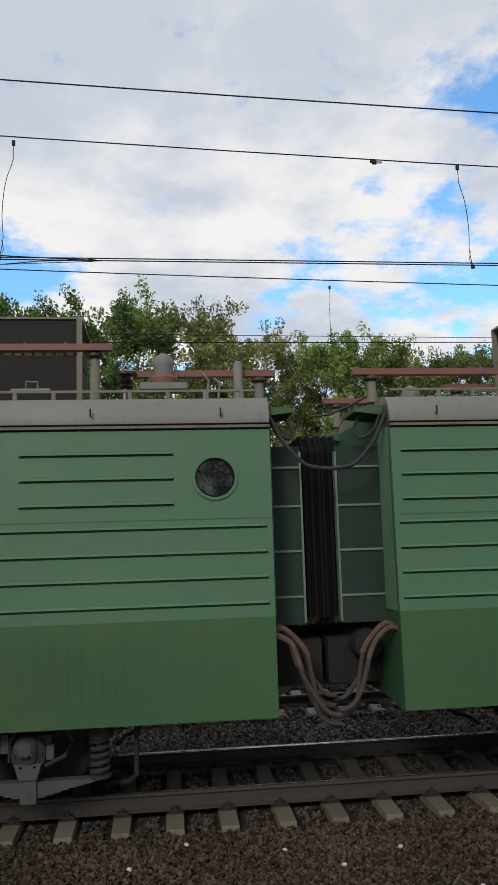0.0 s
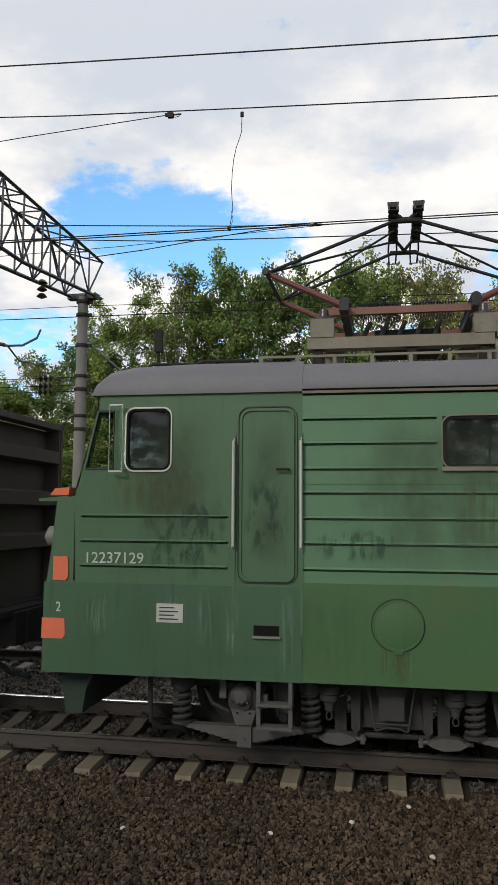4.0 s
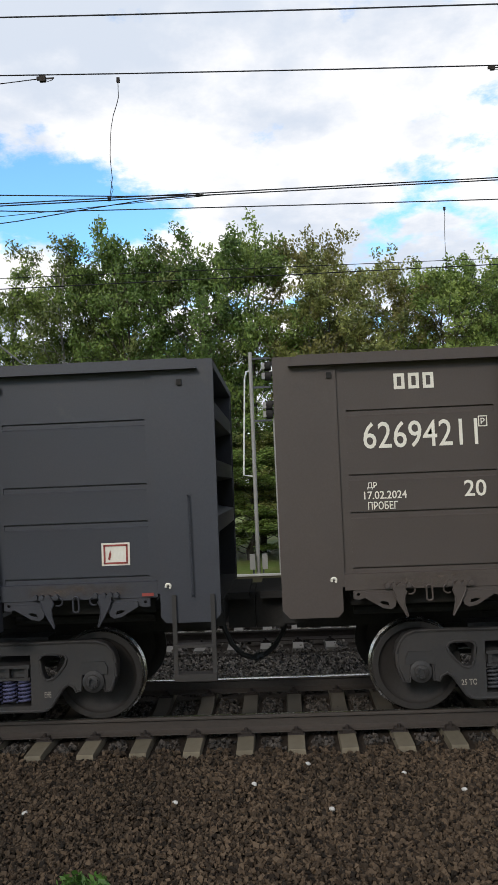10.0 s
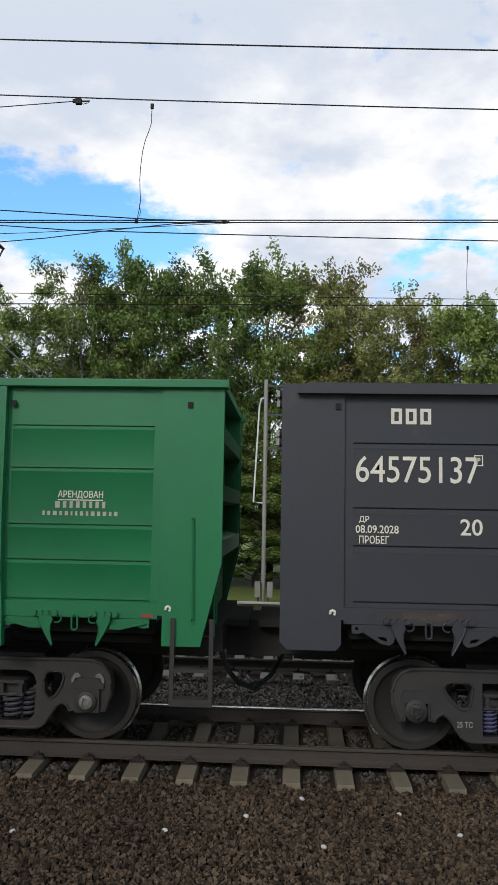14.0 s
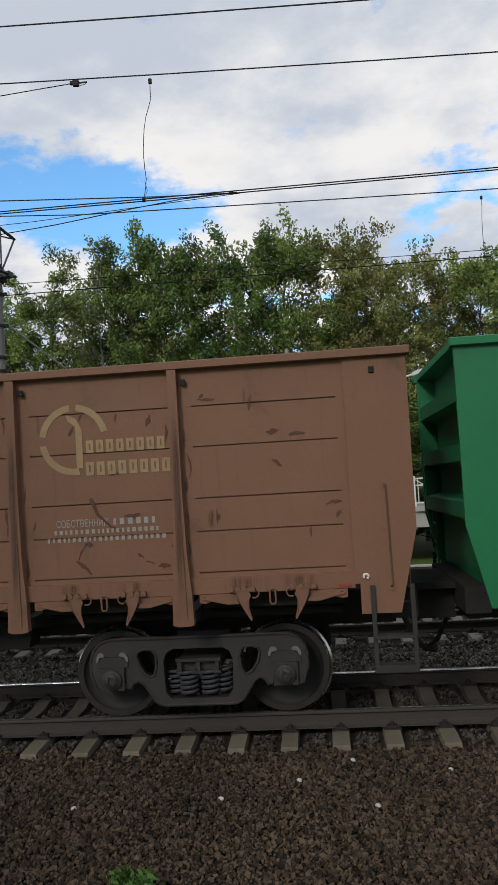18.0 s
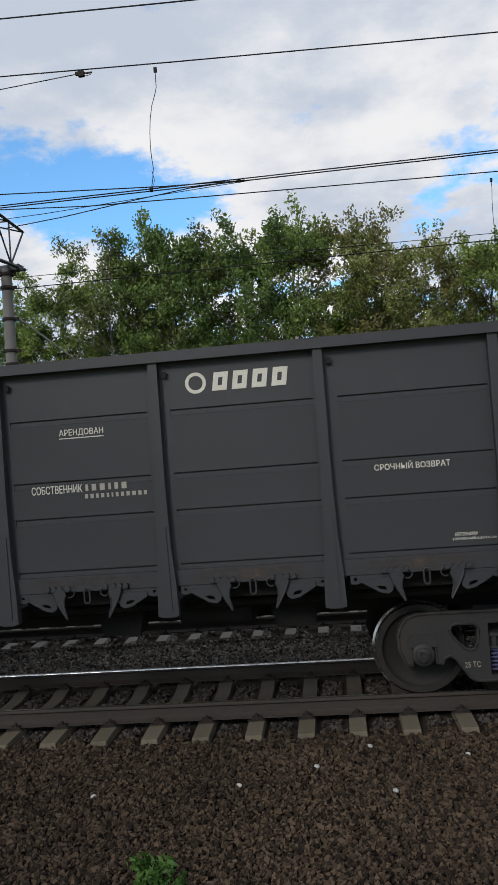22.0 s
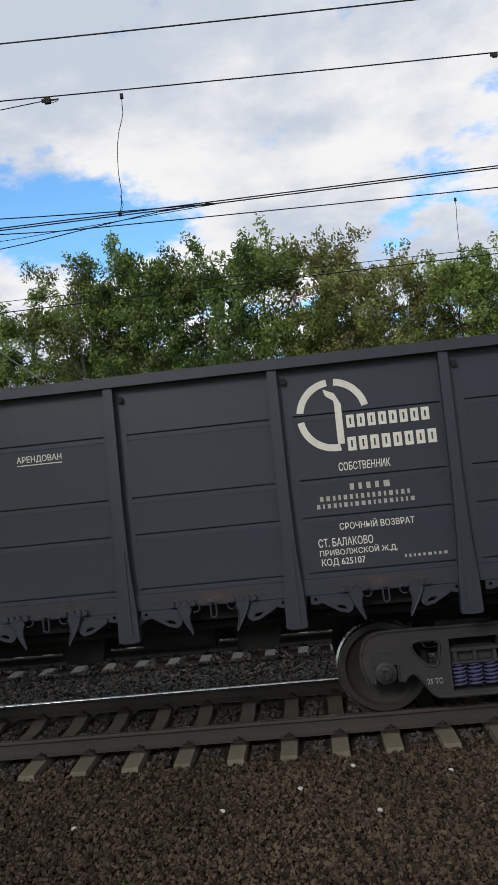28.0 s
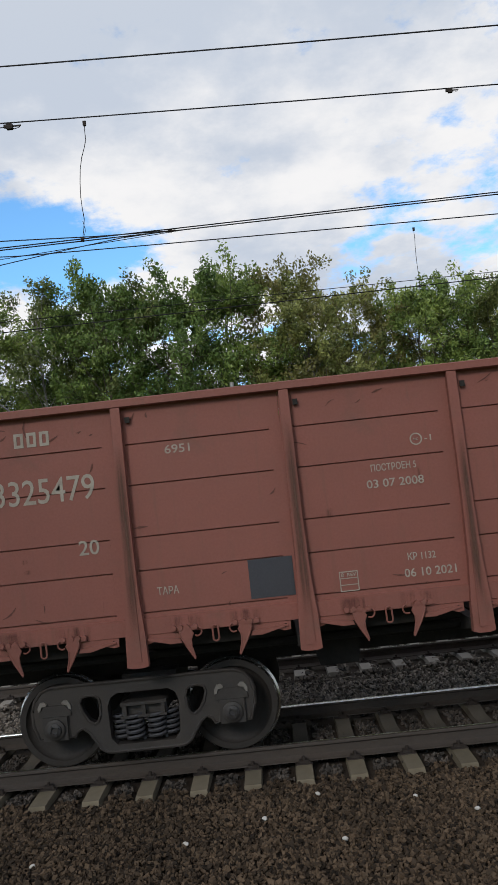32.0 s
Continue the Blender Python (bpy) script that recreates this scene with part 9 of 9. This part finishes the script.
write(C, "06.01.2040", -1.30, 2.95, 0.44, 0.08)
write(C, "СОБСТВЕННИК", 0.0, 2.60, 0.54, 0.085)
bars(C, 0.0, 2.50, 1.10, 0.085, 16)
bars(C, 0.0, 2.40, 0.95, 0.06, 16)
bars(C, 0.0, 2.32, 0.80, 0.06, 14)
bars(C, 0.0, 2.19, 0.64, 0.06, 11)
bars(C, 0.0, 2.11, 0.66, 0.06, 11)
for k in range(3):
    bars(C, -0.40 - 0.05 * k, 1.70 - 0.045 * k, 0.58 - 0.1 * k, 0.032, 12)
bars(C, 1.33, 2.00, 0.48, 0.032, 12)
shape(C, "valve_arrow", rect(1.33, 1.90, 0.10, 0.03), "white")
shape(C, "valve_arrow", rect(1.33, 1.80, 0.025, 0.20), "white")
bars(C, 1.02, 1.90, 0.28, 0.032, 6)
bars(C, 1.58, 1.90, 0.16, 0.032, 4)
write(C, "АРЕНДОВАН", 5.19, 2.62, 0.47, 0.085)
shape(C, "stencil_bar", rect(5.19, 2.567, 0.47, 0.010), "white")
bars(C, 5.19, 2.52, 0.52, 0.085, 8)
bars(C, 5.19, 2.43, 0.78, 0.055, 14)

D = make_wagon("faded brown gondola wagon with scratches and repaint patches", -24.74, "old", "brown", "old")
hand_wheel(D, -6.27)
M["worn"] = material("worn_pinkish_lettering", (0.40, 0.29, 0.26), 0.8, second=(0.30, 0.20, 0.17), scale=9, bump=0)
M["pink"] = material("pinkish_overpaint", (0.235, 0.145, 0.125), 0.8, second=(0.20, 0.115, 0.09), scale=3, grain=20, bump=0.03)
shape(D, "paint_patch", rect(-5.16, 3.08, 1.40, 0.36), "pink", "pinkish patch of overpaint behind the number", -0.001)
shape(D, "paint_patch", rect(-5.68, 2.60, 0.48, 0.38), "pink", "", -0.001)
shape(D, "paint_patch", rect(-5.70, 1.82, 0.26, 0.30), "pink", "", -0.001)
shape(D, "paint_patch", rect(-2.05, 1.93, 0.24, 0.26), "pink", "", -0.001)
blocks(D, -5.17, 3.45, 0.80, 0.16, 7, "faded")
write(D, "61399366", -5.22, 3.07, 1.22, 0.26, "worn")
bars(D, -5.68, 2.66, 0.30, 0.06, 6, "faded")
bars(D, -5.68, 2.50, 0.28, 0.06, 6, "faded")
write(D, "20", -4.60, 2.55, 0.20, 0.16, "faded")
write(D, "75.0т", -3.67, 2.97, 0.26, 0.09, "faded")
write(D, "94м", -3.13, 2.96, 0.20, 0.09, "faded")
write(D, "3", -3.0, 3.0, 0.035, 0.055, "faded")
write(D, "120 км/ч", -3.40, 2.52, 0.37, 0.08, "faded")
shape(D, "paint_patch", rect(-3.03, 1.78, 0.62, 0.48), PAINT["graphite"], "square patch of blue-black paint", -0.001)
outline_box(D, -3.95, 1.72, 0.27, 0.07, 0.008, "faded")
write(D, "24", -4.02, 1.72, 0.08, 0.045, "faded")
write(D, "ЕАС", -2.11, 3.45, 0.19, 0.18, "faded")
write(D, "ПОСТРОЕН 5", -2.10, 3.06, 0.46, 0.07, "faded")
write(D, "14.03.2017", -2.09, 2.96, 0.42, 0.075, "faded")
write(D, "КР", -1.27, 3.06, 0.10, 0.07, "faded")
write(D, "14.03.2035", -1.27, 2.97, 0.46, 0.08, "faded")
outline_box(D, -2.09, 2.55, 0.52, 0.17, 0.02, "faded")
bars(D, -2.09, 2.55, 0.36, 0.10, 3, "faded")
shape(D, "valve_arrow", rect(-1.33, 1.93, 0.68, 0.018), "faded")
shape(D, "valve_arrow", rect(-1.33, 1.93, 0.025, 0.36), "faded")
bars(D, -1.30, 2.16, 0.46, 0.03, 10, "faded")
M["ochre"] = material("faded_ochre_lettering", (0.36, 0.245, 0.125), 0.8, second=(0.26, 0.165, 0.09), scale=7, grain=30, bump=0)
round_emblem(D, 3.20, 3.04, "ochre")
write(D, "СОБСТВЕННИК", 3.25, 2.17, 0.55, 0.08, "faded")
bars(D, 3.80, 2.17, 0.44, 0.08, 6, "faded")
bars(D, 3.50, 2.08, 1.10, 0.055, 20, "faded")
bars(D, 3.50, 2.00, 1.25, 0.055, 22, "faded")
M["rustscar"] = material("red_brown_rust", (0.115, 0.044, 0.022), 0.9, second=(0.07, 0.03, 0.018), scale=9)
M["scar"] = material("dark_scrape", (0.082, 0.036, 0.022), 0.85, second=(0.115, 0.053, 0.032), scale=9)
strokes(D, "scrape", [[(-3.72, 2.17), (-3.50, 2.20), (-3.35, 2.30), (-3.15, 2.45), (-3.02, 2.55)]], 0.030, "scar", "dark curved scrape in the paint")
strokes(D, "scrape", [[(3.35, 2.42), (3.42, 2.25), (3.55, 2.12), (3.68, 2.06)]], 0.022, "scar")
rng = random.Random(4)
for k in range(90):
    x, z = rng.uniform(-5.9, 6.4), rng.uniform(1.6, 3.62)
    if min(abs(x - p) for p in POSTS) < 0.14:
        continue
    way = rng.choice((0.0, 0.1, -0.1, 0.9, 1.1, 1.4, -0.8))
    scuff(D, x, z, rng.uniform(0.05, 0.22), rng.uniform(0.010, 0.034), way + rng.uniform(-0.2, 0.2), rng.choice(("scar", "scar", "rustscar")), rng)
for p in POSTS:
    for k in range(7):
        scuff(D, p + rng.choice((-0.10, 0.10)) + rng.uniform(-0.02, 0.02), rng.uniform(1.6, 3.4), rng.uniform(0.08, 0.3), rng.uniform(0.008, 0.022), 1.57 + rng.uniform(-0.15, 0.15), "scar", rng)
for x, z, L, a in ((-3.95, 2.10, 0.45, -0.62), (-5.35, 2.42, 0.30, -0.35), (-1.72, 2.22, 0.34, 1.2), (-2.0, 2.4, 0.24, 1.9), (-1.2, 1.72, 0.34, 0.85), (-2.6, 3.22, 0.30, 0.1)):
    scuff(D, x, z, L, 0.020, a, "scar", rng)

F = make_wagon("worn teal gondola wagon with rust spots and graffiti", -52.65, "old", "teal", "old")
M["orange_faded"] = material("faded_orange_sign", (0.42, 0.17, 0.09), 0.8, second=(0.30, 0.16, 0.10), scale=5, bump=0.03)
M["cream_sign"] = material("faded_cream_sign", (0.42, 0.33, 0.22), 0.8, second=(0.36, 0.23, 0.14), scale=4, bump=0.03)
M["sign_brown"] = material("sign_brown", (0.09, 0.075, 0.06), 0.8, second=(0.13, 0.10, 0.07), scale=5)
M["soot"] = material("black_marker", (0.022, 0.024, 0.022), 0.7, second=(0.035, 0.04, 0.036), scale=12)
for k, x in enumerate((4.72, 5.18, 5.62)):
    shape(F, "sign_block", [(x - 0.22, 3.04), (x - 0.14, 3.04), (x - 0.10, 3.17), (x + 0.18, 3.19), (x + 0.22, 3.40), (x - 0.16, 3.40)], "white" if k == 2 else "faded", "large worn sign block")
    shape(F, "sign_block", [(x - 0.16, 3.41), (x + 0.25, 3.41), (x + 0.25, 3.48), (x - 0.14, 3.48)], "orange_faded")
bars(F, 5.12, 2.95, 1.22, 0.11, 12, "faded")
bars(F, 5.16, 2.64, 0.86, 0.08, 14)
bars(F, 5.16, 2.54, 0.80, 0.06, 14)
bars(F, 5.16, 2.45, 0.84, 0.06, 14)
bars(F, 5.16, 2.36, 1.08, 0.06, 18)
shape(F, "sign_board", rect(-0.05, 3.20, 1.00, 0.74), "cream_sign", "square cream sign with worn brown shapes", -0.0015)
bars(F, -0.05, 3.42, 0.84, 0.20, 3, "sign_brown")
bars(F, -0.05, 3.24, 0.60, 0.06, 6, "sign_brown")
for s in (-1, 1):
    outline_box(F, -0.05 + s * 0.22, 3.04, 0.36, 0.20, 0.05, "sign_brown")
write(F, "СОБСТВЕННИК", -0.03, 2.60, 0.52, 0.08)
bars(F, -0.03, 2.50, 0.60, 0.08, 9)
bars(F, -0.03, 2.41, 0.92, 0.05, 18)
bars(F, -0.03, 2.28, 0.64, 0.06, 12)
bars(F, -0.03, 2.20, 0.60, 0.05, 12)
write(F, "ЕАС", -2.13, 3.44, 0.19, 0.17)
write(F, "ПОСТРОЕН 5", -2.16, 3.01, 0.44, 0.07)
write(F, "20.05.2010", -2.14, 2.92, 0.40, 0.075)
write(F, "КР", -1.40, 2.99, 0.10, 0.07)
write(F, "20.05.2030", -1.40, 2.90, 0.44, 0.08)
outline_box(F, -2.13, 2.55, 0.50, 0.17, 0.02)
bars(F, -2.13, 2.55, 0.36, 0.10, 3)
check_mark(F, -1.42, 2.56)
GLYPH = {
    "Б": [[(0.75, 1), (0, 1), (0, 0), (0.7, 0.02), (0.78, 0.3), (0.6, 0.5), (0, 0.52)]],
    "Е": [[(0.7, 1), (0, 1), (0, 0), (0.72, 0.02)], [(0, 0.5), (0.6, 0.52)]],
    "Р": [[(0, 0), (0, 1), (0.6, 0.98), (0.72, 0.72), (0.55, 0.48), (0, 0.45)]],
    "К": [[(0, 0), (0, 1)], [(0.75, 1), (0, 0.45), (0.8, 0)]],
    "А": [[(0, 0), (0.4, 1), (0.8, 0)], [(0.15, 0.38), (0.66, 0.38)]],
    "И": [[(0, 1), (0, 0), (0.65, 1), (0.65, 0)]],
    "Т": [[(0, 1), (1.0, 1)], [(0.5, 1), (0.5, 0)]],
}
for ch, x, w in (("Б", -2.10, 0.28), ("Е", -1.72, 0.28), ("Р", -1.34, 0.28), ("К", -0.76, 0.30), ("А", -0.38, 0.32), ("К", 0.02, 0.32), ("И", 0.42, 0.30), ("Т", 0.94, 0.40)):
    strokes(F, "graffiti_letter", [[(x + w * a, 1.68 + 0.42 * b) for a, b in line] for line in GLYPH[ch]], 0.027, "soot", "hand-drawn black letter")
M["rust"] = material("rust_stain", (0.075, 0.045, 0.026), 0.9, second=(0.05, 0.032, 0.022), scale=9)
M["freshrust"] = material("orange_rust", (0.120, 0.078, 0.042), 0.9, second=(0.090, 0.058, 0.032), scale=9)
for k in range(110):
    x, z = rng.uniform(-5.9, 6.4), rng.choice((rng.uniform(1.6, 3.6), rng.uniform(2.2, 3.6)))
    if min(abs(x - p) for p in POSTS) < 0.14:
        continue
    scuff(F, x, z, rng.uniform(0.03, 0.24), rng.uniform(0.006, 0.018), 1.57 + rng.uniform(-0.25, 0.25), rng.choice(("rust", "rust", "freshrust")), rng)
for x, z in ((2.1, 3.42), (2.2, 3.36), (2.28, 3.40), (2.16, 3.3), (1.45, 2.62), (1.58, 2.55), (3.9, 3.3), (3.92, 3.05), (3.75, 2.72), (4.1, 2.75), (2.72, 2.45), (0.35, 3.45), (0.7, 3.4), (-0.1, 3.2), (0.12, 2.5), (-0.3, 2.5)):
    scuff(F, x, z, rng.uniform(0.2, 0.38), rng.uniform(0.016, 0.032), 1.57 + rng.uniform(-0.2, 0.2), rng.choice(("rust", "freshrust")), rng)

H = make_wagon("dusty red-oxide gondola wagon with faded emblem", -80.28, "old", "red", "old")
round_emblem(H, 3.07, 2.74, "faded")
blocks(H, -5.15, 3.47, 0.40, 0.15, 3, "faded")
write(H, "63325479", -5.15, 2.93, 1.20, 0.26, "faded")
write(H, "20", -4.66, 2.31, 0.21, 0.15, "faded")
write(H, "6951", -3.67, 3.22, 0.26, 0.09, "faded")
write(H, "ТАРА", -3.90, 1.80, 0.22, 0.08, "faded")
shape(H, "paint_patch", rect(-2.85, 1.82, 0.45, 0.39), PAINT["slate"], "square patch of slate-grey paint", -0.001)
check_mark(H, -1.24, 3.05, "faded")
write(H, "ПОСТРОЕН 5", -1.50, 2.80, 0.46, 0.075, "faded")
write(H, "03 07 2008", -1.50, 2.64, 0.58, 0.085, "faded")
write(H, "КР 1132", -1.33, 1.88, 0.28, 0.075, "faded")
write(H, "06 10 2021", -1.26, 1.72, 0.52, 0.085, "faded")
rev_table(H, -2.08, 1.70, "faded")
bars(H, 5.14, 1.90, 0.50, 0.07, 9, "faded")
bars(H, 5.14, 1.80, 0.34, 0.07, 5, "faded")
bars(H, 5.10, 1.71, 0.78, 0.05, 16, "faded")
bars(H, 4.05, 1.72, 0.42, 0.06, 8, "faded")
M["oxide"] = material("dark_red_oxide_smudge", (0.090, 0.034, 0.026), 0.9, second=(0.12, 0.045, 0.033), scale=8)
for k in range(70):
    x = rng.uniform(-5.9, 6.3)
    z = rng.choice((rng.uniform(1.6, 1.75), rng.uniform(3.45, 3.6), rng.uniform(1.7, 3.6)))
    if min(abs(x - p) for p in POSTS) < 0.14:
        continue
    scuff(H, x, z, rng.uniform(0.03, 0.20), rng.uniform(0.005, 0.014), rng.choice((0.0, 1.5, 0.6)) + rng.uniform(-0.3, 0.3), "oxide", rng)

make_section(LX - 0.362, False)
first = WAGONS[-1][0]
back = copy_thing(first, Matrix.Identity(4))
back["label"] = "leading green locomotive section seen from its inner end"
WAGONS.append((back, 2 * (40.735 - 0.362) - (LX - 0.362)))
SPINNERS += [(o, o.location.x, 0.625, 0.625) for o in back.children_recursive if o.name.startswith("wheelset")]

stones("ballast_stones", "dark grey-brown crushed stone ballast", -7, 8, -5.0, -1.2, 1750, 0.0168, 3)
stones("ballast_stones", "crushed stone ballast between the rails", -9, 10, -1.2, 1.2, 800, 0.0175, 4, True, "stone3")
stones("ballast_stones", "crushed stone ballast between the two lines", -12, 12, 1.2, 3.5, 640, 0.020, 5, True, "stone2")
stones("ballast_stones", "crushed stone ballast of the second line", -16, 16, 3.5, 6.9, 130, 0.034, 6, True, "stone2")


def rolled(t):
    for (a, p), (b, q) in zip(ROLLED, ROLLED[1:]):
        if t <= b:
            return p + (q - p) * (t - a) / (b - a)
    return ROLLED[-1][1]


def motions():
    for w, c in WAGONS:
        walk(w, [(t, pose(c + s, 0, 0, 0, 0, 180 if w is back else 0)) for t, s in ROLLED])
    for w, x, z, r in SPINNERS:
        way = -1 if back in (w.parent.parent, w.parent) else 1
        rows = [(k / 10, pose(x, 0, z, 0, way * math.degrees(rolled(k / 10) / r) % 360, 0)) for k in range(321)]
        walk(w, rows)


motions()
